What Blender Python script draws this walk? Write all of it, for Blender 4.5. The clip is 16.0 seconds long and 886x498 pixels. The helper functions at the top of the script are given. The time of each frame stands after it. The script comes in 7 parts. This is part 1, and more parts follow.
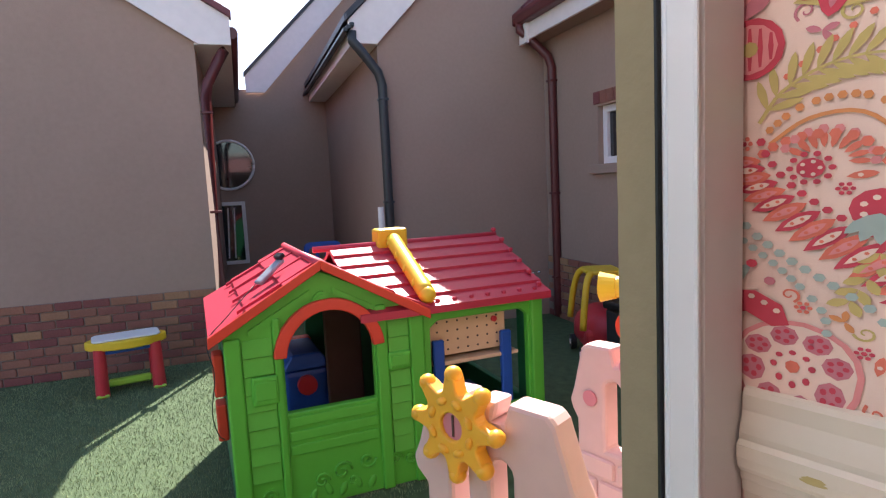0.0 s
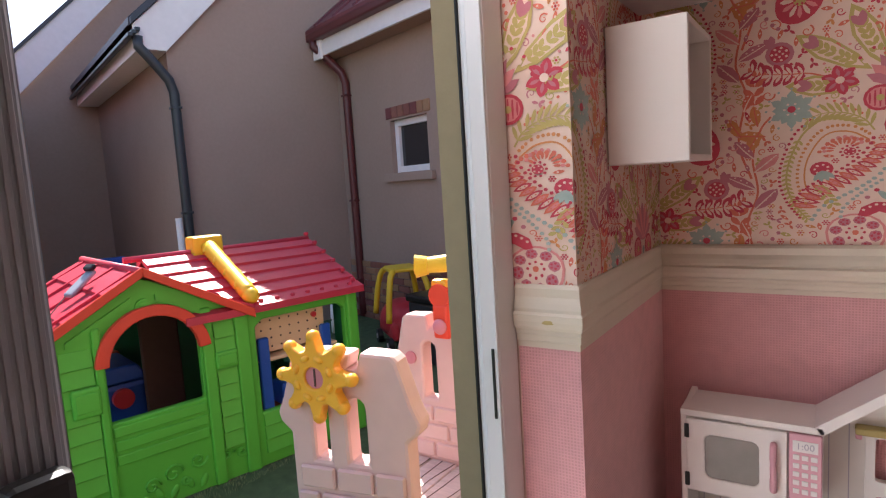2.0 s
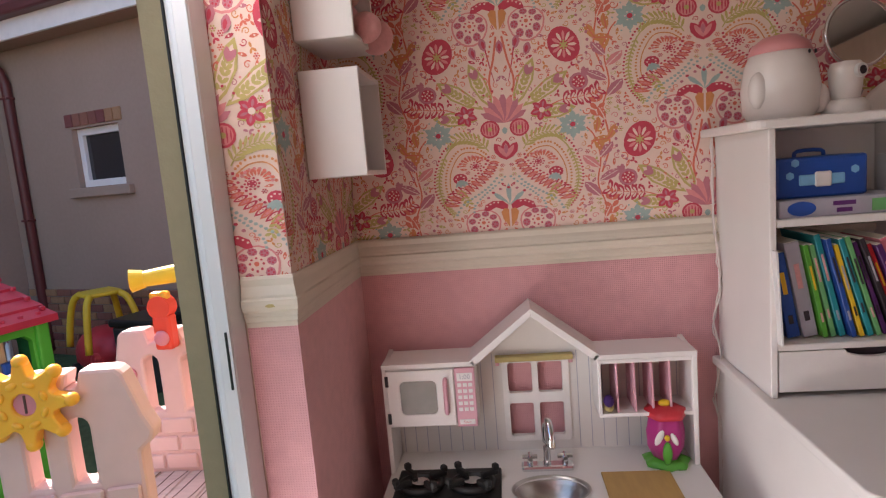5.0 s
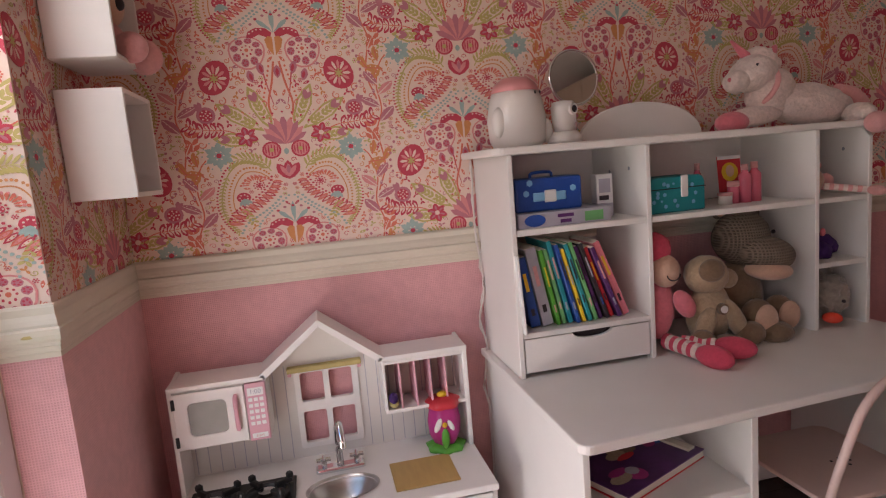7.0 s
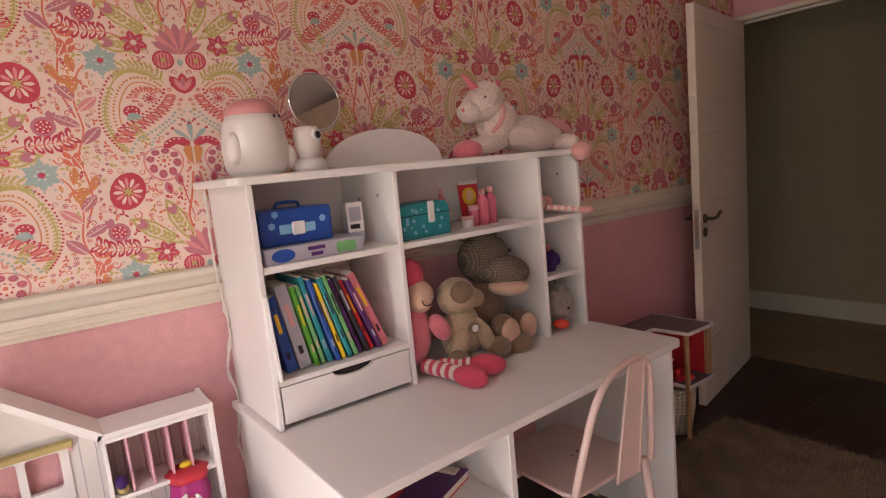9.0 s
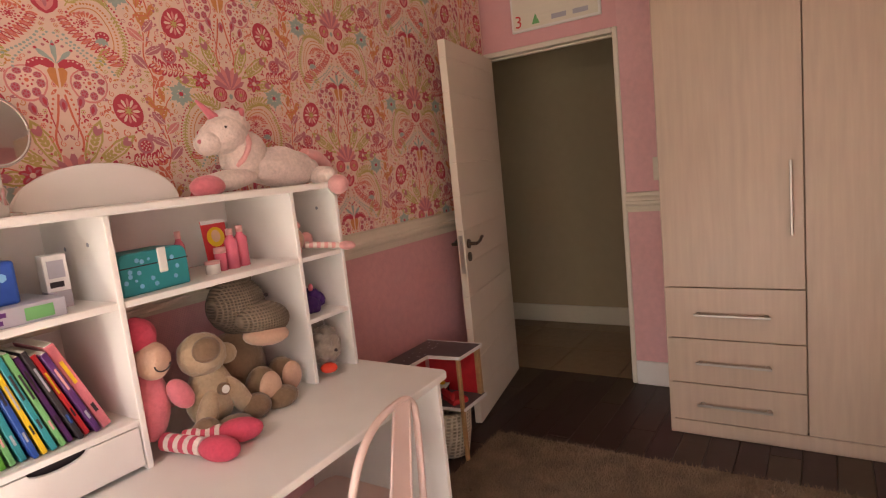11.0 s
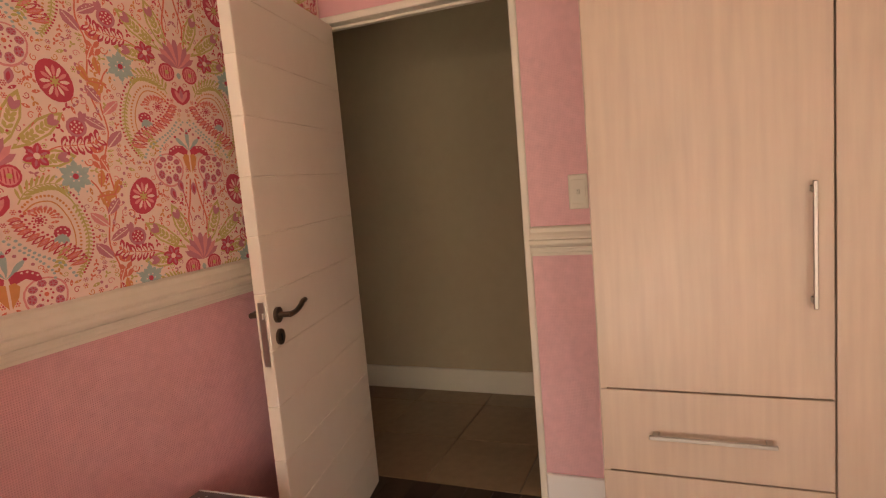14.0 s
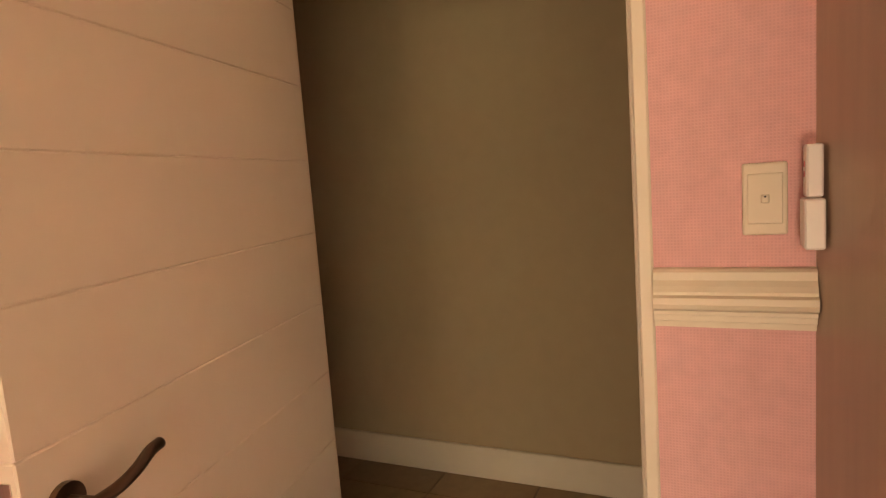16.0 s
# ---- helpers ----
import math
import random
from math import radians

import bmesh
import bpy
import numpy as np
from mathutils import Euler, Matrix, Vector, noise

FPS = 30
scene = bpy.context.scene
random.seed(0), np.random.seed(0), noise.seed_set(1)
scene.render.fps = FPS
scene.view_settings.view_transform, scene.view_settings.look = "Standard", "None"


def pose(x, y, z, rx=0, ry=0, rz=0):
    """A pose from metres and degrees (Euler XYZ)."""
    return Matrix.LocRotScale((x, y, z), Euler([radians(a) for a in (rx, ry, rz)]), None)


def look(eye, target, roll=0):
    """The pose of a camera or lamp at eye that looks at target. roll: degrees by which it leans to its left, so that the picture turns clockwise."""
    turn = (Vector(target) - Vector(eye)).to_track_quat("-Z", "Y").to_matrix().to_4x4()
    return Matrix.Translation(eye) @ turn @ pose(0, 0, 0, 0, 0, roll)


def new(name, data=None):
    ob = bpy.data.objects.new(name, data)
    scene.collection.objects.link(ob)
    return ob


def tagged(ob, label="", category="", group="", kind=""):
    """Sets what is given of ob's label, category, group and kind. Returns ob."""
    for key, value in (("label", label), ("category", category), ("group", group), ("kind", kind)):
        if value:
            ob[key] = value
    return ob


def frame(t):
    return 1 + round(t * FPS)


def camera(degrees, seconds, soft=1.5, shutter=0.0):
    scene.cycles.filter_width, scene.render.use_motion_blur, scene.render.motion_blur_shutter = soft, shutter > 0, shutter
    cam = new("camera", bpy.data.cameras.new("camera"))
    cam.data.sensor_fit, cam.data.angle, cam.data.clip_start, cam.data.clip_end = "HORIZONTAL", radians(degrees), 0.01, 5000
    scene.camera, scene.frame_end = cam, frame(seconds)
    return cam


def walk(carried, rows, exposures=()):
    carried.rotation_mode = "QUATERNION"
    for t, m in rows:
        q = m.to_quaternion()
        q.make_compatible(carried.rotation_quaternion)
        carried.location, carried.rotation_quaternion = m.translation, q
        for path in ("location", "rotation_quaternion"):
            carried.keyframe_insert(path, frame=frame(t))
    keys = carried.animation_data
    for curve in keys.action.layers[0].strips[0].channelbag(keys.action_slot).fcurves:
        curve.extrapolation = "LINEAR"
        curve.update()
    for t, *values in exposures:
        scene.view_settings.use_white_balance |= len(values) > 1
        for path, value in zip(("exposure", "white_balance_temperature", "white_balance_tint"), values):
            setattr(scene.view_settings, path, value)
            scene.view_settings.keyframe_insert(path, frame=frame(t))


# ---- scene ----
cam = camera(74.1, 16.0, soft=1.2)
PATH = [
    (0, (0.15, -1.129, 1.352), (-1.451, 0.051, 1.137), -2.8),
    (0.5, (0.191, -1.222, 1.349), (-1.285, 0.11, 1.131), -3.1),
    (1, (0.235, -1.318, 1.352), (-1.111, 0.145, 1.133), -3.2),
    (1.5, (0.303, -1.425, 1.348), (-0.917, 0.145, 1.13), -3.5),
    (2, (0.353, -1.525, 1.337), (-0.743, 0.133, 1.117), -3.6),
    (2.5, (0.379, -1.611, 1.333), (-0.586, 0.127, 1.107), -4.0),
    (3, (0.397, -1.665, 1.317), (-0.427, 0.143, 1.09), -4.2),
    (3.5, (0.419, -1.71, 1.308), (-0.267, 0.155, 1.081), -4.4),
    (4, (0.442, -1.746, 1.313), (-0.109, 0.163, 1.084), -4.6),
    (4.2, (0.45, -1.758, 1.318), (-0.038, 0.168, 1.086), -4.7),
    (6.3, (0.5, -1.882, 1.363), (0.697, 0.089, 1.082), -4.7),
    (6.5, (0.525, -1.899, 1.356), (0.773, 0.067, 1.088), -4.8),
    (7, (0.546, -1.924, 1.363), (0.961, 0.013, 1.085), -4.8),
    (7.5, (0.552, -1.928, 1.364), (1.118, -0.03, 1.085), -4.9),
    (8, (0.571, -1.914, 1.354), (1.293, -0.067, 1.091), -5.1),
    (8.5, (0.579, -1.875, 1.373), (1.516, -0.13, 1.097), -5.2),
    (9, (0.603, -1.823, 1.381), (1.766, -0.22, 1.101), -5.4),
    (9.5, (0.617, -1.814, 1.379), (1.957, -0.354, 1.108), -5.8),
    (9.7, (0.641, -1.835, 1.383), (2.024, -0.415, 1.11), -5.9),
    (11.8, (0.946, -1.738, 1.417), (2.706, -0.818, 1.143), -5.7),
    (12, (1.014, -1.708, 1.409), (2.787, -0.819, 1.137), -5.6),
    (12.5, (1.205, -1.625, 1.394), (3.007, -0.803, 1.13), -5.4),
    (13, (1.423, -1.51, 1.389), (3.262, -0.762, 1.13), -5.2),
    (13.5, (1.684, -1.448, 1.392), (3.531, -0.716, 1.149), -5.1),
    (14, (1.972, -1.395, 1.372), (3.806, -0.632, 1.13), -4.9),
    (14.5, (2.262, -1.302, 1.354), (4.095, -0.526, 1.137), -4.2),
    (15, (2.541, -1.194, 1.35), (4.371, -0.423, 1.109), -4.3),
    (15.5, (2.786, -1.074, 1.338), (4.606000000000001, -0.273, 1.127), -4.2),
    (16, (3.005, -0.943, 1.351), (4.811, -0.116, 1.119), -4.2),
]
EXPOSURE = [(0.0, 1.54, 6500, 13), (4.0, 1.62, 6450, 12), (7.0, 1.70, 6500, 13), (9.5, 2.38, 7050, 14), (12.0, 3.24, 7950, 14), (14.0, 3.50, 8500, 15), (15.5, 3.68, 9700, 15), (16.0, 3.82, 12000, 17)]
walk(cam, [(t, look(e, g, r)) for t, e, g, r in PATH], EXPOSURE)

# ---- light ----
SUN_AZ, SUN_EL = 138.0, 47.0
world = bpy.data.worlds.new("sky")
scene.world = world
world.use_nodes = True
wn, wl = world.node_tree.nodes, world.node_tree.links
sky = wn.new("ShaderNodeTexSky")
sky.sky_type, sky.sun_disc = "NISHITA", False
sky.sun_elevation, sky.sun_rotation = radians(SUN_EL), radians(90 - SUN_AZ)
wl.new(sky.outputs[0], wn["Background"].inputs[0])
wn["Background"].inputs[1].default_value = 0.13
sun_dir = Vector((math.cos(radians(SUN_AZ)) * math.cos(radians(SUN_EL)), math.sin(radians(SUN_AZ)) * math.cos(radians(SUN_EL)), math.sin(radians(SUN_EL))))
sun = new("sun", bpy.data.lights.new("sun", "SUN"))
sun.data.energy, sun.data.angle, sun.data.color = 4.7, radians(0.5), (1.0, 0.95, 0.88)
sun.matrix_world = look(sun_dir * 30, (0, 0, 0))
# daylight of the glazed part of the sliding door
win = new("window_daylight", bpy.data.lights.new("window_daylight", "AREA"))
win.data.shape, win.data.size, win.data.size_y, win.data.energy, win.data.color = "RECTANGLE", 1.75, 1.9, 1.3, (1.0, 0.94, 0.87)
win.matrix_world = look((-0.05, -2.55, 1.1), (2.0, -2.4, 1.05))

# sky light of the open leaf, at the head and the foot of the opening
gap = new("opening_daylight", bpy.data.lights.new("opening_daylight", "AREA"))
gap.data.shape, gap.data.size, gap.data.size_y, gap.data.energy, gap.data.color = "RECTANGLE", 0.70, 0.22, 1.6, (1.0, 0.94, 0.92)
gap.matrix_world = look((-0.11, -1.0, 1.98), (0.75, -1.0, 0.6))
low = new("opening_daylight_low", bpy.data.lights.new("opening_daylight_low", "AREA"))
low.data.shape, low.data.size, low.data.size_y, low.data.energy, low.data.color = "RECTANGLE", 0.68, 0.38, 2.7, (1.0, 0.94, 0.93)
low.matrix_world = look((-0.11, -1.0, 0.24), (0.9, -1.0, 0.5))


# ---- materials ----
def material(name, color, rough=0.6, metal=0.0, vary=0.12, grain=40.0, bump=0.1, bump_scale=None, coat=0.0, trans=0.0, ior=1.45, sheen=0.0, stretch=None, sss=0.0):
    """A plain surface with two scales of variation and a fine relief."""
    m = bpy.data.materials.new(name)
    m.use_nodes = True
    n, l = m.node_tree.nodes, m.node_tree.links
    b = n["Principled BSDF"]
    b.inputs["Roughness"].default_value, b.inputs["Metallic"].default_value, b.inputs["IOR"].default_value = rough, metal, ior
    b.inputs["Coat Weight"].default_value, b.inputs["Transmission Weight"].default_value, b.inputs["Sheen Weight"].default_value = coat, trans, sheen
    b.inputs["Subsurface Weight"].default_value = sss
    b.inputs["Subsurface Scale"].default_value = 0.01
    tc = n.new("ShaderNodeTexCoord")
    src = tc.outputs["Object"]
    if stretch:
        mp = n.new("ShaderNodeMapping")
        mp.inputs["Scale"].default_value = stretch
        l.new(src, mp.inputs[0])
        src = mp.outputs[0]
    fine, broad = n.new("ShaderNodeTexNoise"), n.new("ShaderNodeTexNoise")
    for t, s, d in ((fine, grain, 4), (broad, grain * 0.06, 2)):
        t.inputs["Scale"].default_value, t.inputs["Detail"].default_value = s, d
        l.new(src, t.inputs["Vector"])
    add = n.new("ShaderNodeMath"); add.operation = "ADD"
    l.new(fine.outputs[0], add.inputs[0]); l.new(broad.outputs[0], add.inputs[1])
    ramp = n.new("ShaderNodeMapRange")
    ramp.inputs[1].default_value, ramp.inputs[2].default_value = 0.6, 1.4
    ramp.inputs[3].default_value, ramp.inputs[4].default_value = 1 - vary, 1 + vary
    l.new(add.outputs[0], ramp.inputs[0])
    mul = n.new("ShaderNodeMix"); mul.data_type = "RGBA"; mul.blend_type = "MULTIPLY"
    mul.inputs[0].default_value = 1
    mul.inputs[6].default_value = (*color, 1)
    l.new(ramp.outputs[0], mul.inputs[7])
    l.new(mul.outputs[2], b.inputs["Base Color"])
    if bump:
        bp = n.new("ShaderNodeBump")
        bp.inputs["Strength"].default_value, bp.inputs["Distance"].default_value = bump, 0.004
        h = fine
        if bump_scale:
            h = n.new("ShaderNodeTexNoise")
            h.inputs["Scale"].default_value = bump_scale
            l.new(src, h.inputs["Vector"])
        l.new(h.outputs[0], bp.inputs["Height"])
        l.new(bp.outputs[0], b.inputs["Normal"])
    return m


def weave(name, color, pitch, depth=0.35, rough=0.75, vary=0.1, axes="XZ", dark=0.8):
    """Paper or cloth with a fine woven grid of the given pitch."""
    m = material(name, color, rough, vary=vary, grain=30, bump=0)
    n, l = m.node_tree.nodes, m.node_tree.links
    b = n["Principled BSDF"]
    tc = n.new("ShaderNodeTexCoord")
    sep = n.new("ShaderNodeSeparateXYZ")
    l.new(tc.outputs["Object"], sep.inputs[0])
    hs = []
    for ax in axes:
        s = n.new("ShaderNodeMath"); s.operation = "MULTIPLY"; s.inputs[1].default_value = 2 * math.pi / pitch
        l.new(sep.outputs[ax], s.inputs[0])
        c = n.new("ShaderNodeMath"); c.operation = "SINE"
        l.new(s.outputs[0], c.inputs[0])
        hs.append(c)
    p = n.new("ShaderNodeMath"); p.operation = "MAXIMUM"
    l.new(hs[0].outputs[0], p.inputs[0]); l.new(hs[-1].outputs[0], p.inputs[1])
    r = n.new("ShaderNodeMapRange")
    r.inputs[1].default_value, r.inputs[2].default_value, r.inputs[3].default_value, r.inputs[4].default_value = -0.6, 0.8, dark, 1.03
    l.new(p.outputs[0], r.inputs[0])
    old = b.inputs["Base Color"].links[0].from_socket
    mx = n.new("ShaderNodeMix"); mx.data_type = "RGBA"; mx.blend_type = "MULTIPLY"; mx.inputs[0].default_value = 1
    l.new(old, mx.inputs[6]); l.new(r.outputs[0], mx.inputs[7]); l.new(mx.outputs[2], b.inputs["Base Color"])
    bp = n.new("ShaderNodeBump"); bp.inputs["Strength"].default_value, bp.inputs["Distance"].default_value = depth, 0.002
    l.new(p.outputs[0], bp.inputs["Height"]); l.new(bp.outputs[0], b.inputs["Normal"])
    return m


def pieces(name, color, spread=0.25, rough=0.85, hue=0.03, bump=0.3, grain=60):
    """For bricks and planks: each piece takes its own shade."""
    m = material(name, color, rough, vary=0.18, grain=grain, bump=bump)
    n, l = m.node_tree.nodes, m.node_tree.links
    b = n["Principled BSDF"]
    oi = n.new("ShaderNodeObjectInfo")
    hv = n.new("ShaderNodeHueSaturation")
    r = n.new("ShaderNodeMapRange"); r.inputs[3].default_value, r.inputs[4].default_value = 1 - spread, 1 + spread
    h = n.new("ShaderNodeMapRange"); h.inputs[3].default_value, h.inputs[4].default_value = 0.5 - hue, 0.5 + hue
    l.new(oi.outputs["Random"], r.inputs[0]); l.new(oi.outputs["Random"], h.inputs[0])
    l.new(r.outputs[0], hv.inputs["Value"]); l.new(h.outputs[0], hv.inputs["Hue"])
    l.new(b.inputs["Base Color"].links[0].from_socket, hv.inputs["Color"])
    l.new(hv.outputs[0], b.inputs["Base Color"])
    return m


M = {
    "plaster": material("taupe_plaster", (0.355, 0.24, 0.19), 0.9, vary=0.07, grain=25, bump=0.25, bump_scale=90),
    "bargeboard": material("white_board", (0.82, 0.74, 0.72), 0.6, vary=0.06, grain=12, bump=0.05),
    "tile_dark": material("dark_roof_sheet", (0.045, 0.045, 0.055), 0.5, vary=0.2, grain=15),
    "maroon": material("maroon_paint", (0.11, 0.022, 0.022), 0.4, vary=0.15, grain=20, bump=0.05),
    "maroon_roof": material("maroon_roof_sheet", (0.16, 0.04, 0.045), 0.5, vary=0.15, grain=20, bump=0.1),
    "charcoal": material("charcoal_paint", (0.035, 0.037, 0.042), 0.4, vary=0.15, grain=20, bump=0.05),
    "brick": pieces("red_brick", (0.27, 0.11, 0.075), 0.3),
    "mortar": material("grey_mortar", (0.24, 0.18, 0.15), 0.95, vary=0.15, grain=80, bump=0.3),
    "turf": material("artificial_turf", (0.075, 0.115, 0.050), 0.9, vary=0.4, grain=220, bump=0.9),
    "blade": material("turf_blades", (0.21, 0.255, 0.12), 0.6, vary=0.4, grain=50, bump=0),
    "pl_green": material("green_plastic", (0.10, 0.47, 0.045), 0.45, vary=0.05, grain=18, bump=0.05, bump_scale=300),
    "pl_dkgreen": material("dark_green_plastic", (0.02, 0.16, 0.07), 0.45, vary=0.08, grain=18, bump=0.05),
    "pl_red": material("red_plastic", (0.56, 0.035, 0.05), 0.42, vary=0.08, grain=18, bump=0.06, bump_scale=200),
    "pl_roof": material("red_roof_plastic", (0.50, 0.035, 0.065), 0.42, vary=0.10, grain=14, bump=0.08, bump_scale=160),
    "pl_orange": material("red_orange_plastic", (0.72, 0.06, 0.03), 0.4, vary=0.06, grain=18, bump=0.04),
    "pl_yellow": material("yellow_plastic", (0.80, 0.52, 0.03), 0.4, vary=0.07, grain=18, bump=0.05),
    "pl_amber": material("amber_plastic", (0.85, 0.42, 0.035), 0.4, vary=0.06, grain=18, bump=0.04, sss=0.15),
    "pl_blue": material("blue_plastic", (0.02, 0.09, 0.42), 0.4, vary=0.08, grain=18, bump=0.04),
    "pl_lime": material("lime_plastic", (0.35, 0.60, 0.06), 0.4, vary=0.08, grain=18, bump=0.04),
    "pl_pink": material("pale_pink_plastic", (0.68, 0.45, 0.42), 0.5, vary=0.06, grain=16, bump=0.08, bump_scale=260, sss=0.05),
    "pl_rose": material("rose_plastic", (0.62, 0.22, 0.26), 0.45, vary=0.06, grain=18, bump=0.04),
    "pl_black": material("black_plastic", (0.012, 0.012, 0.013), 0.4, vary=0.1, grain=18, bump=0.03),
    "pl_white": material("white_plastic", (0.78, 0.76, 0.74), 0.35, vary=0.03, grain=18, bump=0.02),
    "deck": material("printed_wood_plastic", (0.55, 0.44, 0.42), 0.5, vary=0.25, grain=14, bump=0.2, stretch=(1, 9, 1)),
    "groove": material("brown_groove", (0.10, 0.05, 0.04), 0.8, vary=0.1, grain=20, bump=0),
    "pegboard": material("pale_pegboard", (0.74, 0.52, 0.33), 0.6, vary=0.06, grain=14, bump=0.05),
    "wood": material("pine_wood", (0.45, 0.26, 0.12), 0.55, vary=0.2, grain=12, bump=0.1, stretch=(1, 1, 8)),
    "paper_bg": material("wallpaper_ground", (0.81, 0.62, 0.53), 0.75, vary=0.04, grain=60, bump=0.06, bump_scale=700),
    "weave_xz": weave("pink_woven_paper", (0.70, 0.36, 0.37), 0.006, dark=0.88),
    # the same pink paper, its colour lightened for the brighter-lit side walls
    "weave_yz_lit": weave("pink_woven_paper_side_lit", (0.74, 0.42, 0.43), 0.006, axes="YZ", depth=0.2, dark=0.95),
    "foil": material("dull_silver_foil", (0.20, 0.185, 0.17), 0.45, metal=0.6, vary=0.2, grain=20, bump=0.1),
    "plush_red": material("red_pink_plush", (0.60, 0.07, 0.12), 0.95, vary=0.15, grain=90, bump=0.5, sheen=0.1),
    "bar_steel": material("satin_bar_steel", (0.40, 0.37, 0.34), 0.42, metal=1, vary=0.08, grain=30, bump=0.03),
    "plush_ash": material("ash_grey_plush", (0.27, 0.225, 0.19), 0.95, vary=0.3, grain=70, bump=1.0, sheen=0.4),
    "dado": material("ivory_painted_moulding", (0.68, 0.61, 0.50), 0.45, vary=0.05, grain=12, bump=0.04),
    "white": material("white_painted_board", (0.80, 0.76, 0.73), 0.4, vary=0.03, grain=10, bump=0.04, bump_scale=120),
    "white_warm": material("warm_white_door_paint", (0.74, 0.66, 0.56), 0.45, vary=0.03, grain=10, bump=0.05, bump_scale=140),
    "frame_white": material("white_aluminium", (0.74, 0.72, 0.72), 0.35, vary=0.03, grain=14, bump=0.02),
    "frame_grey": material("grey_aluminium", (0.30, 0.31, 0.355), 0.38, metal=0.15, vary=0.05, grain=14, bump=0.02),
    "olive": material("olive_plaster_edge", (0.33, 0.26, 0.155), 0.85, vary=0.08, grain=30, bump=0.2, bump_scale=120),
    "black": material("black_gasket", (0.012, 0.012, 0.012), 0.5, vary=0.1, grain=20, bump=0),
    "chrome": material("chrome", (0.75, 0.75, 0.76), 0.12, metal=1, vary=0.03, grain=12, bump=0),
    "steel": material("brushed_steel", (0.52, 0.50, 0.47), 0.32, metal=1, vary=0.08, grain=30, bump=0.05, stretch=(1, 12, 1)),
    "bronze": material("dark_door_metal", (0.17, 0.13, 0.10), 0.3, metal=1, vary=0.1, grain=20, bump=0.02),
    "mirror": material("mirror_glass", (0.85, 0.84, 0.82), 0.03, metal=1, vary=0.01, grain=8, bump=0),
    "glass": material("window_glass", (0.9, 0.92, 0.92), 0.03, trans=1.0, vary=0.0, grain=8, bump=0),
    "dark_glass": material("dark_window_glass", (0.02, 0.02, 0.023), 0.06, vary=0.1, grain=8, bump=0, coat=0.6),
    "kit_pink": material("pink_painted_board", (0.68, 0.36, 0.42), 0.45, vary=0.04, grain=12, bump=0.03),
    "kit_bead": material("pale_beadboard", (0.72, 0.68, 0.64), 0.45, vary=0.04, grain=12, bump=0.04),
    "kit_gold": material("ochre_strip", (0.46, 0.36, 0.14), 0.5, vary=0.08, grain=14, bump=0.05),
    "kit_cut": material("tan_cutting_board", (0.48, 0.31, 0.11), 0.5, vary=0.15, grain=10, bump=0.08, stretch=(6, 1, 1)),
    "iron": material("black_hob", (0.02, 0.018, 0.017), 0.45, vary=0.15, grain=20, bump=0.1),
    "wardrobe": material("limed_oak_laminate", (0.44, 0.335, 0.262), 0.38, vary=0.11, grain=11, bump=0.06, stretch=(2.5, 4, 0.3)),
    "wardrobe_edge": material("dark_seam", (0.05, 0.035, 0.025), 0.7, vary=0.1, grain=20, bump=0),
    "hall": material("olive_grey_wall", (0.45, 0.36, 0.235), 0.85, vary=0.04, grain=14, bump=0.12, bump_scale=150),
    "skirt": material("cream_skirting", (0.72, 0.66, 0.54), 0.45, vary=0.04, grain=12, bump=0.03),
    "plank": pieces("dark_laminate_plank", (0.045, 0.022, 0.016), 0.25, rough=0.42, bump=0.08, grain=18),
    "hall_tile": pieces("tan_floor_tile", (0.31, 0.21, 0.125), 0.08, rough=0.4, hue=0.005, bump=0.05, grain=20),
    "rug": material("beige_shaggy_rug", (0.22, 0.155, 0.105), 0.95, vary=0.4, grain=160, bump=1.0),
    "ceiling": material("white_ceiling", (0.75, 0.72, 0.68), 0.8, vary=0.03, grain=12, bump=0.05),
    "paint_pink": material("pink_wall_paint", (0.70, 0.37, 0.38), 0.8, vary=0.04, grain=14, bump=0.05),
    "chair_pink": material("pale_pink_metal", (0.72, 0.53, 0.48), 0.4, vary=0.05, grain=12, bump=0.02),
    "plush_white": material("white_plush", (0.74, 0.60, 0.55), 0.95, vary=0.22, grain=90, bump=1.0, sheen=0.4),
    "plush_pink": material("pink_plush", (0.66, 0.18, 0.22), 0.95, vary=0.15, grain=90, bump=0.6, sheen=0.3),
    "plush_rose": material("rose_plush", (0.70, 0.34, 0.33), 0.95, vary=0.12, grain=90, bump=0.4, sheen=0.3),
    "plush_tan": material("beige_plush", (0.40, 0.29, 0.19), 0.95, vary=0.18, grain=110, bump=0.7, sheen=0.3),
    "plush_brown": material("brown_plush", (0.20, 0.125, 0.075), 0.95, vary=0.18, grain=110, bump=0.7, sheen=0.3),
    "plush_grey": weave("grey_brown_knit", (0.21, 0.16, 0.12), 0.009, depth=1.0, dark=0.55, vary=0.2),
    "plush_skin": material("peach_plush", (0.58, 0.36, 0.26), 0.95, vary=0.1, grain=110, bump=0.4, sheen=0.3),
    "plush_purple": material("purple_cloth", (0.05, 0.012, 0.12), 0.8, vary=0.2, grain=60, bump=0.5),
    "ceramic": material("white_ceramic", (0.74, 0.69, 0.65), 0.3, vary=0.03, grain=12, bump=0.02, coat=0.3),
    "ceramic_pink": material("pink_ceramic", (0.66, 0.28, 0.28), 0.35, vary=0.04, grain=12, bump=0.02),
    "box_blue": material("blue_tin", (0.02, 0.075, 0.33), 0.35, vary=0.2, grain=20, bump=0.03),
    "box_sky": material("light_blue_print", (0.22, 0.48, 0.72), 0.45, vary=0.15, grain=30, bump=0),
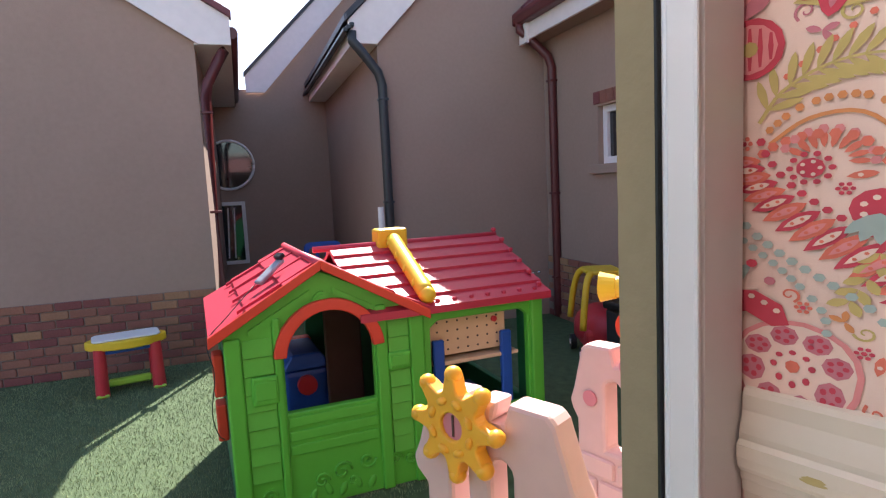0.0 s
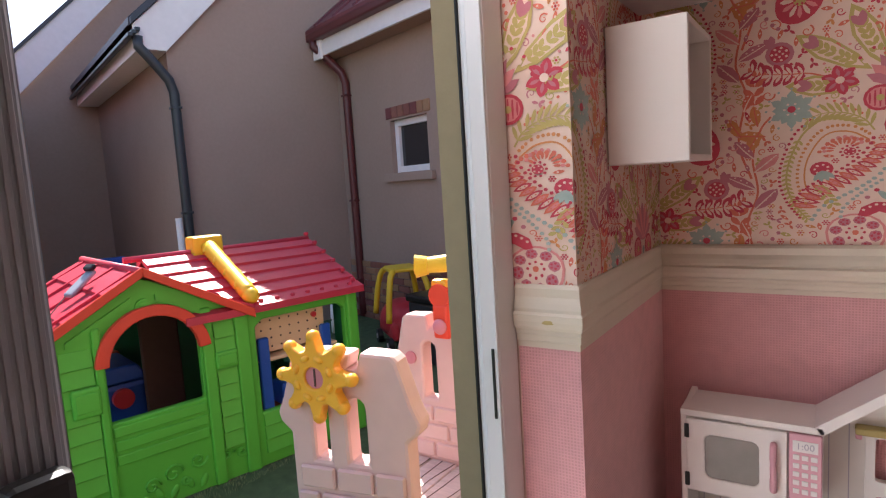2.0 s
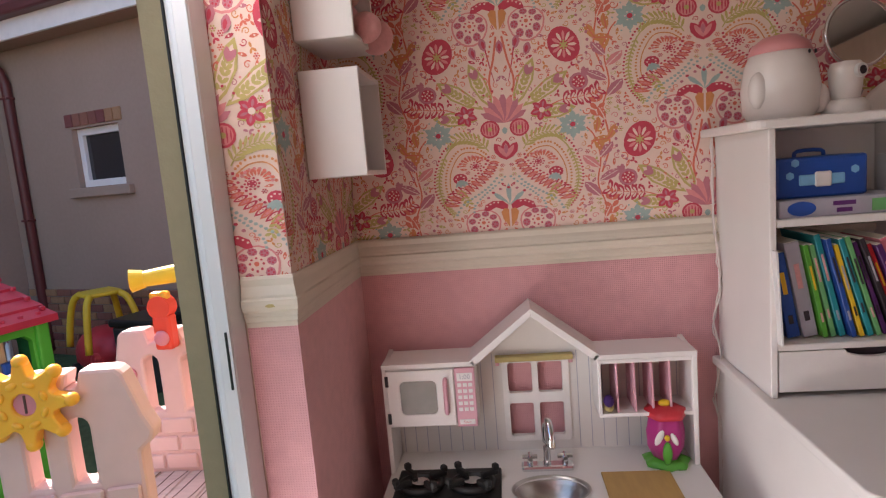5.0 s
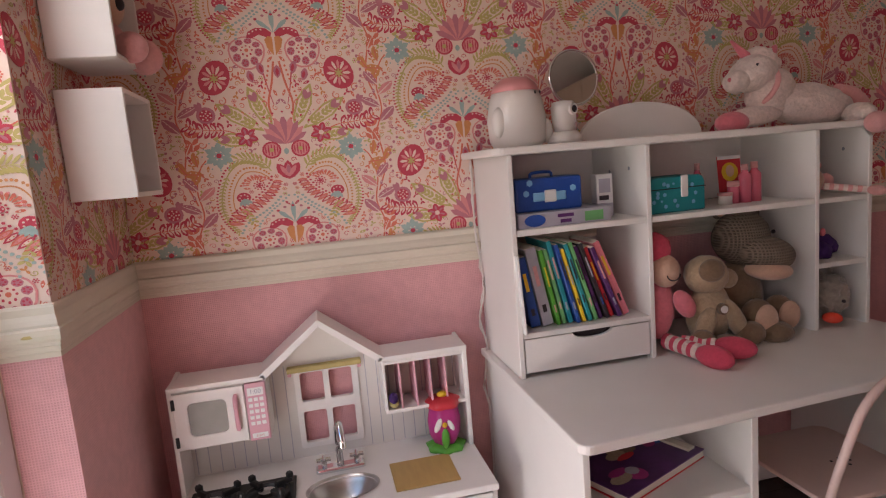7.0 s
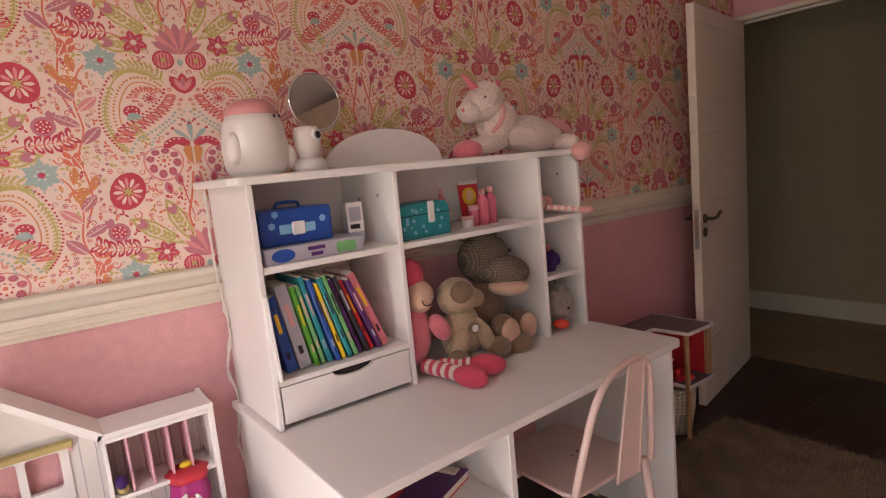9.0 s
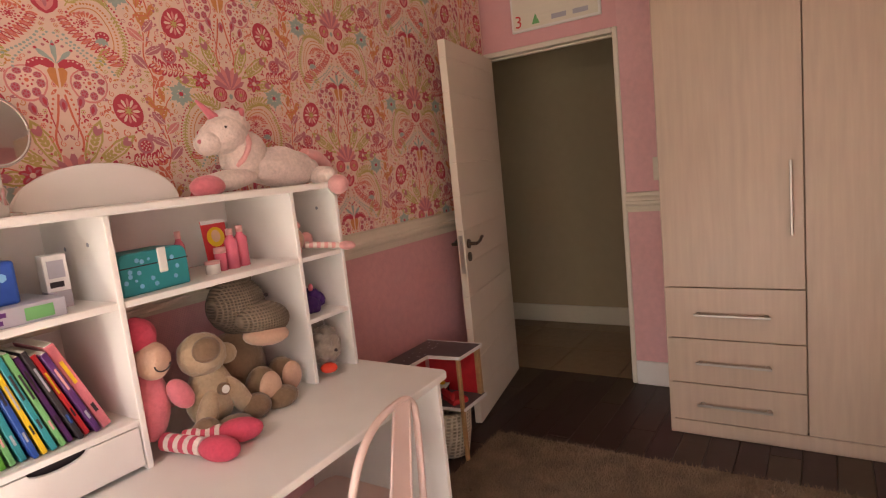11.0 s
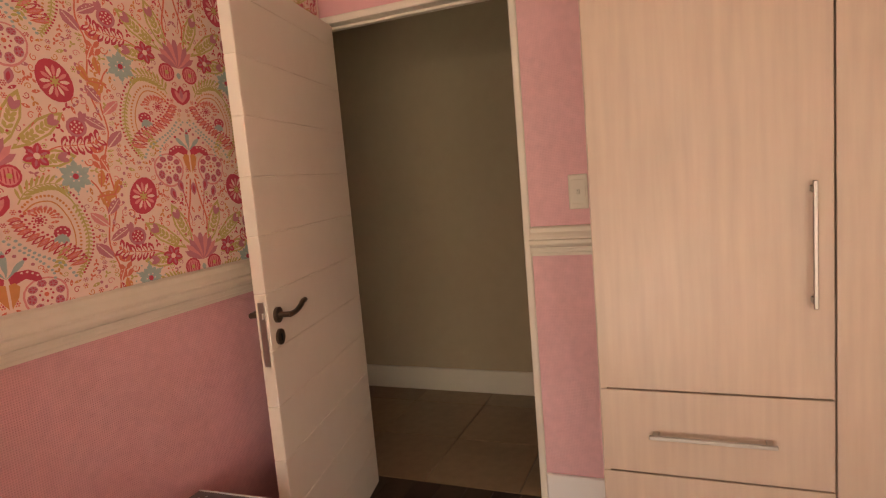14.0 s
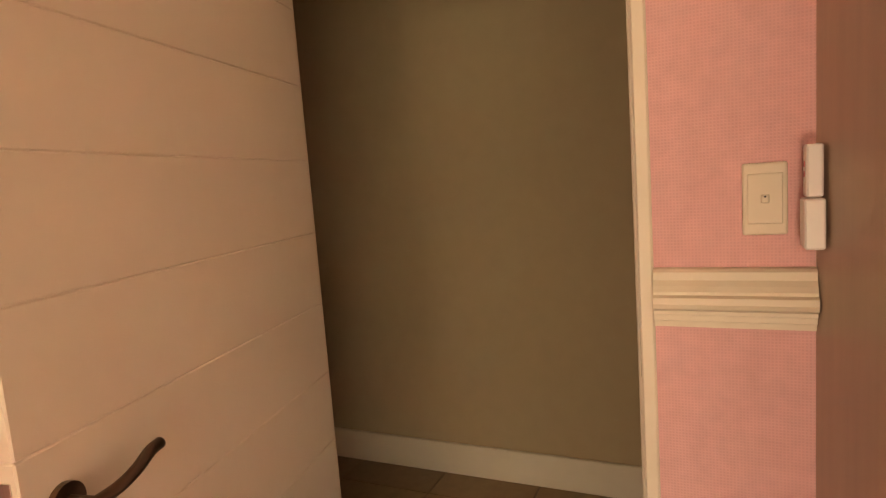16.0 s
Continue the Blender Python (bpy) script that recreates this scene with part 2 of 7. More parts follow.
    "box_grey": material("grey_lilac_card", (0.42, 0.40, 0.46), 0.5, vary=0.1, grain=30, bump=0.02),
    "box_green": material("green_label", (0.16, 0.42, 0.16), 0.5, vary=0.1, grain=30, bump=0),
    "teal": material("teal_tin", (0.02, 0.27, 0.30), 0.4, vary=0.1, grain=30, bump=0.02),
    "paper": material("page_paper", (0.74, 0.68, 0.58), 0.8, vary=0.05, grain=60, bump=0.1, stretch=(1, 1, 20)),
    "pinkgel": material("pink_bottle", (0.70, 0.15, 0.22), 0.2, vary=0.06, grain=20, bump=0, coat=0.4),
    "ink": material("dark_ink", (0.03, 0.02, 0.025), 0.6, vary=0.05, grain=20, bump=0),
    "red_print": material("red_print", (0.60, 0.03, 0.04), 0.5, vary=0.15, grain=30, bump=0),
    "flesh_doll": material("pale_peach_print", (0.75, 0.48, 0.33), 0.6, vary=0.1, grain=30, bump=0),
    "roof_grey": material("grey_spotted_board", (0.13, 0.10, 0.11), 0.6, vary=0.15, grain=16, bump=0.03),
    "wicker": weave("white_wicker", (0.66, 0.57, 0.44), 0.018, depth=1.0, dark=0.6, vary=0.2),
    "purple_print": material("purple_book_cover", (0.10, 0.025, 0.14), 0.35, vary=0.5, grain=24, bump=0, coat=0.3),
    "magenta": material("magenta_pot", (0.42, 0.03, 0.20), 0.4, vary=0.12, grain=40, bump=0.15),
    "leaf_green": material("bright_green_plastic", (0.10, 0.36, 0.04), 0.4, vary=0.12, grain=40, bump=0.1),
    "cable": material("white_cable", (0.70, 0.62, 0.58), 0.5, vary=0.03, grain=20, bump=0),
}
PRINT = {}
for key, col in dict(crimson=(0.56, 0.06, 0.095), coral=(0.70, 0.18, 0.12), pink=(0.72, 0.27, 0.27), mauve=(0.54, 0.19, 0.23), lime=(0.53, 0.42, 0.15), teal=(0.36, 0.45, 0.42), orange=(0.66, 0.27, 0.10), pale=(0.81, 0.62, 0.53)).items():
    PRINT[key] = material("print_" + key, col, 0.75, vary=0.10, grain=60, bump=0)


# ---- mesh helpers ----
def thing(name, label="", category="", m=None, group="", kind=""):
    ob = new(name)
    ob.empty_display_size = 0.1
    if m is not None:
        ob.matrix_world = m
    return tagged(ob, label, category, group, kind)


def part(name, bm, mat, parent=None, label="", smooth=False):
    me = bpy.data.meshes.new(name)
    bmesh.ops.recalc_face_normals(bm, faces=bm.faces[:])
    if smooth:
        for f in bm.faces:
            f.smooth = True
    bm.to_mesh(me)
    bm.free()
    for x in (mat if isinstance(mat, (list, tuple)) else [mat]):
        me.materials.append(x)
    ob = new(name, me)
    if parent is not None:
        ob.parent = parent
    return tagged(ob, label)


def bx(a, b, bev=0.004, bm=None, m=None, seg=1, mi=0):
    """A box between two corners with eased edges."""
    bm = bm or bmesh.new()
    lo, hi = [min(p) for p in zip(a, b)], [max(p) for p in zip(a, b)]
    r = bmesh.ops.create_cube(bm, size=1)
    vs = r["verts"]
    for v in vs:
        v.co = [lo[i] + (v.co[i] + 0.5) * (hi[i] - lo[i]) for i in range(3)]
    bev = min(bev, 0.45 * min(hi[i] - lo[i] for i in range(3)))
    fs = {f for v in vs for f in v.link_faces}
    if bev > 0:
        es = list({e for v in vs for e in v.link_edges})
        r = bmesh.ops.bevel(bm, geom=es, offset=bev, segments=seg, affect="EDGES", profile=0.5)
        fs = set(r["faces"]) | {f for f in fs if f.is_valid}
        vs = list({v for f in fs for v in f.verts})
    for f in fs:
        f.material_index = mi
    if m is not None:
        bmesh.ops.transform(bm, matrix=m, verts=vs)
    return bm


def cyl(p0, p1, r0, r1=None, seg=16, bm=None, mi=0, cap=True):
    bm = bm or bmesh.new()
    p0, p1 = Vector(p0), Vector(p1)
    d = p1 - p0
    q = d.to_track_quat("Z", "Y").to_matrix().to_4x4()
    r = bmesh.ops.create_cone(bm, cap_ends=cap, segments=seg, radius1=r0, radius2=r0 if r1 is None else r1, depth=d.length, matrix=Matrix.Translation((p0 + p1) / 2) @ q)
    for f in {f for v in r["verts"] for f in v.link_faces}:
        f.material_index = mi
    return bm


def blob(c, r, rot=(0, 0, 0), bm=None, mi=0, sub=3, rough=0.0):
    bm = bm or bmesh.new()
    res = bmesh.ops.create_icosphere(bm, subdivisions=sub, radius=1)
    mt = pose(*c, *rot) @ Matrix.Diagonal((*r, 1))
    for v in res["verts"]:
        if rough:
            v.co *= 1 + rough * noise.noise(v.co * 3.1 + Vector(c) * 7)
        v.co = mt @ v.co
    for f in {f for v in res["verts"] for f in v.link_faces}:
        f.material_index = mi
        f.smooth = True
    return bm


def tube(points, r, seg=10, bm=None, mi=0, closed=False):
    """A round rod along a line of points."""
    bm = bm or bmesh.new()
    pts = [Vector(p) for p in points]
    rings = []
    up = Vector((0, 0, 1))
    for i, p in enumerate(pts):
        d = (pts[min(i + 1, len(pts) - 1)] - pts[max(i - 1, 0)]).normalized()
        s = d.cross(up)
        s = s.normalized() if s.length > 1e-3 else d.cross(Vector((1, 0, 0))).normalized()
        t = s.cross(d).normalized()
        rr = r[i] if isinstance(r, (list, tuple)) else r
        rings.append([bm.verts.new(p + rr * (math.cos(a) * s + math.sin(a) * t)) for a in [2 * math.pi * k / seg for k in range(seg)]])
    for a, b in zip(rings, rings[1:]):
        for k in range(seg):
            f = bm.faces.new((a[k], a[(k + 1) % seg], b[(k + 1) % seg], b[k]))
            f.smooth, f.material_index = True, mi
    for ring in (rings[0], rings[-1]):
        f = bm.faces.new(ring)
        f.material_index = mi
    return bm


def smooth_line(pts, n=6):
    """Points of a soft curve through pts."""
    p = [Vector(x) for x in pts]
    p = [2 * p[0] - p[1]] + p + [2 * p[-1] - p[-2]]
    out = []
    for i in range(1, len(p) - 2):
        a, b, c, d = p[i - 1:i + 3]
        for k in range(n):
            t = k / n
            out.append(0.5 * (2 * b + (c - a) * t + (2 * a - 5 * b + 4 * c - d) * t * t + (3 * b - a - 3 * c + d) * t ** 3))
    return out + [p[-2]]


def lathe(profile, seg=24, c=(0, 0, 0), bm=None, mi=0, wob=None):
    """A turned body: profile of (radius, height)."""
    bm = bm or bmesh.new()
    rings = []
    for r, z in profile:
        rings.append([bm.verts.new((c[0] + r * (wob(a) if wob else 1) * math.cos(a), c[1] + r * (wob(a) if wob else 1) * math.sin(a), c[2] + z)) for a in [2 * math.pi * k / seg for k in range(seg)]])
    for a, b in zip(rings, rings[1:]):
        for k in range(seg):
            f = bm.faces.new((a[k], a[(k + 1) % seg], b[(k + 1) % seg], b[k]))
            f.smooth, f.material_index = True, mi
    for ring in (rings[0], rings[-1]):
        bm.faces.new(ring).material_index = mi
    return bm


def slab(outline, y0, y1, axis="y", bev=0.0, bm=None, holes=(), mi=0, seg=1):
    """A flat board: an outline in two axes, pushed out along the third, with holes cut right through."""
    bm = bm or bmesh.new()
    put = {"y": lambda u, w, d: (u, d, w), "x": lambda u, w, d: (d, u, w), "z": lambda u, w, d: (u, w, d)}[axis]
    tmp = bmesh.new()
    loops = []
    for loop in (outline, *holes):
        vs = [tmp.verts.new(put(u, w, y0)) for u, w in loop]
        loops.append([tmp.edges.new((vs[i], vs[(i + 1) % len(vs)])) for i in range(len(vs))])
    if holes:
        bmesh.ops.triangle_fill(tmp, use_beauty=True, edges=[e for l in loops for e in l])
    else:
        tmp.faces.new(list(tmp.verts))
    r = bmesh.ops.extrude_face_region(tmp, geom=tmp.faces[:])
    top = [g for g in r["geom"] if isinstance(g, bmesh.types.BMVert)]
    dv = Vector(put(0, 0, y1 - y0))
    bmesh.ops.translate(tmp, verts=top, vec=dv)
    bmesh.ops.recalc_face_normals(tmp, faces=tmp.faces[:])
    if bev:
        es = [e for e in tmp.edges if len(e.link_faces) == 2 and e.calc_face_angle(0) > 0.6]
        bmesh.ops.bevel(tmp, geom=es, offset=bev, segments=seg, affect="EDGES", profile=0.5, clamp_overlap=True)
    for f in tmp.faces:
        f.material_index = mi
    me = bpy.data.meshes.new("tmp")
    tmp.to_mesh(me)
    tmp.free()
    bm.from_mesh(me)
    bpy.data.meshes.remove(me)
    return bm


def arc(cx, cy, rx, ry, a0, a1, n=12):
    return [(cx + rx * math.cos(radians(a0 + (a1 - a0) * i / n)), cy + ry * math.sin(radians(a0 + (a1 - a0) * i / n))) for i in range(n + 1)]


def rrect(x0, y0, x1, y1, r=0.01, n=4):
    return arc(x1 - r, y1 - r, r, r, 0, 90, n) + arc(x0 + r, y1 - r, r, r, 90, 180, n) + arc(x0 + r, y0 + r, r, r, 180, 270, n) + arc(x1 - r, y0 + r, r, r, 270, 360, n)


def writing(name, text, size, m, mat, parent, extrude=0.0004, bold=0.0):
    """Letters set with the built-in font, lying in the local xy plane of m."""
    cu = bpy.data.curves.new(name, "FONT")
    cu.body, cu.size, cu.extrude, cu.align_x, cu.align_y, cu.offset = text, size, extrude, "CENTER", "CENTER", bold
    cu.resolution_u = 2
    tmp = bpy.data.objects.new(name, cu)
    me = bpy.data.meshes.new_from_object(tmp)
    bpy.data.objects.remove(tmp)
    me.materials.clear()
    me.materials.append(mat)
    ob = new(name, me)
    if parent is not None:
        ob.parent = parent
    ob.matrix_basis = m
    return ob


def structure(name, a, b, mat, label, bev=0.0):
    ob = part(name, bx(a, b, bev), mat)
    return tagged(ob, label, "", "", "structure")


# ---- the room ----
DOOR_X, JAMB_Y, HINGE_Y, TOP = 4.20, -0.815, 0.03, 2.05   # inner door: wall plane, jambs, head
PIER_Y, RAIL = -0.588, 1.151                                # end of the short wall, top of the dado rail
CEIL, BACK_Y = 2.6, -4.2
structure("floor_base", (-0.3, BACK_Y, -0.12), (DOOR_X + 0.1, 0.0, -0.012), M["mortar"], "screed under the bedroom floor")
structure("ceiling", (-0.3, BACK_Y - 0.1, CEIL), (6.6, 1.6, CEIL + 0.1), M["ceiling"], "plain white painted bedroom ceiling")
w = structure("wall_wallpaper", (-0.19, 0.0, -0.3), (DOOR_X - 0.014, 0.12, CEIL), M["paper_bg"], "bedroom wall with floral wallpaper over pink woven paper")
structure("wall_pier", (-0.137, PIER_Y, -0.012), (0.0, 0.0, CEIL), M["paper_bg"], "short papered wall beside the sliding door")
structure("wall_outer", (-0.294, -0.537, -0.3), (-0.224, 0.12, CEIL), M["olive"], "plastered outer edge of the house wall")
structure("wall_outer_far", (-0.294, 0.12, -0.3), (-0.1, 6.0, CEIL), M["plaster"], "taupe plastered outer wall of the house")
structure("wall_over_sliding_door", (-0.264, -3.5, 2.12), (0.0, -0.6, CEIL), M["paint_pink"], "wall strip over the sliding door")
structure("wall_south_corner", (-0.264, BACK_Y, -0.3), (0.0, -3.5, CEIL), M["paint_pink"], "pink painted wall beyond the sliding door")
structure("wall_back", (-0.264, BACK_Y - 0.1, -0.3), (DOOR_X + 0.1, BACK_Y, CEIL), M["paint_pink"], "pink painted back wall of the bedroom")
structure("wall_door_side", (DOOR_X, BACK_Y, 0.0), (DOOR_X + 0.1, JAMB_Y - 0.028, CEIL), M["weave_yz_lit"], "pink woven papered wall beside the door")
structure("wall_over_door", (DOOR_X, JAMB_Y - 0.028, TOP + 0.03), (DOOR_X + 0.1, 0.04, CEIL), M["paint_pink"], "pink wall over the bedroom door")

# pink woven paper below the rail
structure("paper_panel_main", (0.0, -0.002, 0.0), (DOOR_X - 0.014, 0.0, RAIL - 0.1), M["weave_xz"], "pink woven wallpaper below the dado rail")
structure("paper_panel_side", (0.0, PIER_Y, 0.0), (0.002, -0.002, RAIL - 0.1), M["weave_yz_lit"], "pink woven wallpaper below the dado rail")
structure("paper_panel_pier", (-0.113, PIER_Y - 0.002, 0.0), (0.002, PIER_Y, RAIL - 0.1), M["weave_xz"], "pink woven wallpaper on the end of the short wall")

# dado rail: one moulded profile run round the corner
RAIL_PROFILE = [(0, -0.112), (0.010, -0.112), (0.010, -0.101), (0.019, -0.098), (0.019, -0.087), (0.025, -0.085), (0.025, -0.078), (0.036, -0.072), (0.041, -0.062), (0.041, -0.050), (0.031, -0.046), (0.031, -0.040), (0.026, -0.030), (0.019, -0.020), (0.019, -0.005), (0.013, 0.0), (0, 0.002)]


def rail(name, pts, outs):
    """Sweeps the rail's profile along pts; outs gives the way out of the wall at each point."""
    bm = bmesh.new()
    rings = [[bm.verts.new((p[0] + o[0] * d, p[1] + o[1] * d, RAIL + z)) for d, z in RAIL_PROFILE] for p, o in zip(pts, outs)]
    for a, b in zip(rings, rings[1:]):
        for k in range(len(a) - 1):
            bm.faces.new((a[k], a[k + 1], b[k + 1], b[k]))
    bm.faces.new(rings[0]); bm.faces.new(rings[-1])
    return tagged(part(name, bm, M["dado"]), "ivory painted moulded dado rail on the wall", "", "", "structure")


rail("trim_dado_rail", [(-0.113, PIER_Y), (0.0, PIER_Y), (0.0, 0.0), (DOOR_X - 0.014, 0.0)], [(0, -0.5), (0.35, -0.5), (0.35, -1), (0, -1)])
rail("trim_dado_rail_door", [(DOOR_X, JAMB_Y - 0.028), (DOOR_X, -1.113)], [(-1, 0), (-1, 0)])
chip = tagged(part("paint_chip", blob((-0.048, PIER_Y - 0.017, 1.090), (0.026, 0.004, 0.007), sub=2), M["kit_gold"]), "ochre chipped patch on the dado rail's end", "paint chip")

# sliding door: jamb, leaf, head, track, glass
sd = thing("sliding_door", "white and grey aluminium sliding door standing open", "sliding door")
jb = bx((-0.221, -0.560, -0.02), (-0.190, -0.30, 2.12), 0.003)
bx((-0.190, -0.606, -0.02), (-0.150, -0.30, 2.12), 0.003, jb)
bx((-0.150, -0.662, -0.02), (-0.115, PIER_Y - 0.004, 2.12), 0.003, jb)
bx((-0.121, -0.667, -0.02), (-0.116, -0.662, 2.12), 0.001, jb)
jamb = part("jamb", jb, M["frame_white"], sd, "white aluminium jamb")
part("gasket", bx((-0.2235, -0.566, -0.02), (-0.2205, -0.540, 2.12), 0), M["black"], jamb, "black rubber gasket")
part("latch_slot", bx((-0.130, -0.6645, 0.925), (-0.125, -0.6615, 1.05), 0.0005), M["black"], jamb, "black latch slot")
part("head_rail", bx((-0.2, -3.5, 2.06), (-0.12, -0.664, 2.12), 0.003), M["frame_white"], sd)
part("sill_track", bx((-0.22, -3.5, -0.03), (-0.1, -0.6, 0.0), 0.003), M["frame_grey"], sd)
for x0, y0, y1, nm in ((-0.155, -1.385, -1.318, "sliding_leaf"), (-0.195, -2.5, -2.43, "fixed_leaf")):
    lf = bmesh.new()
    bx((x0 - 0.03, y0, 0.0), (x0, y1, 2.06), 0.003, lf)
    for k in range(7):
        yy = y0 + 0.008 + k * (y1 - y0 - 0.016) / 6
        bx((x0, yy - 0.0022, 0.0), (x0 + 0.002, yy + 0.0022, 2.06), 0.0005, lf)
        bx((x0 - 0.026 + k * 0.0035, y1, 0.0), (x0 - 0.024 + k * 0.0035, y1 + 0.0012, 2.06), 0, lf)
    bx((x0 - 0.03, y0 - 1.0, 0.0), (x0, y0, 0.08), 0.003, lf)
    bx((x0 - 0.03, y0 - 1.0, 1.98), (x0, y0, 2.06), 0.003, lf)
    leaf = part(nm, lf, M["frame_grey"], sd, "grey ribbed aluminium leaf")
    pane = part("pane", bx((x0 - 0.018, y0 - 1.0, 0.08), (x0 - 0.012, y0, 1.98), 0), M["glass"], leaf, "clear glass pane")
    pane.visible_shadow = False
    if nm == "sliding_leaf":
        hb = bx((x0 + 0.003, -1.374, 0.90), (x0 + 0.03, -1.326, 1.14), 0.008, seg=2)
        bx((x0 + 0.03, -1.362, 0.93), (x0 + 0.05, -1.340, 1.11), 0.006, hb)
        part("pull_handle", hb, M["pl_black"], leaf, "black plastic pull handle")

# inner door frame, door leaf, lock and handles
jf = bmesh.new()
for y0, y1 in ((JAMB_Y - 0.028, JAMB_Y), (HINGE_Y, HINGE_Y + 0.03)):
    bx((DOOR_X - 0.012, y0, 0.0), (DOOR_X + 0.112, y1, TOP + 0.03), 0.004, jf)
bx((DOOR_X + 0.045, JAMB_Y, 0.0), (DOOR_X + 0.075, JAMB_Y + 0.012, TOP), 0.002, jf)
bx((DOOR_X - 0.012, JAMB_Y, TOP), (DOOR_X + 0.112, HINGE_Y, TOP + 0.03), 0.004, jf)
bx((DOOR_X + 0.045, JAMB_Y, TOP - 0.012), (DOOR_X + 0.075, HINGE_Y, TOP), 0.002, jf)
df = thing("door_frame", "cream painted wooden door frame in the pink wall", "door frame", kind="structure")
part("frame", jf, M["white_warm"], df)
part("strike_plate", bx((DOOR_X + 0.002, JAMB_Y + 0.0, 0.93), (DOOR_X + 0.022, JAMB_Y + 0.0016, 1.04), 0), M["bronze"], df, "dark metal strike plate")
DW, HZ = 0.838, 0.992
door = thing("bedroom_door", "warm white wooden door standing open against the wall", "door", pose(DOOR_X - 0.015, -0.014, 0.0, 0, 0, 180 + 11.7))
lb = bmesh.new()
BOARD = 0.177
for k in range(12):
    z0, z1 = 0.006 + k * BOARD, min(0.006 + (k + 1) * BOARD, 2.04)
    if z1 > z0:
        bx((0.0, 0.0, z0), (DW, 0.04, z1), 0.0025, lb)
part("leaf", lb, M["white_warm"], door, "white boarded leaf with horizontal grooves")
lp = bx((DW, 0.009, HZ - 0.150), (DW + 0.0015, 0.031, HZ + 0.052), 0)
bx((DW + 0.001, 0.013, HZ), (DW + 0.010, 0.027, HZ + 0.02), 0.002, lp)
lock = part("lock_plate", lp, M["steel"], door, "steel lock face plate")
for side, y in ((1, 0.04), (-1, 0.0)):
    s = side
    hb = cyl((DW - 0.055, y, HZ), (DW - 0.055, y + s * 0.009, HZ), 0.025, seg=24)
    cyl((DW - 0.055, y + s * 0.008, HZ), (DW - 0.055, y + s * 0.045, HZ), 0.009, bm=hb)
    tube(smooth_line([(DW - 0.05, y + s * 0.045, HZ), (DW - 0.09, y + s * 0.047, HZ + 0.001), (DW - 0.125, y + s * 0.047, HZ + 0.008), (DW - 0.155, y + s * 0.045, HZ + 0.019), (DW - 0.178, y + s * 0.043, HZ + 0.020)], 5), 0.0088, bm=hb)
    part("lever_handle", hb, M["bronze"], door, "dark bronze lever handle", smooth=False)
    kb = cyl((DW - 0.055, y, (HZ - 0.07)), (DW - 0.055, y + s * 0.008, (HZ - 0.07)), 0.025, seg=24)
    bx((DW - 0.058, y + s * 0.007, HZ - 0.082), (DW - 0.052, y + s * 0.0095, HZ - 0.06), 0, kb, mi=1)
    part("key_rose", kb, [M["bronze"], M["black"]], door, "dark bronze key rose")

# hall beyond the door
structure("wall_hall", (5.357, -3.0, 0.0), (5.457, 2.4, CEIL), M["hall"], "olive grey painted hall wall")
structure("wall_hall_end", (DOOR_X + 0.1, 1.5, 0.0), (5.357, 1.6, CEIL), M["hall"], "olive grey painted end wall of the hall")
structure("wall_hall_near", (DOOR_X - 0.012, HINGE_Y + 0.032, 0.0), (DOOR_X + 0.11, 1.5, CEIL), M["hall"], "olive grey painted hall wall")
structure("wall_hall_return", (DOOR_X + 0.1, -3.1, 0.0), (5.357, -3.0, CEIL), M["hall"], "olive grey painted end wall of the hall")
structure("baseboard_hall", (5.339, -3.0, 0.0), (5.357, 1.5, 0.148), M["skirt"], "cream painted hall skirting board", 0.004)
structure("baseboard_door", (DOOR_X - 0.018, -1.113, 0.0), (DOOR_X, JAMB_Y - 0.03, 0.145), M["white"], "white painted skirting board beside the door", 0.004)
structure("baseboard_main", (1.1, -0.018, 0.0), (DOOR_X - 0.03, -0.002, 0.145), M["white"], "white painted skirting board below pink paper", 0.004)
structure("hall_floor_base", (DOOR_X + 0.09, -3.0, -0.1), (5.357, 1.5, -0.008), M["mortar"], "grout under the hall tiles")

# light switch and the small holder beside it
sw = thing("light_switch", "ivory plastic light switch on the pink wall", "light switch")
part("plate", bx((DOOR_X - 0.009, -1.070, 1.212), (DOOR_X, -0.998, 1.341), 0.004, seg=2), M["dado"], sw)
part("inner_plate", bx((DOOR_X - 0.0115, -1.062, 1.232), (DOOR_X - 0.008, -1.006, 1.322), 0.002), M["dado"], sw)
part("rocker", bx((DOOR_X - 0.0155, -1.041, 1.269), (DOOR_X - 0.011, -1.027, 1.285), 0.003), M["dado"], sw)
part("dot", cyl((DOOR_X - 0.0165, -1.034, 1.281), (DOOR_X - 0.015, -1.034, 1.281), 0.002, seg=8), M["ink"], sw, "small dark dot")
rh = thing("wall_remote_holder", "white plastic remote holder fixed beside the switch", "remote holder")
part("holder", bx((DOOR_X - 0.092, -1.114, 1.195), (DOOR_X - 0.036, -1.084, 1.278), 0.003), M["pl_white"], rh)
part("remote", bx((DOOR_X - 0.082, -1.112, 1.280), (DOOR_X - 0.042, -1.088, 1.366), 0.003), M["pl_white"], rh)
for k in range(2):
    part("button", cyl((DOOR_X - 0.062, -1.0885, 1.318 + 0.016 * k), (DOOR_X - 0.062, -1.0865, 1.318 + 0.016 * k), 0.005, seg=10), M["pl_rose"], rh, "small red button")

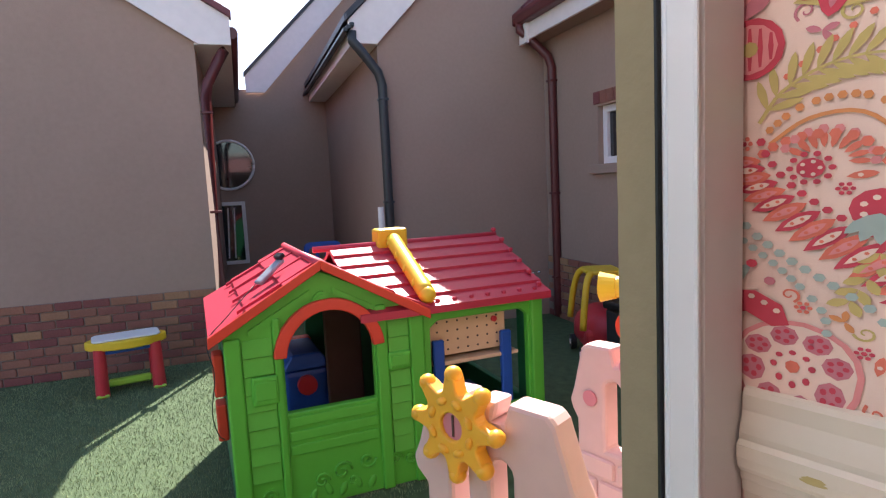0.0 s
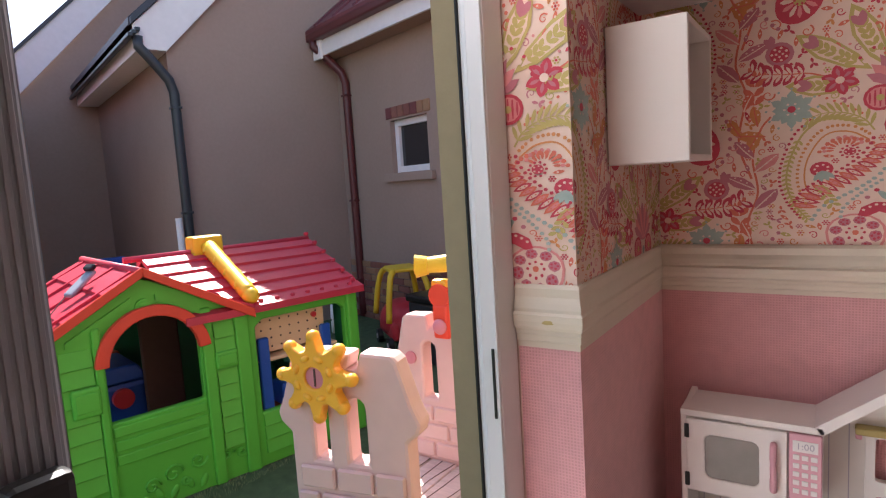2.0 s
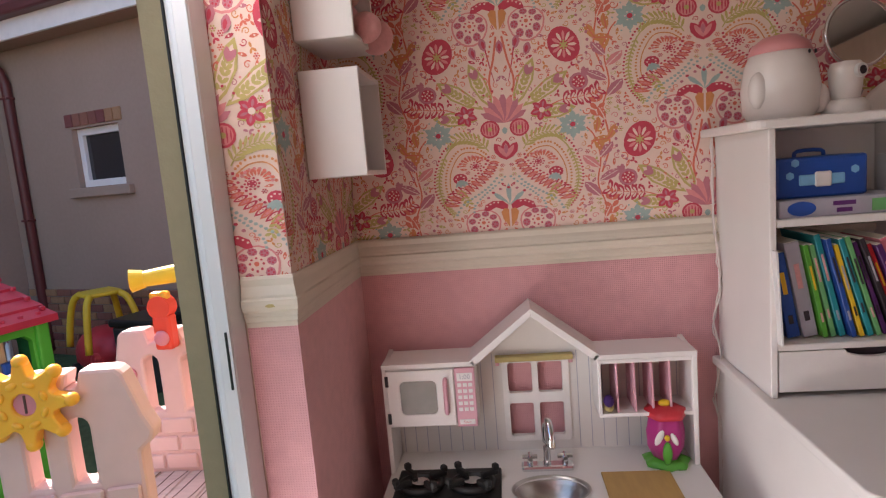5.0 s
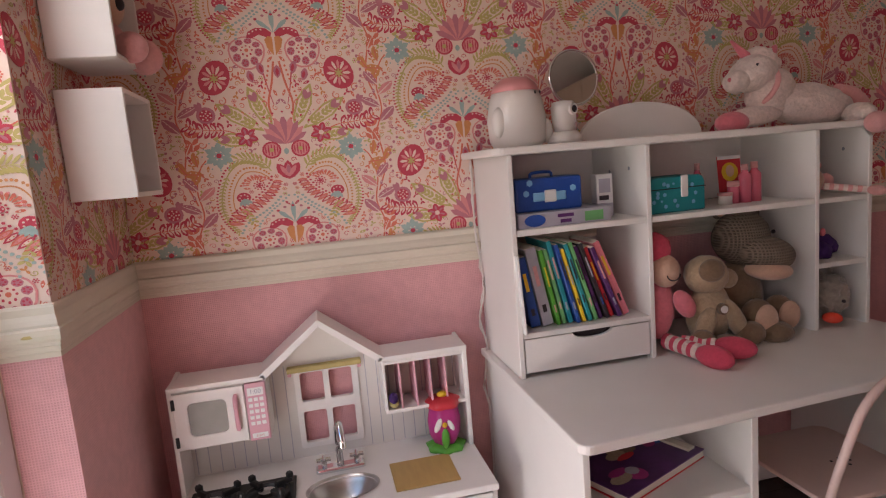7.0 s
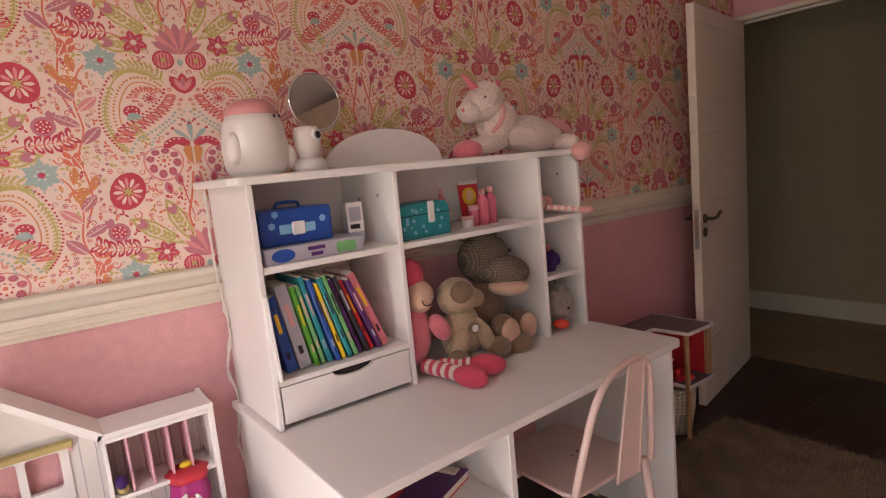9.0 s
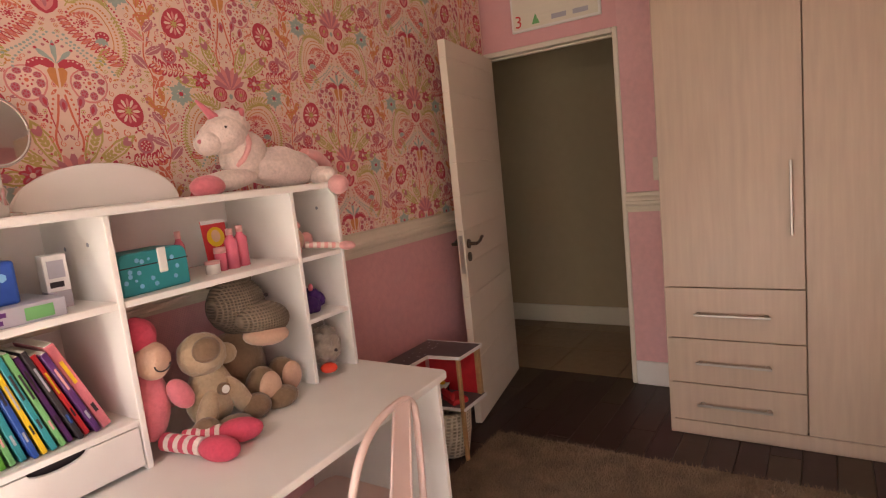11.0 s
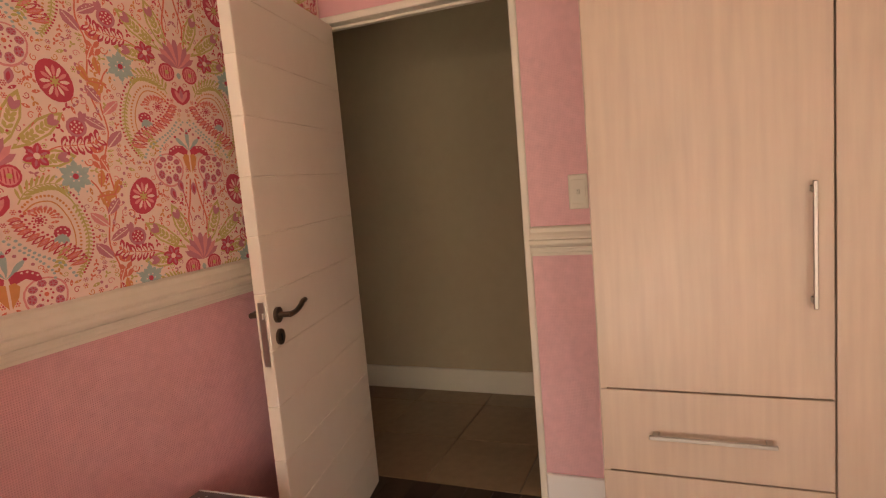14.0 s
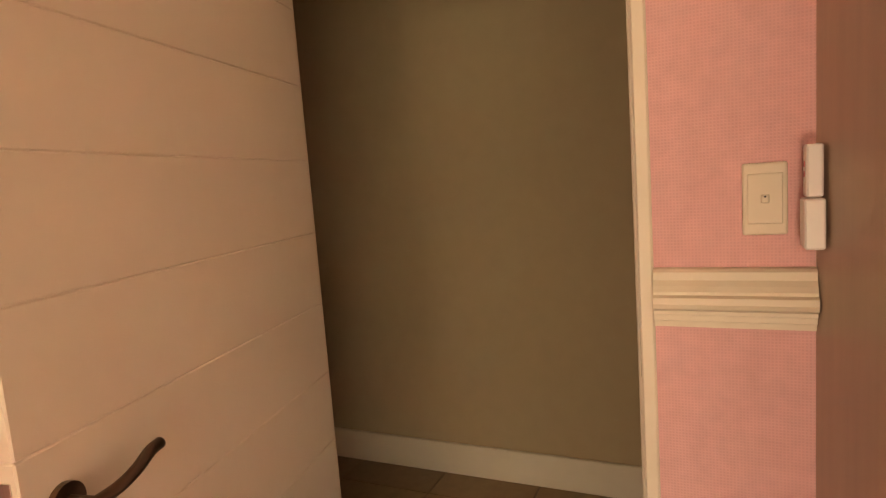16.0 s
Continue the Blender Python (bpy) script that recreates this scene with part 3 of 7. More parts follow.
# number print above the door
pr = thing("number_print", "framed white print with red and green numbers above the door", "wall print")
part("frame", bx((DOOR_X - 0.02, -0.765, 2.16), (DOOR_X, -0.215, 2.515), 0.004), M["white"], pr)
part("sheet", bx((DOOR_X - 0.022, -0.75, 2.175), (DOOR_X - 0.0195, -0.23, 2.50), 0), M["paper"], pr)
for k, (ch, y) in enumerate((("3", -0.265), ("4", -0.52), ("5", -0.65))):
    if k == 0:
        writing("numeral", ch, 0.10, Matrix.Translation((DOOR_X - 0.0235, y, 2.215)) @ Euler((radians(90), 0, radians(-90))).to_matrix().to_4x4(), M["red_print"], pr)
    else:
        part("print_bar", bx((DOOR_X - 0.0235, y - 0.045, 2.195), (DOOR_X - 0.0225, y + 0.045, 2.222), 0), M["box_grey"], pr)
part("printed_shape", slab([(-0.40, 2.19), (-0.35, 2.19), (-0.375, 2.25)], DOOR_X - 0.0235, DOOR_X - 0.0225, "x"), M["box_green"], pr)

# wardrobe built in three doors wide
WX, WY = 3.635, -1.153
wr = thing("wardrobe", "tall limed oak laminate wardrobe with drawers and steel handles", "wardrobe")
part("carcass", bx((WX + 0.032, -3.4, 0.072), (DOOR_X - 0.004, WY - 0.002, 2.45), 0.002), M["wardrobe"], wr)
part("side_panel", slab([(WX + 0.003, WY - 0.02), (WX + 0.003, WY), (DOOR_X - 0.001, WY + 0.04), (DOOR_X - 0.001, WY)], 0.0, 2.45, "z"), M["wardrobe"], wr)
part("plinth", bx((WX + 0.002, -3.4, 0.0), (WX + 0.02, WY - 0.0, 0.07), 0.003), M["wardrobe"], wr)
SEAM = [-1.733, -2.32, -2.91, -3.40]
G = 0.0025
def front(nm, y0, y1, z0, z1):
    return part(nm, bx((WX, y0 + G, z0 + G), (WX + 0.018, y1 - G, z1 - G), 0.0015), M["wardrobe"], wr)
hv = bx((WX - 0.034, -1.692, 0.975), (WX - 0.026, -1.681, 1.29), 0.002)
for z in (0.995, 1.27):
    bx((WX - 0.027, -1.692, z - 0.008), (WX + 0.001, -1.680, z + 0.008), 0.001, hv)
d = front("door", SEAM[0], WY, 0.733, 2.45)
part("bar_handle", hv, M["bar_steel"], d, "brushed steel bar handle")
for z0, z1 in ((0.485, 0.733), (0.262, 0.485), (0.072, 0.262)):
    d = front("drawer", SEAM[0], WY, z0, z1)
    zc = (z0 + z1) / 2
    hh = bx((WX - 0.034, -1.600, zc - 0.007), (WX - 0.026, -1.285, zc + 0.005), 0.002)
    for y in (-1.583, -1.303):
        bx((WX - 0.027, y - 0.008, zc - 0.007), (WX + 0.001, y + 0.008, zc + 0.005), 0.001, hh)
    part("bar_handle", hh, M["bar_steel"], d, "brushed steel bar handle")
for a, b in zip(SEAM, SEAM[1:]):
    d = front("door", b, a, 0.072, 2.45)
    hv = bx((WX - 0.034, b + 0.042, 0.975), (WX - 0.026, b + 0.053, 1.29), 0.002)
    for z in (0.995, 1.27):
        bx((WX - 0.027, b + 0.042, z - 0.008), (WX + 0.001, b + 0.054, z + 0.008), 0.001, hv)
    part("bar_handle", hv, M["bar_steel"], d, "brushed steel bar handle")

# rug
rg = bx((0.6, -3.2, 0.001), (3.3, -0.36, 0.018), 0.006)
rug = tagged(part("rug", rg, M["rug"]), "beige shaggy rug on the dark wooden floor", "rug")
rng = np.random.default_rng(3)
n = 26000
px, py = rng.uniform(2.3, 3.3, n), rng.uniform(-1.9, -0.36, n)
ang, ln = rng.uniform(0, 6.28, n), rng.uniform(0.008, 0.02, n)
v = np.zeros((n, 3, 3))
v[:, 0] = np.stack([px - 0.002 * np.sin(ang), py + 0.002 * np.cos(ang), np.full(n, 0.017)], 1)
v[:, 1] = np.stack([px + 0.002 * np.sin(ang), py - 0.002 * np.cos(ang), np.full(n, 0.017)], 1)
v[:, 2] = np.stack([px + ln * np.cos(ang), py + ln * np.sin(ang), 0.017 + 0.02 * rng.uniform(0.4, 1, n)], 1)
me = bpy.data.meshes.new("rug_pile")
me.from_pydata(v.reshape(-1, 3).tolist(), [], np.arange(3 * n).reshape(-1, 3).tolist())
me.materials.append(M["rug"])
tagged(new("rug_pile", me), "beige shaggy pile of the rug", "rug pile", "", "stuff")

# ---- printed wallpaper ----
COL, REP = 0.56, 0.63               # the repeat as it is drawn below
AX0, TZ, WIDE, HIGH = 0.485, 1.364, 0.577, 0.58     # first axis, foot of its tulip, and the paper's own repeat


def on_paper(z):
    """Height over the tulip's foot on the paper, from a height in the drawn repeat."""
    return float(np.interp(z, (-0.66, -0.44, -0.338, -0.268, -0.03, 0.19, 0.60), (-0.58, -0.371, -0.264, -0.184, 0.0, 0.209, 0.60)))


class Print:
    """Flat printed shapes of one repeat, mirrored about its axis."""

    def __init__(self):
        self.polys = []

    def add(self, pts, col, layer, mirror=True):
        self.polys.append((pts, col, layer))
        if mirror:
            self.polys.append(([(-x, y) for x, y in reversed(pts)], col, layer))

    def disc(self, x, y, r, col, layer, n=10, ry=None, rot=0, mirror=True):
        c, s = math.cos(rot), math.sin(rot)
        pts = []
        for k in range(n):
            a = 2 * math.pi * k / n
            u, w = r * math.cos(a), (ry or r) * math.sin(a)
            pts.append((x + u * c - w * s, y + u * s + w * c))
        self.add(pts, col, layer, mirror)

    def petal(self, x, y, ang, length, width, col, layer, tip=0.6, mirror=True):
        c, s = math.cos(ang), math.sin(ang)
        shape = [(0, 0), (0.25, -0.36), (tip, -0.5), (0.85, -0.3), (1, 0), (0.85, 0.3), (tip, 0.5), (0.25, 0.36)]
        self.add([(x + u * length * c - w * width * s, y + u * length * s + w * width * c) for u, w in shape], col, layer, mirror)

    def line(self, pts, width, col, layer, mirror=True, n=5, taper=0.4):
        p = smooth_line([(a, b, 0) for a, b in pts], n)
        lft, rgt = [], []
        for i, v in enumerate(p):
            d = p[min(i + 1, len(p) - 1)] - p[max(i - 1, 0)]
            d = d.normalized() if d.length else Vector((1, 0, 0))
            w = width * (1 - (1 - taper) * i / len(p)) / 2
            lft.append((v.x - d.y * w, v.y + d.x * w)); rgt.append((v.x + d.y * w, v.y - d.x * w))
        for i in range(len(p) - 1):
            self.add([lft[i], rgt[i], rgt[i + 1], lft[i + 1]], col, layer, mirror)

    def dots(self, pts, r, col, layer, step, mirror=True):
        p = smooth_line([(a, b, 0) for a, b in pts], 10)
        run = 0
        for a, b in zip(p, p[1:]):
            run += (b - a).length
            if run >= step:
                run = 0
                self.disc(b.x, b.y, r, col, layer, 6, mirror=mirror)

    def ring(self, x, y, r, count, size, col, layer, mirror=True, a0=0.0):
        for k in range(count):
            a = a0 + 2 * math.pi * k / count
            self.disc(x + r * math.cos(a), y + r * math.sin(a), size, col, layer, 7, mirror=mirror)

    def leaves(self, pts, length, width, col, layer, step, lean=0.9, mirror=True, both=True):
        """Pairs of leaflets along a stem."""
        p = smooth_line([(a, b, 0) for a, b in pts], 10)
        run = 0
        for a, b in zip(p, p[1:]):
            run += (b - a).length
            if run >= step:
                run = 0
                t = math.atan2(b.y - a.y, b.x - a.x)
                self.petal(b.x, b.y, t + lean, length, width, col, layer, mirror=mirror)
                if both:
                    self.petal(b.x, b.y, t - lean, length, width, col, layer, mirror=mirror)

    def curl(self, x, y, r, col, layer, turn=1, a0=0.0, width=0.004):
        pts = [(x + r * (1 - k / 14) * math.cos(a0 + turn * k * 0.62), y + r * (1 - k / 14) * math.sin(a0 + turn * k * 0.62)) for k in range(13)]
        self.line(pts, width, col, layer, n=2)


P = Print()
pi = math.pi
# tulip, paired buds and fan on the axis
for a in (-0.55, 0.0, 0.55):
    P.petal(0, -0.03, pi / 2 + a, 0.062, 0.030, "crimson", 4 if a else 5, mirror=False)
    P.petal(0, -0.022, pi / 2 + a, 0.044, 0.014, "pink", 6, mirror=False)
P.petal(0, -0.012, pi / 2, 0.030, 0.012, "mauve", 7, mirror=False)
P.disc(0.042, 0.068, 0.028, "crimson", 4, 14)
P.disc(0.042, 0.068, 0.0225, "pink", 5, 12)
for k in range(-2, 3):
    P.disc(0.042 + 0.0085 * k, 0.068, 0.0022, "crimson", 6, 6, ry=0.022 * math.cos(k * 0.45))
P.disc(0.042, 0.068, 0.007, "lime", 7, 8)
P.petal(0, 0.05, pi / 2, 0.022, 0.016, "teal", 5, mirror=False)
for k in range(9):
    a = pi / 2 + (k - 4) * 0.27
    P.petal(0, 0.085, a, 0.098 - 0.006 * abs(k - 4), 0.020, "pink" if k % 2 else "mauve", 3, 0.75, mirror=False)
    P.disc(0.092 * math.cos(a), 0.085 + 0.092 * math.sin(a), 0.0055, "pale", 6, 6, mirror=False)
    P.disc(0.104 * math.cos(a), 0.085 + 0.104 * math.sin(a), 0.0035, "crimson", 6, 6, mirror=False)
# star flowers, blue daisies, berries
sx, sy = 0.108, 0.115
for k in range(6):
    P.petal(sx, sy, k * pi / 3 + 0.3, 0.034, 0.021, "crimson", 4)
    P.petal(sx + 0.007 * math.cos(k * pi / 3 + 0.3), sy + 0.007 * math.sin(k * pi / 3 + 0.3), k * pi / 3 + 0.3, 0.02, 0.007, "mauve", 5)
P.disc(sx, sy, 0.008, "pale", 6); P.ring(sx, sy, 0.011, 6, 0.0022, "crimson", 7)
dx, dy = 0.192, 0.062
for k in range(12):
    a = k * pi / 6
    P.petal(dx, dy, a, 0.044 if k % 2 else 0.036, 0.017, "teal", 4, 0.75)
    P.disc(dx + 0.047 * math.cos(a), dy + 0.047 * math.sin(a), 0.0028, "teal", 4, 6)
P.disc(dx, dy, 0.008, "crimson", 6, 8); P.ring(dx, dy, 0.013, 6, 0.0026, "pale", 6)
bx_, by_ = 0.214, 0.19
P.disc(bx_, by_, 0.027, "mauve", 3, 12); P.disc(bx_, by_, 0.019, "crimson", 4, 10)
P.ring(bx_, by_, 0.014, 7, 0.0028, "pale", 5); P.ring(bx_, by_, 0.006, 4, 0.0025, "pale", 5)
for k in range(3):
    P.petal(bx_ + 0.012, by_ + 0.018, 0.3 + 0.55 * k, 0.026, 0.014, "mauve", 3)
P.dots([(0.13, 0.10), (0.16, 0.12), (0.185, 0.155), (0.2, 0.17)], 0.0038, "crimson", 3, 0.011)
P.leaves([(0.15, 0.14), (0.19, 0.142), (0.235, 0.145), (0.265, 0.16)], 0.030, 0.015, "crimson", 3, 0.017, 1.0)
P.leaves([(0.152, 0.14), (0.192, 0.142), (0.237, 0.145), (0.267, 0.16)], 0.020, 0.006, "pale", 5, 0.017, 1.0)
P.line([(0.12, 0.12), (0.16, 0.138), (0.2, 0.142), (0.25, 0.15)], 0.004, "coral", 2)
# great arch over the paisley: lime fern on top, dotted arcs down the sides
fern = [(0.050, 0.000), (0.068, 0.026), (0.100, 0.043), (0.135, 0.046), (0.168, 0.034)]
P.leaves(fern, 0.029, 0.0075, "lime", 3, 0.0105, 0.8)
P.line(fern, 0.0035, "lime", 4, n=4)
side = [(0.150, 0.040), (0.186, 0.005), (0.208, -0.055), (0.214, -0.120), (0.200, -0.180), (0.176, -0.225)]
P.dots(side, 0.0036, "crimson", 3, 0.0088)
P.line([(x - 0.013, y - 0.004) for x, y in side], 0.0042, "lime", 2, n=4, taper=0.9)
P.leaves([(x - 0.013, y - 0.004) for x, y in side[1:]], 0.013, 0.006, "lime", 3, 0.0085, 0.8)
P.dots([(0.052, -0.012), (0.085, 0.012), (0.128, 0.014), (0.160, -0.016), (0.178, -0.070), (0.180, -0.130), (0.164, -0.190)], 0.0036, "orange", 3, 0.0082)
P.line([(0.058, -0.020), (0.088, 0.0), (0.125, 0.001), (0.150, -0.026), (0.166, -0.075), (0.167, -0.130), (0.150, -0.180)], 0.0034, "orange", 2, n=4, taper=0.9)
P.dots([(0.045, -0.034), (0.066, -0.020), (0.095, -0.014), (0.124, -0.020), (0.142, -0.042)], 0.0046, "coral", 3, 0.0098)
for k in range(9):
    a = 2.6 - 0.33 * k
    P.disc(0.100 + 0.034 * math.cos(a), -0.040 + 0.030 * math.sin(a), 0.0042, "pink", 3, 6)
    P.petal(0.100 + 0.016 * math.cos(a), -0.040 + 0.014 * math.sin(a), a, 0.016, 0.006, "coral", 2)
band = [(0.030, -0.028), (0.040, -0.056), (0.058, -0.086), (0.088, -0.116), (0.122, -0.142), (0.152, -0.168), (0.170, -0.205)]
p = smooth_line([(a, b, 0) for a, b in band], 3)
for i in range(1, len(p) - 1, 1):
    d = p[i + 1] - p[i - 1]
    t = math.atan2(d.y, d.x)
    w_ = 0.030 + 0.028 * i / len(p)
    P.petal(p[i].x - 0.4 * w_ * math.cos(t + 1.35), p[i].y - 0.4 * w_ * math.sin(t + 1.35), t + 1.35, w_, 0.0155, "coral" if i % 2 else "crimson", 3, 0.6)
    P.petal(p[i].x - 0.2 * w_ * math.cos(t + 1.35), p[i].y - 0.2 * w_ * math.sin(t + 1.35), t + 1.35, w_ * 0.62, 0.0075, "pink" if i % 2 else "pale", 5, 0.6)
    for q_ in (0.0, 0.22):
        P.disc(p[i].x + q_ * w_ * math.cos(t + 1.35), p[i].y + q_ * w_ * math.sin(t + 1.35), 0.0019, "coral", 6, 5)
P.dots([(x + 0.018, y + 0.022) for x, y in band], 0.0040, "crimson", 4, 0.011)
P.dots([(x - 0.014, y - 0.03) for x, y in band[1:]], 0.0048, "teal", 4, 0.0125)
P.disc(0.090, -0.046, 0.011, "crimson", 4, 9); P.ring(0.090, -0.046, 0.007, 5, 0.002, "pale", 5)
P.ring(0.090, -0.046, 0.0155, 10, 0.003, "crimson", 4)
# small striped bud inside the paisley
P.disc(0.138, -0.09, 0.021, "crimson", 4, 12); P.ring(0.138, -0.09, 0.012, 7, 0.0028, "pale", 5)
for k in range(4):
    P.petal(0.138, -0.094, -2.4 + 0.42 * k, 0.032, 0.011, "teal", 5)
P.leaves([(0.14, -0.12), (0.135, -0.15), (0.118, -0.19)], 0.018, 0.009, "lime", 3, 0.012, 0.8)
# blue dotted onion arch and its flame
onion = [(0.0, -0.085), (0.03, -0.12), (0.07, -0.16), (0.10, -0.2), (0.105, -0.235)]
P.dots(onion, 0.0042, "teal", 5, 0.0105)
for k in range(7):
    a = pi / 2 + (k - 3) * 0.36
    P.petal(0, -0.205, a, 0.085 - 0.008 * abs(k - 3), 0.015, "teal" if k % 2 else "pale", 3, 0.7, mirror=False)
    P.disc(0.068 * math.cos(a), -0.205 + 0.068 * math.sin(a), 0.005, "crimson" if k % 2 else "mauve", 5, 7, mirror=False)
# the red heart: two commas with ochre lining
P.add([(0.004, -0.205), (0.02, -0.188), (0.048, -0.186), (0.07, -0.2), (0.076, -0.222), (0.062, -0.226), (0.04, -0.212), (0.02, -0.222), (0.012, -0.25)], "crimson", 4)
P.add([(0.003, -0.222), (0.016, -0.218), (0.026, -0.232), (0.02, -0.262), (0.003, -0.285)], "orange", 5)
P.dots([(0.02, -0.196), (0.045, -0.193), (0.066, -0.207)], 0.0032, "pale", 6, 0.011)
# paired discs of dots and the crimson rosettes
qx, qy = 0.079, -0.268
P.disc(qx, qy, 0.052, "pink", 2, 18); P.disc(qx, qy, 0.047, "pale", 3, 18)
for k in range(8):
    a = k * pi / 4 + 0.2
    P.disc(qx + 0.034 * math.cos(a), qy + 0.034 * math.sin(a), 0.0115, "mauve", 4, 8)
    P.ring(qx + 0.034 * math.cos(a), qy + 0.034 * math.sin(a), 0.006, 5, 0.0026, "crimson", 5)
P.ring(qx, qy, 0.015, 8, 0.003, "crimson", 5); P.disc(qx, qy, 0.006, "coral", 5, 7)
rx_, ry_ = 0.178, -0.338
P.disc(rx_, ry_, 0.050, "crimson", 4, 18, ry=0.041, rot=-0.9)
for k in range(12):
    a = k * pi / 6
    P.petal(rx_ + 0.010 * math.cos(a), ry_ + 0.010 * math.sin(a), a, 0.026, 0.0085, "pink" if k % 2 else "pale", 5, 0.7)
P.disc(rx_, ry_, 0.012, "lime", 6, 9); P.ring(rx_, ry_, 0.009, 6, 0.0026, "crimson", 7)
P.dots([(0.205, -0.255), (0.238, -0.30), (0.24, -0.36), (0.21, -0.395)], 0.0045, "mauve", 3, 0.014)
for k in range(5):
    P.curl(0.262 - 0.010 * abs(k - 2), -0.27 - 0.026 * k, 0.010, "pink", 2, 1, k, 0.003)
# long leafed sprays rising from the stem
for bxs, bys, a, ln in ((0.03, -0.50, 1.15, 0.15), (0.055, -0.50, 0.62, 0.16), (0.075, -0.53, 0.12, 0.13)):
    P.petal(bxs, bys, a, ln, 0.046, "lime", 2, 0.62)
    P.petal(bxs + 0.016 * math.cos(a), bys + 0.016 * math.sin(a), a, ln - 0.030, 0.034, "pale", 3, 0.62)
    P.leaves([(bxs + 0.02 * math.cos(a), bys + 0.02 * math.sin(a)), (bxs + 0.5 * ln * math.cos(a), bys + 0.5 * ln * math.sin(a)), (bxs + 0.72 * ln * math.cos(a), bys + 0.72 * ln * math.sin(a))], 0.020, 0.010, "lime", 4, 0.012, 0.6)
    for s in (-0.35, 0.35):
        P.petal(bxs + (ln - 0.05) * math.cos(a), bys + (ln - 0.05) * math.sin(a), a + s, 0.030, 0.015, "mauve", 5, 0.6)
P.line([(0.008, -0.30), (0.02, -0.36), (0.035, -0.42), (0.02, -0.48)], 0.006, "coral", 3, taper=1)
P.dots([(0.02, -0.30), (0.036, -0.36), (0.05, -0.42), (0.035, -0.47)], 0.0035, "coral", 3, 0.010)
for ex, ey in ((0.0, -0.325), (0.042, -0.315), (0.072, -0.335)):
    P.petal(ex, ey - 0.02, 1.3 if ex else pi / 2, 0.036, 0.022, "mauve", 4, mirror=bool(ex))
    P.petal(ex, ey - 0.014, 1.3 if ex else pi / 2, 0.022, 0.010, "crimson", 5, mirror=bool(ex))
P.line([(0.04, -0.33), (0.03, -0.38), (0.02, -0.42)], 0.004, "crimson", 2)
# side vine with mauve and orange leaves
P.line([(0.285, -0.42), (0.26, -0.34), (0.275, -0.24), (0.255, -0.15), (0.265, -0.05), (0.25, 0.02), (0.23, 0.05)], 0.005, "coral", 1, taper=0.8)
for lx, ly, a, ln, wd, col in ((0.262, -0.2, 2.2, 0.075, 0.034, "mauve"), (0.258, -0.14, 0.6, 0.072, 0.032, "mauve"), (0.262, -0.09, 2.3, 0.07, 0.03, "pink"), (0.262, -0.05, 0.9, 0.062, 0.028, "mauve"), (0.24, 0.005, 0.1, 0.058, 0.026, "orange"), (0.25, 0.02, -1.1, 0.055, 0.026, "orange"), (0.255, 0.03, 1.4, 0.05, 0.022, "orange"), (0.27, -0.28, 1.2, 0.05, 0.022, "coral"), (0.265, -0.33, 2.2, 0.048, 0.022, "orange")):
    P.petal(lx, ly, a, ln, wd, col, 2)
    P.line([(lx, ly), (lx + 0.5 * ln * math.cos(a), ly + 0.5 * ln * math.sin(a)), (lx + 0.9 * ln * math.cos(a), ly + 0.9 * ln * math.sin(a))], 0.0035, "pale" if col != "orange" else "coral", 4, n=2)
    P.dots([(lx + 0.2 * ln * math.cos(a) - 0.005, ly + 0.2 * ln * math.sin(a) + 0.005), (lx + 0.85 * ln * math.cos(a) - 0.005, ly + 0.85 * ln * math.sin(a) + 0.005)], 0.0022, "pale", 4, 0.012)
P.leaves([(0.258, 0.06), (0.262, 0.11), (0.256, 0.15)], 0.028, 0.014, "coral", 2, 0.02, 0.8)
for cx, cy, a0 in ((0.15, 0.20, 0), (0.165, 0.232, 2), (0.05, 0.215, 1), (0.235, 0.1, 3), (0.222, 0.255, 1), (0.12, 0.185, 2)):
    P.curl(cx, cy, 0.013, "coral", 2, 1, a0, 0.0035)
P.dots([(0.02, 0.19), (0.06, 0.2), (0.1, 0.185), (0.135, 0.155)], 0.003, "pink", 2, 0.010)
P.dots([(0.06, -0.60), (0.1, -0.57), (0.16, -0.53), (0.2, -0.48)], 0.003, "coral", 2, 0.011)

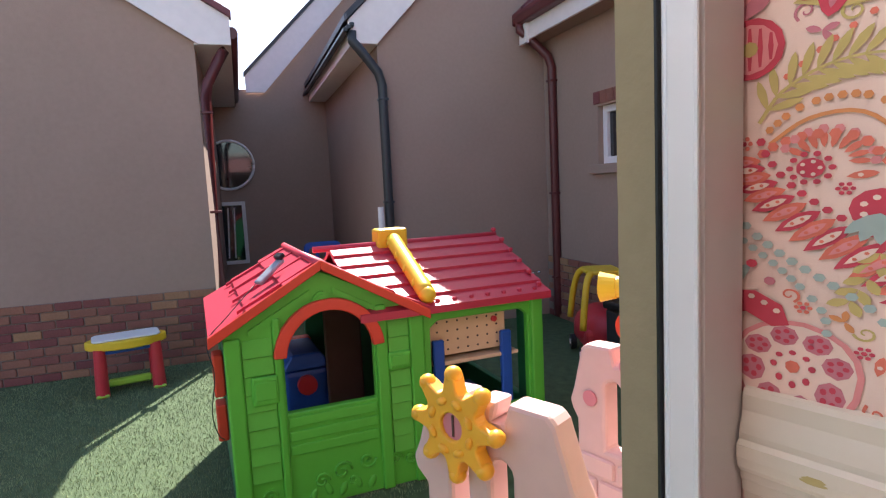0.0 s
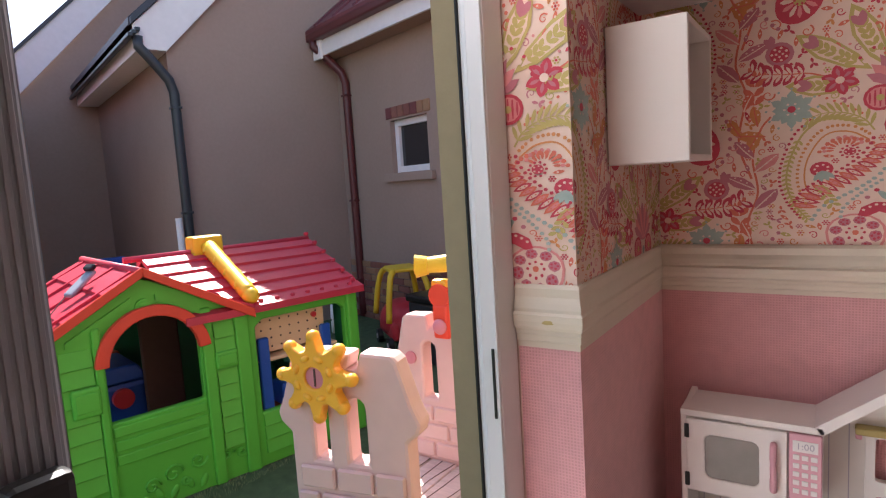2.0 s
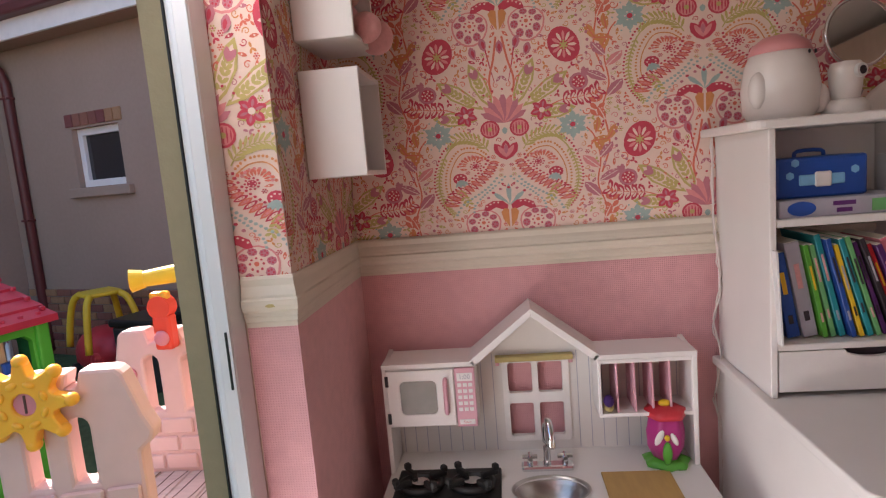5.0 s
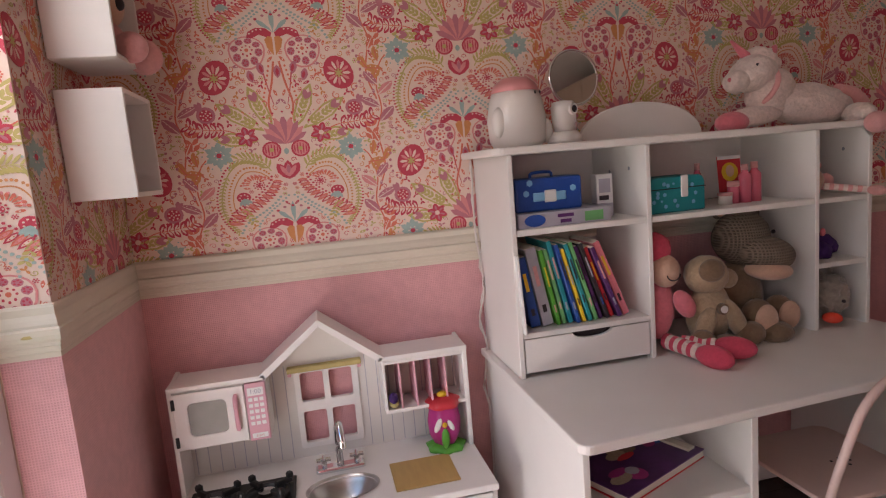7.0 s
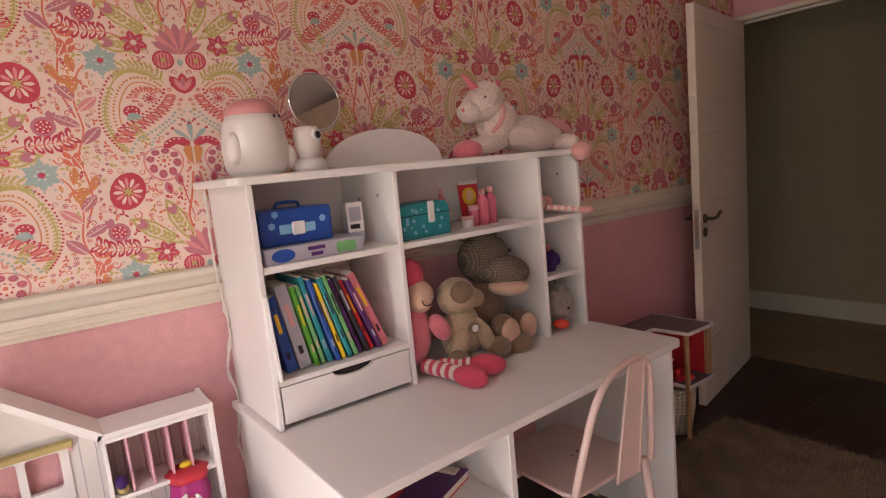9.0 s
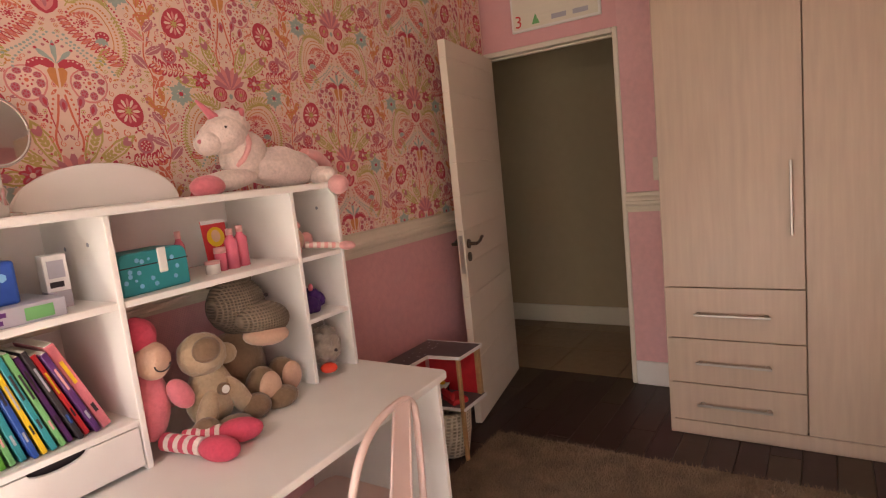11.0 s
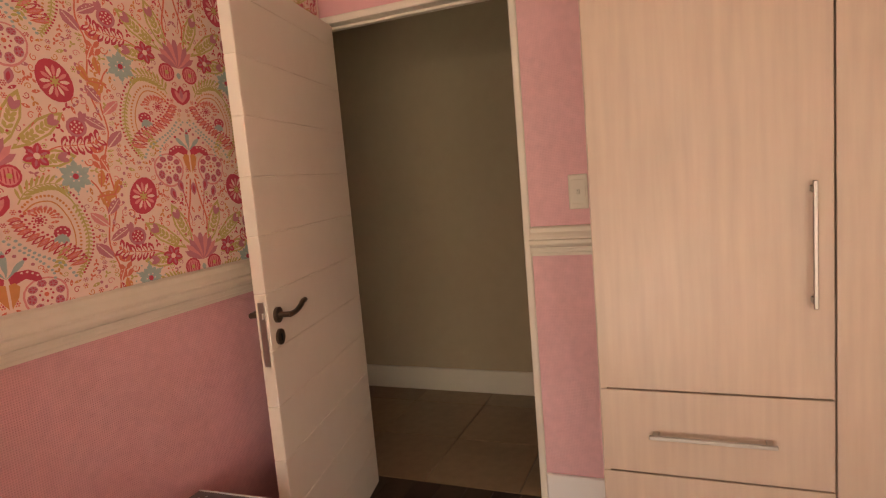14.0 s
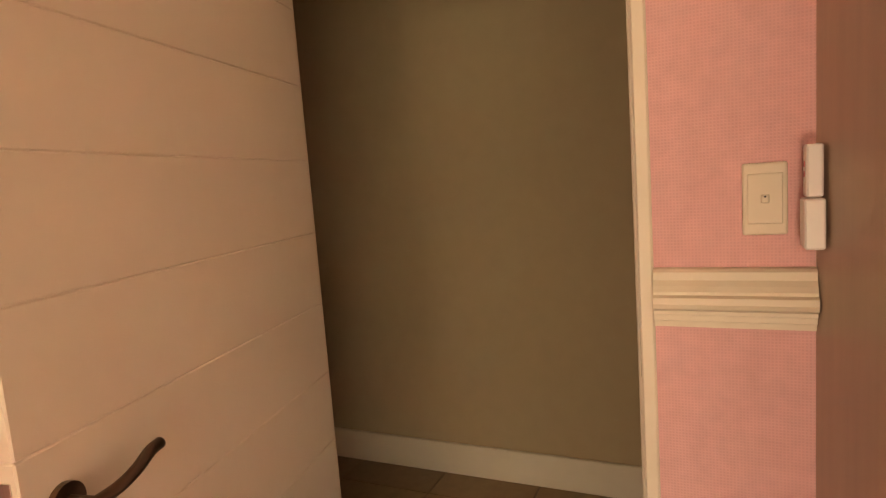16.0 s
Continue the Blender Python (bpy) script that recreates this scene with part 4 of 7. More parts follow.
# small sprigs in what is left open between the large motifs
pts = []
for poly, _, _ in P.polys:
    for a, b in poly + [(sum(u for u, _ in poly) / len(poly), sum(w for _, w in poly) / len(poly))]:
        for dx_, dz_ in ((0, 0), (0, REP), (0, -REP), (COL, REP / 2), (COL, -REP / 2), (-COL, REP / 2), (-COL, -REP / 2)):
            pts.append((a + dx_, b + dz_))
pts = np.array(pts)
random.seed(17)
placed = []
tints = ["coral", "crimson", "lime", "orange", "crimson", "mauve", "coral", "coral"]
for k in range(4200):
    x, z = random.uniform(0.008, COL / 2), random.uniform(-0.5, 0.13)
    if ((pts - (x, z)) ** 2).sum(1).min() < 0.0086 ** 2:
        continue
    c, a = random.choice(tints), random.uniform(0, 6.28)
    kind = k % 4
    if kind == 0:
        P.ring(x, z, 0.0052, 6, 0.0021, c, 1); P.disc(x, z, 0.0024, "crimson", 2, 6)
    elif kind == 1:
        P.curl(x, z, 0.0085, c, 1, 1 if k % 3 else -1, a, 0.0026)
    elif kind == 2:
        for s in (-0.6, 0.6, 3.14):
            P.petal(x, z, a + s, 0.0125, 0.006, c, 1)
    else:
        P.petal(x - 0.01 * math.cos(a), z - 0.01 * math.sin(a), a, 0.022, 0.0085, c, 1)
        P.disc(x, z, 0.0022, "pale", 3, 5)
    new_pts = [(x, z)] + [(x + 0.0075 * math.cos(q * pi / 3), z + 0.0075 * math.sin(q * pi / 3)) for q in range(6)]
    for sx_ in (1, -1):
        pts = np.vstack([pts, [(sx_ * u + dx_, w + dz_) for u, w in new_pts for dx_, dz_ in ((0, 0), (0, REP), (0, -REP), (COL, REP / 2), (COL, -REP / 2), (-COL, REP / 2), (-COL, -REP / 2))]])

names = list(PRINT)
paper = [([(x * 1.045, on_paper(z)) for x, z in pts], col, layer) for pts, col, layer in P.polys]
verts, faces, mats = [], [], []


def emit(s0, s1, z0, z1, put):
    """Lays the repeats over a strip of wall from s0 to s1; put turns (s, z, proud) into the world."""
    for c in range(int((s0 - AX0) / WIDE) - 2, int((s1 - AX0) / WIDE) + 3):
        ax = AX0 + c * WIDE
        for r in range(-2, 4):
            oz = TZ + r * HIGH + (HIGH / 2 if c % 2 else 0)
            for j, (pts, col, layer) in enumerate(paper):
                k = j % 50
                q = [(ax + x, oz + z) for x, z in pts]
                if max(a for a, _ in q) < s0 or min(a for a, _ in q) > s1 or max(b for _, b in q) < z0 or min(b for _, b in q) > z1:
                    continue
                i = len(verts)
                for a, b in q:
                    verts.append(put(min(max(a, s0), s1), min(max(b, z0), z1), 0.0006 + 0.00028 * layer + 0.000005 * k))
                faces.append(range(i, i + len(q)))
                mats.append(names.index(col))


emit(0.002, DOOR_X - 0.03, RAIL - 0.02, 2.45, lambda s, z, d: (s, -d, z))
TURN = 0.075     # the paper is cut and lapped at the corner
emit(PIER_Y + TURN, -0.002 + TURN, RAIL - 0.02, 2.45, lambda s, z, d: (d, s - TURN, z))
emit(PIER_Y - 0.136 + TURN, PIER_Y + TURN, RAIL - 0.02, 2.45, lambda s, z, d: (s - TURN - PIER_Y, PIER_Y - d, z))
me = bpy.data.meshes.new("wallpaper_print")
me.from_pydata(verts, [], faces)
for k in names:
    me.materials.append(PRINT[k])
me.polygons.foreach_set("material_index", mats)
tagged(new("wallpaper_print", me), "floral paisley print in red, lime and teal on cream wallpaper", "", "", "structure")


# ---- the yard ----
GZ = -0.30
OUT = pose(-2.98, -0.40, 0.0, 0, 0, 72.3)   # yard axes: local x along the facades, local y away from the house
tagged(part("ground", bx((-300, -300, GZ - 0.2), (-0.27, 300, GZ), 0), M["turf"]), "green artificial turf of the yard", "", "", "structure")
tagged(part("ground_under_house", bx((-0.27, -300, GZ - 0.2), (300, 300, GZ), 0), M["mortar"]), "ground under and behind the house", "", "", "structure")
rng = np.random.default_rng(5)
n = 60000
px, py = rng.uniform(-6.4, -2.4, n), rng.uniform(-2.6, 1.0, n)
ang, ln = rng.uniform(0, 6.28, n), rng.uniform(0.004, 0.014, n)
v = np.zeros((n, 3, 3))
v[:, 0] = np.stack([px - 0.0022 * np.sin(ang), py + 0.0022 * np.cos(ang), np.full(n, GZ - 0.001)], 1)
v[:, 1] = np.stack([px + 0.0022 * np.sin(ang), py - 0.0022 * np.cos(ang), np.full(n, GZ - 0.001)], 1)
v[:, 2] = np.stack([px + ln * np.cos(ang), py + ln * np.sin(ang), GZ + rng.uniform(0.012, 0.024, n)], 1)
me = bpy.data.meshes.new("turf_blades")
me.from_pydata(v.reshape(-1, 3).tolist(), [], np.arange(3 * n).reshape(-1, 3).tolist())
me.materials.append(M["blade"])
tagged(new("turf_blades", me), "short upright blades of the artificial turf", "turf", "", "stuff")


def downpipe(parent, x, y, z_top, mat, kick=(0.0, 0.0), out=(0, -1), z_bot=GZ + 0.05):
    """A square-shouldered rain pipe: from the gutter back to the wall, then down; x, y where it stands on the wall."""
    kx, ky = kick
    pts = [(x + kx, y + ky, z_top), (x + kx, y + ky, z_top - 0.10), (x + kx * 0.7, y + ky * 0.7, z_top - 0.2), (x + kx * 0.12, y + ky * 0.12, z_top - 0.42), (x, y, z_top - 0.55), (x, y, z_bot + 0.15), (x, y, z_bot)]
    bm = tube(pts, 0.052, 12)
    for z in (z_top - 0.7, 1.2, 0.2):
        bx((x - 0.055, y - 0.05, z - 0.012), (x + 0.055, y + 0.05, z + 0.012), 0.003, bm)
    return part("downpipe", bm, mat, parent)


def verge(parent, x0, z0, x1, z1, y, mat, depth=0.03, high=0.26):
    """A sloping white bargeboard with the roof edge on it."""
    s = 1 if x1 > x0 else -1
    part("bargeboard", slab([(x0, z0), (x0 + 0.30 * s, z0), (x1, z1), (x1, z1 + high * 1.25), (x0, z0 + high)], y - depth, y, "y", 0.004), M["bargeboard"], parent)
    part("roof_edge", slab([(x0 - 0.02 * s, z0 + high - 0.01), (x1, z1 + high * 1.25 - 0.01), (x1, z1 + high * 1.25 + 0.06), (x0 - 0.02 * s, z0 + high + 0.06)], y - depth - 0.04, y + 0.06, "y", 0.004), mat, parent)


# house with the brick plinth, seen beyond the play table
hb = thing("plinth_house", "taupe plastered house with brick plinth and white bargeboards", "house", OUT)
EV = 2.813
wall = part("wall", slab([(-9.0, GZ), (-0.05, GZ), (-0.05, EV + 0.15), (-4.5, EV + 2.9), (-9.0, EV + 0.15)], 3.1, 9.0, "y"), M["plaster"], hb)
verge(hb, 0.29, EV, -4.5, EV + 2.88, 3.06, M["maroon_roof"])
part("roof", slab([(0.29, EV + 0.26), (0.29, EV + 0.32), (-4.5, EV + 3.28), (-9.3, EV + 0.32), (-9.3, EV + 0.26), (-4.5, EV + 3.2)], 3.1, 9.0, "y"), M["maroon_roof"], hb)
part("soffit", bx((-0.05, 3.06, EV - 0.0), (0.29, 9.0, EV + 0.02), 0), M["bargeboard"], hb)
part("gutter", tube([(0.30, 3.05, EV + 0.12), (0.30, 9.0, EV + 0.12)], 0.06, 10), M["maroon"], hb)
downpipe(hb, 0.015, 3.10, EV + 0.06, M["maroon"], (0.20, 0.02))
part("plinth_back", bx((-9.0, 3.085, GZ), (-0.05, 3.1, 0.44), 0), M["mortar"], wall, "mortar bed of the brick plinth")

# far house closing the passage
fh = thing("far_house", "taupe plastered house with round mirror and white bargeboard", "house", OUT)
part("wall", slab([(-2.5, GZ), (6.5, GZ), (6.5, 6.6), (3.9, 6.6), (0.75, 3.1), (-2.5, 3.1)], 7.3, 9.0, "y"), M["plaster"], fh)
verge(fh, 0.48, 3.04, 4.2, 6.85, 7.26, M["tile_dark"])
wn_ = part("window", slab([(-0.38, 0.2), (0.32, 0.2), (0.32, 1.25), (-0.38, 1.25)], 7.25, 7.32, "y", 0.004, holes=[[(-0.32, 0.26), (0.26, 0.26), (0.26, 1.19), (-0.32, 1.19)]]), M["bargeboard"], fh, "white framed window")
part("pane", bx((-0.33, 7.285, 0.25), (0.27, 7.295, 1.2), 0), M["dark_glass"], wn_, "dark glass pane")
for k in range(3):
    part("blind_cord", cyl((-0.1 + 0.1 * k, 7.28, 0.3), (-0.06 + 0.1 * k, 7.28, 1.15), 0.012, seg=6), M["bargeboard"], wn_, "pale hanging strip")
mi_ = thing("round_mirror", "round mirror with a pale rim on the outer wall", "mirror", OUT)
# dark glass instead of a mirror surface: the dark reflection is in its colour
part("glass", cyl((0.11, 7.29, 1.86), (0.11, 7.27, 1.86), 0.39, seg=40), M["dark_glass"], mi_, "mirror glass with its dark reflection put into the colour")
rimb = bmesh.new()
ring = [(0.11 + 0.40 * math.cos(a), 7.265, 1.86 + 0.40 * math.sin(a)) for a in [2 * pi * k / 40 for k in range(41)]]
part("rim", tube(ring, 0.022, 8, rimb), M["bargeboard"], mi_, "pale rim")

# middle house: gable wall with black gutter on its side
mb = thing("gable_house", "taupe plastered gable house with white bargeboard and black gutter", "house", OUT)
ME = 2.89
part("wall", slab([(1.78, GZ), (8.0, GZ), (8.0, 6.0), (5.2, 6.4), (1.78, ME + 0.12)], 3.2, 9.0, "y"), M["plaster"], mb)
verge(mb, 1.47, ME, 5.3, ME + 3.7, 3.16, M["tile_dark"], high=0.24)
part("roof", slab([(1.44, ME + 0.24), (5.3, ME + 4.0), (8.2, ME + 4.0), (8.2, ME + 4.1), (5.3, ME + 4.1), (1.44, ME + 0.31)], 3.15, 7.3, "y"), M["tile_dark"], mb)
part("eave_fascia", bx((1.50, 3.17, ME - 0.0), (1.53, 7.26, ME + 0.2), 0.003), M["bargeboard"], mb)
part("soffit", bx((1.53, 3.17, ME + 0.0), (1.78, 7.26, ME + 0.02), 0.0), M["bargeboard"], mb)
gt = bmesh.new()
for dx in (0.0, 0.035, 0.07):
    bx((1.40 + dx, 3.05, ME + 0.10 + dx * 0.8), (1.45 + dx, 7.26, ME + 0.14 + dx * 0.8), 0.006, gt)
part("gutter", gt, M["charcoal"], mb, "black metal gutter")
downpipe(mb, 1.80, 3.14, ME + 0.12, M["charcoal"], (-0.30, -0.02))
part("vent_pipe", cyl((1.70, 3.12, GZ), (1.70, 3.12, 1.15), 0.035, seg=12), M["bargeboard"], mb, "short white pipe")

# low wing with the small window
fw = thing("low_wing", "taupe plastered wing with maroon roof and small window", "house", OUT)
wz0, wz1, wb0, wb1 = 1.495, 2.085, 1.41, 2.09
part("wall", slab([(-3.0, GZ), (3.2, GZ), (3.2, 3.17), (-3.0, 3.17)], 3.8, 8.0, "x", holes=[[(wb0, wz0), (wb1, wz0), (wb1, wz1), (wb0, wz1)]]), M["plaster"], fw)
wn_ = part("window", slab([(wb0, wz0), (wb1, wz0), (wb1, wz1), (wb0, wz1)], 3.86, 3.92, "x", 0.004, holes=[[(wb0 + 0.07, wz0 + 0.07), (wb1 - 0.07, wz0 + 0.07), (wb1 - 0.07, wz1 - 0.07), (wb0 + 0.07, wz1 - 0.07)]]), M["bargeboard"], fw, "small white framed window")
part("pane", bx((3.90, wb0 + 0.05, wz0 + 0.05), (3.91, wb1 - 0.05, wz1 - 0.05), 0), M["dark_glass"], wn_, "dark glass pane")
part("window_sill", bx((3.74, wb0 - 0.10, wz0 - 0.10), (3.9, wb1 + 0.10, wz0 - 0.004), 0.006), M["plaster"], fw)
part("eave_fascia", bx((3.52, -3.0, 2.97), (3.55, 3.18, 3.16), 0.004), M["bargeboard"], fw)
part("fascia_end", bx((3.48, 3.0, 2.93), (3.52, 3.18, 3.17), 0.004), M["bargeboard"], fw)
part("soffit", bx((3.55, -3.0, 2.98), (3.8, 3.18, 3.00), 0), M["plaster"], fw)
part("gutter", bx((3.41, -3.0, 3.15), (3.55, 3.22, 3.25), 0.02, seg=2), M["maroon"], fw, "maroon metal gutter")
rf = slab([(3.41, 3.24), (3.41, 3.28), (6.6, 5.97), (6.6, 5.92)], -3.0, 3.22, "y")
for k in range(14):
    y = -2.9 + k * 0.45
    part("roof_rib", slab([(3.41, 3.27), (3.41, 3.31), (6.6, 6.0), (6.6, 5.96)], y - 0.02, y + 0.02, "y"), M["maroon_roof"], fw)
part("roof", rf, M["maroon_roof"], fw, "maroon ribbed metal roof")
downpipe(fw, 3.76, 2.93, 3.19, M["maroon"], (-0.30, 0.18))
for k in range(7):
    part("brick", bx((3.785, wb0 - 0.07 + k * 0.118, wz1 + 0.02), (3.84, wb0 + 0.035 + k * 0.118, wz1 + 0.145), 0.006), M["brick"], fw)
part("plinth_back", bx((3.785, -3.0, GZ), (3.8, 3.2, 0.44), 0), M["mortar"], fw, "mortar bed of the brick plinth")

# ---- playhouse ----
ph = thing("playhouse", "green plastic playhouse with red roof and yellow chimney", "playhouse", pose(-2.755, -0.37, GZ, 0, 0, 76.4))
H0 = -GZ            # heights below are over the turf
EAV, RID, DEP = 0.685 + H0, 0.98 + H0, 1.185
L0, LG, L1 = 0.02, 1.05, 1.82
# front with the gable: arched window cut right through
w0, w1, ws, wa = 0.302, 0.775, 0.225 + H0, 0.58 + H0
hole = [(w0, ws), (w1, ws), (w1, wa)] + arc((w0 + w1) / 2, wa, (w1 - w0) / 2, 0.19, 0, 180, 12)[1:-1] + [(w0, wa)]
part("front_wall", slab([(L0, 0.0), (LG, 0.0), (LG, EAV), (0.51, RID - 0.03), (L0, EAV - 0.02)], 0.0, 0.05, "y", 0.006, holes=[hole]), M["pl_green"], ph)
for a, b in ((L0, 0.10), (w0 - 0.05, w0 - 0.008), (w1 + 0.008, w1 + 0.075), (LG - 0.075, LG + 0.012)):
    part("post", bx((a, -0.022, 0.0), (b, 0.01, EAV - (0.03 if a < 0.1 or a > 0.9 else -0.05)), 0.012, seg=2), M["pl_green"], ph)
for (a, b), n_ in (((0.105, w0 - 0.055), 8), ((w1 + 0.08, LG - 0.08), 8)):
    for k in range(n_):
        z0 = 0.20 + k * 0.093
        if z0 + 0.085 < EAV + 0.02:
            part("clapboard", slab([(-0.004, z0 + 0.085), (-0.020, z0), (0.004, z0), (0.004, z0 + 0.085)], a, b, "x"), M["pl_green"], ph)
for k in range(3):
    part("panel_rib", bx((w0 + 0.0, -0.012, 0.30 + k * 0.075), (w1, 0.002, 0.355 + k * 0.075), 0.008, seg=2), M["pl_green"], ph)
for x in (0.20, 0.91):
    pb = bx((x - 0.065, -0.034, 0.60 if x < 0.5 else 0.67), (x + 0.065, -0.004, 0.75 if x < 0.5 else 0.77), 0.02, seg=3)
    bx((x - 0.052, -0.040, 0.63 if x < 0.5 else 0.69), (x + 0.052, -0.03, 0.725 if x < 0.5 else 0.75), 0.012, pb, seg=2)
    part("relief_panel", pb, M["pl_green"], ph)
for cx, cz, r, tw in ((0.56, 0.16, 0.055, 1), (0.70, 0.19, 0.05, -1), (0.45, 0.13, 0.045, 1), (0.62, 0.10, 0.03, -1), (0.86, 0.16, 0.045, 1), (0.95, 0.15, 0.04, -1), (0.18, 0.11, 0.04, 1)):
    part("scroll_relief", tube([(cx + r * (1 - k / 16) * math.cos(tw * k * 0.6), -0.004, cz + r * (1 - k / 16) * math.sin(tw * k * 0.6)) for k in range(15)], 0.007, 6), M["pl_green"], ph)
for k in range(5):
    part("leaf_relief", blob((0.40 + 0.08 * k, -0.002, 0.06 + 0.02 * (k % 2)), (0.02, 0.008, 0.04), (0, 25 * (-1) ** k, 0), sub=2), M["pl_green"], ph)
em = cyl((0.51, 0.01, 0.80 + H0), (0.51, -0.015, 0.80 + H0), 0.042, seg=24)
cyl((0.51, -0.01, 0.80 + H0), (0.51, -0.022, 0.80 + H0), 0.028, seg=24, bm=em)
part("gable_emblem", em, M["pl_green"], ph)
for s in (1, -1):
    part("gable_rib", slab([(0.51 + s * 0.06, EAV + 0.17), (0.51 + s * 0.37, EAV - 0.0), (0.51 + s * 0.37, EAV - 0.03), (0.51 + s * 0.06, EAV + 0.14)], -0.014, 0.004, "y"), M["pl_green"], ph)
ao, ai = arc((w0 + w1) / 2, wa - 0.07, 0.29, 0.295, 4, 176, 20), arc((w0 + w1) / 2, wa - 0.07, 0.225, 0.235, 176, 4, 20)
part("window_arch", slab(ao + ai, -0.045, 0.0, "y", 0.008, seg=2), M["pl_orange"], ph, "red arch over the window")
# right part with the workbench opening
r0, r1, rs, rt = 1.105, 1.735, 0.03 + H0, 0.60 + H0
part("front_wall_side", slab([(LG + 0.012, 0.0), (L1, 0.0), (L1, EAV), (LG + 0.012, EAV)], 0.0, 0.05, "y", 0.006, holes=[[(r0, rs), (r1, rs), (r1, rt - 0.04), (r1 - 0.05, rt), (r0 + 0.05, rt), (r0, rt - 0.04)]]), M["pl_green"], ph)
for k in range(3):
    part("clapboard", slab([(-0.004, 0.08 + k * 0.085 + 0.075), (-0.02, 0.08 + k * 0.085), (0.004, 0.08 + k * 0.085), (0.004, 0.155 + k * 0.085)], r0, r1, "x"), M["pl_green"], ph)
part("post", bx((r1 + 0.015, -0.022, 0.0), (L1 + 0.012, 0.012, EAV), 0.014, seg=2), M["pl_green"], ph)
# ends and back
part("side_wall", slab([(0.05, 0.0), (DEP, 0.0), (DEP, EAV - 0.02), (0.05, EAV - 0.02)], L0, L0 + 0.05, "x", 0.006, holes=[[(0.35, 0.35), (0.85, 0.35), (0.85, 0.85), (0.35, 0.85)]]), M["pl_dkgreen"], ph, "dark green side wall")
part("side_wall", slab([(0.05, 0.0), (DEP, 0.0), (DEP, EAV), (0.625, RID - 0.02), (0.05, EAV)], L1 - 0.05, L1, "x", 0.006, holes=[[(0.2, 0.3), (1.0, 0.3), (1.0, 0.85), (0.2, 0.85)]]), M["pl_dkgreen"], ph, "dark green side wall")
part("back_wall", slab([(L0 + 0.05, 0.0), (L1 - 0.05, 0.0), (L1 - 0.05, EAV), (0.51, EAV + 0.2), (L0 + 0.05, EAV)], DEP - 0.05, DEP, "y", 0.006, holes=[[(0.30, 0.62), (0.60, 0.62), (0.60, 0.86), (0.30, 0.86)]]), M["pl_dkgreen"], ph, "dark green back wall")
for z0, z1 in ((0.36, 0.56), (0.64, 0.86)):
    part("shutter", bx((-0.035, 0.22 if z0 < 0.5 else 0.10, z0), (0.018, 0.34 if z0 < 0.5 else 0.22, z1), 0.01, seg=2), M["pl_orange"], ph, "red shutter on the side")
part("door_leaf", bx((0.62, 0.55, 0.02), (0.85, 0.58, 0.95), 0.01), M["groove"], ph, "dark inner door leaf")
part("inner_bench", bx((0.32, DEP - 0.16, 0.30), (0.62, DEP - 0.055, 0.66), 0.02, seg=2), M["pl_orange"], ph, "orange inner panel")
# roof: gable part running back, ridge part along the front, with shingle courses
def roof_side(u0, u1, za, zb, run, axis, nm, courses, flip):
    """One slope of stepped shingle courses, from the eave (za) to the ridge (zb) over run, between u0 and u1."""
    panel = None
    for k in range(courses):
        t0, t1 = k / courses, (k + 1) / courses
        a, b = run[0] + (run[1] - run[0]) * t0, run[0] + (run[1] - run[0]) * t1
        z0, z1 = za + (zb - za) * t0, za + (zb - za) * t1
        bm = slab([(a, z0 + 0.022), (b, z1 + 0.006), (b, z1 - 0.02), (a, z0 - 0.02)], u0, u1, axis)
        o = part(nm if panel is None else "shingle_course", bm, M["pl_roof"], panel or ph)
        panel = panel or o
    return panel
roof_side(-0.05, DEP + 0.05, EAV - 0.03, RID, (-0.045, 0.51), "y", "roof_panel", 3, 1)
roof_side(-0.05, DEP + 0.05, EAV - 0.0, RID, (1.09, 0.51), "y", "roof_panel", 3, 1)
roof_side(0.70, L1 + 0.05, EAV - 0.01, RID + 0.012, (-0.055, 0.625), "x", "roof_panel", 6, 1)
roof_side(0.70, L1 + 0.05, EAV - 0.01, RID + 0.012, (DEP + 0.055, 0.625), "x", "roof_panel", 6, 1)
for xs in ((-0.05, 0.51), (1.09, 0.51)):
    part("verge_trim", slab([(xs[0], EAV - 0.055), (xs[1], RID - 0.02), (xs[1], RID + 0.03), (xs[0], EAV + 0.0)], -0.065, -0.045, "y", 0.004), M["pl_orange"], ph, "red verge trim")
for k in range(4):
    y = 0.06 + k * 0.34
    part("roof_batten", slab([(0.10, EAV + 0.075), (0.50, RID - 0.005), (0.50, RID + 0.012), (0.10, EAV + 0.092)], y, y + 0.025, "y"), M["pl_roof"], ph)
part("ridge_cap", tube([(0.51, -0.06, RID + 0.005), (0.51, DEP + 0.05, RID + 0.005)], 0.022, 10), M["pl_roof"], ph)
part("ridge_cap", tube([(0.60, 0.625, RID + 0.016), (L1 + 0.05, 0.625, RID + 0.016)], 0.02, 10), M["pl_roof"], ph)
for k in range(7):
    part("roof_stud", bx((1.14 + k * 0.105, -0.04 + 0.018, EAV + 0.015), (1.168 + k * 0.105, 0.0, EAV + 0.042), 0.006), M["pl_roof"], ph)
for k in range(6):
    t = (k + 0.5) / 6
    part("roof_stud", bx((L1 + 0.0, -0.05 + 0.675 * t, EAV + 0.36 * t + 0.005), (L1 + 0.03, -0.02 + 0.675 * t, EAV + 0.36 * t + 0.032), 0.006), M["pl_roof"], ph)
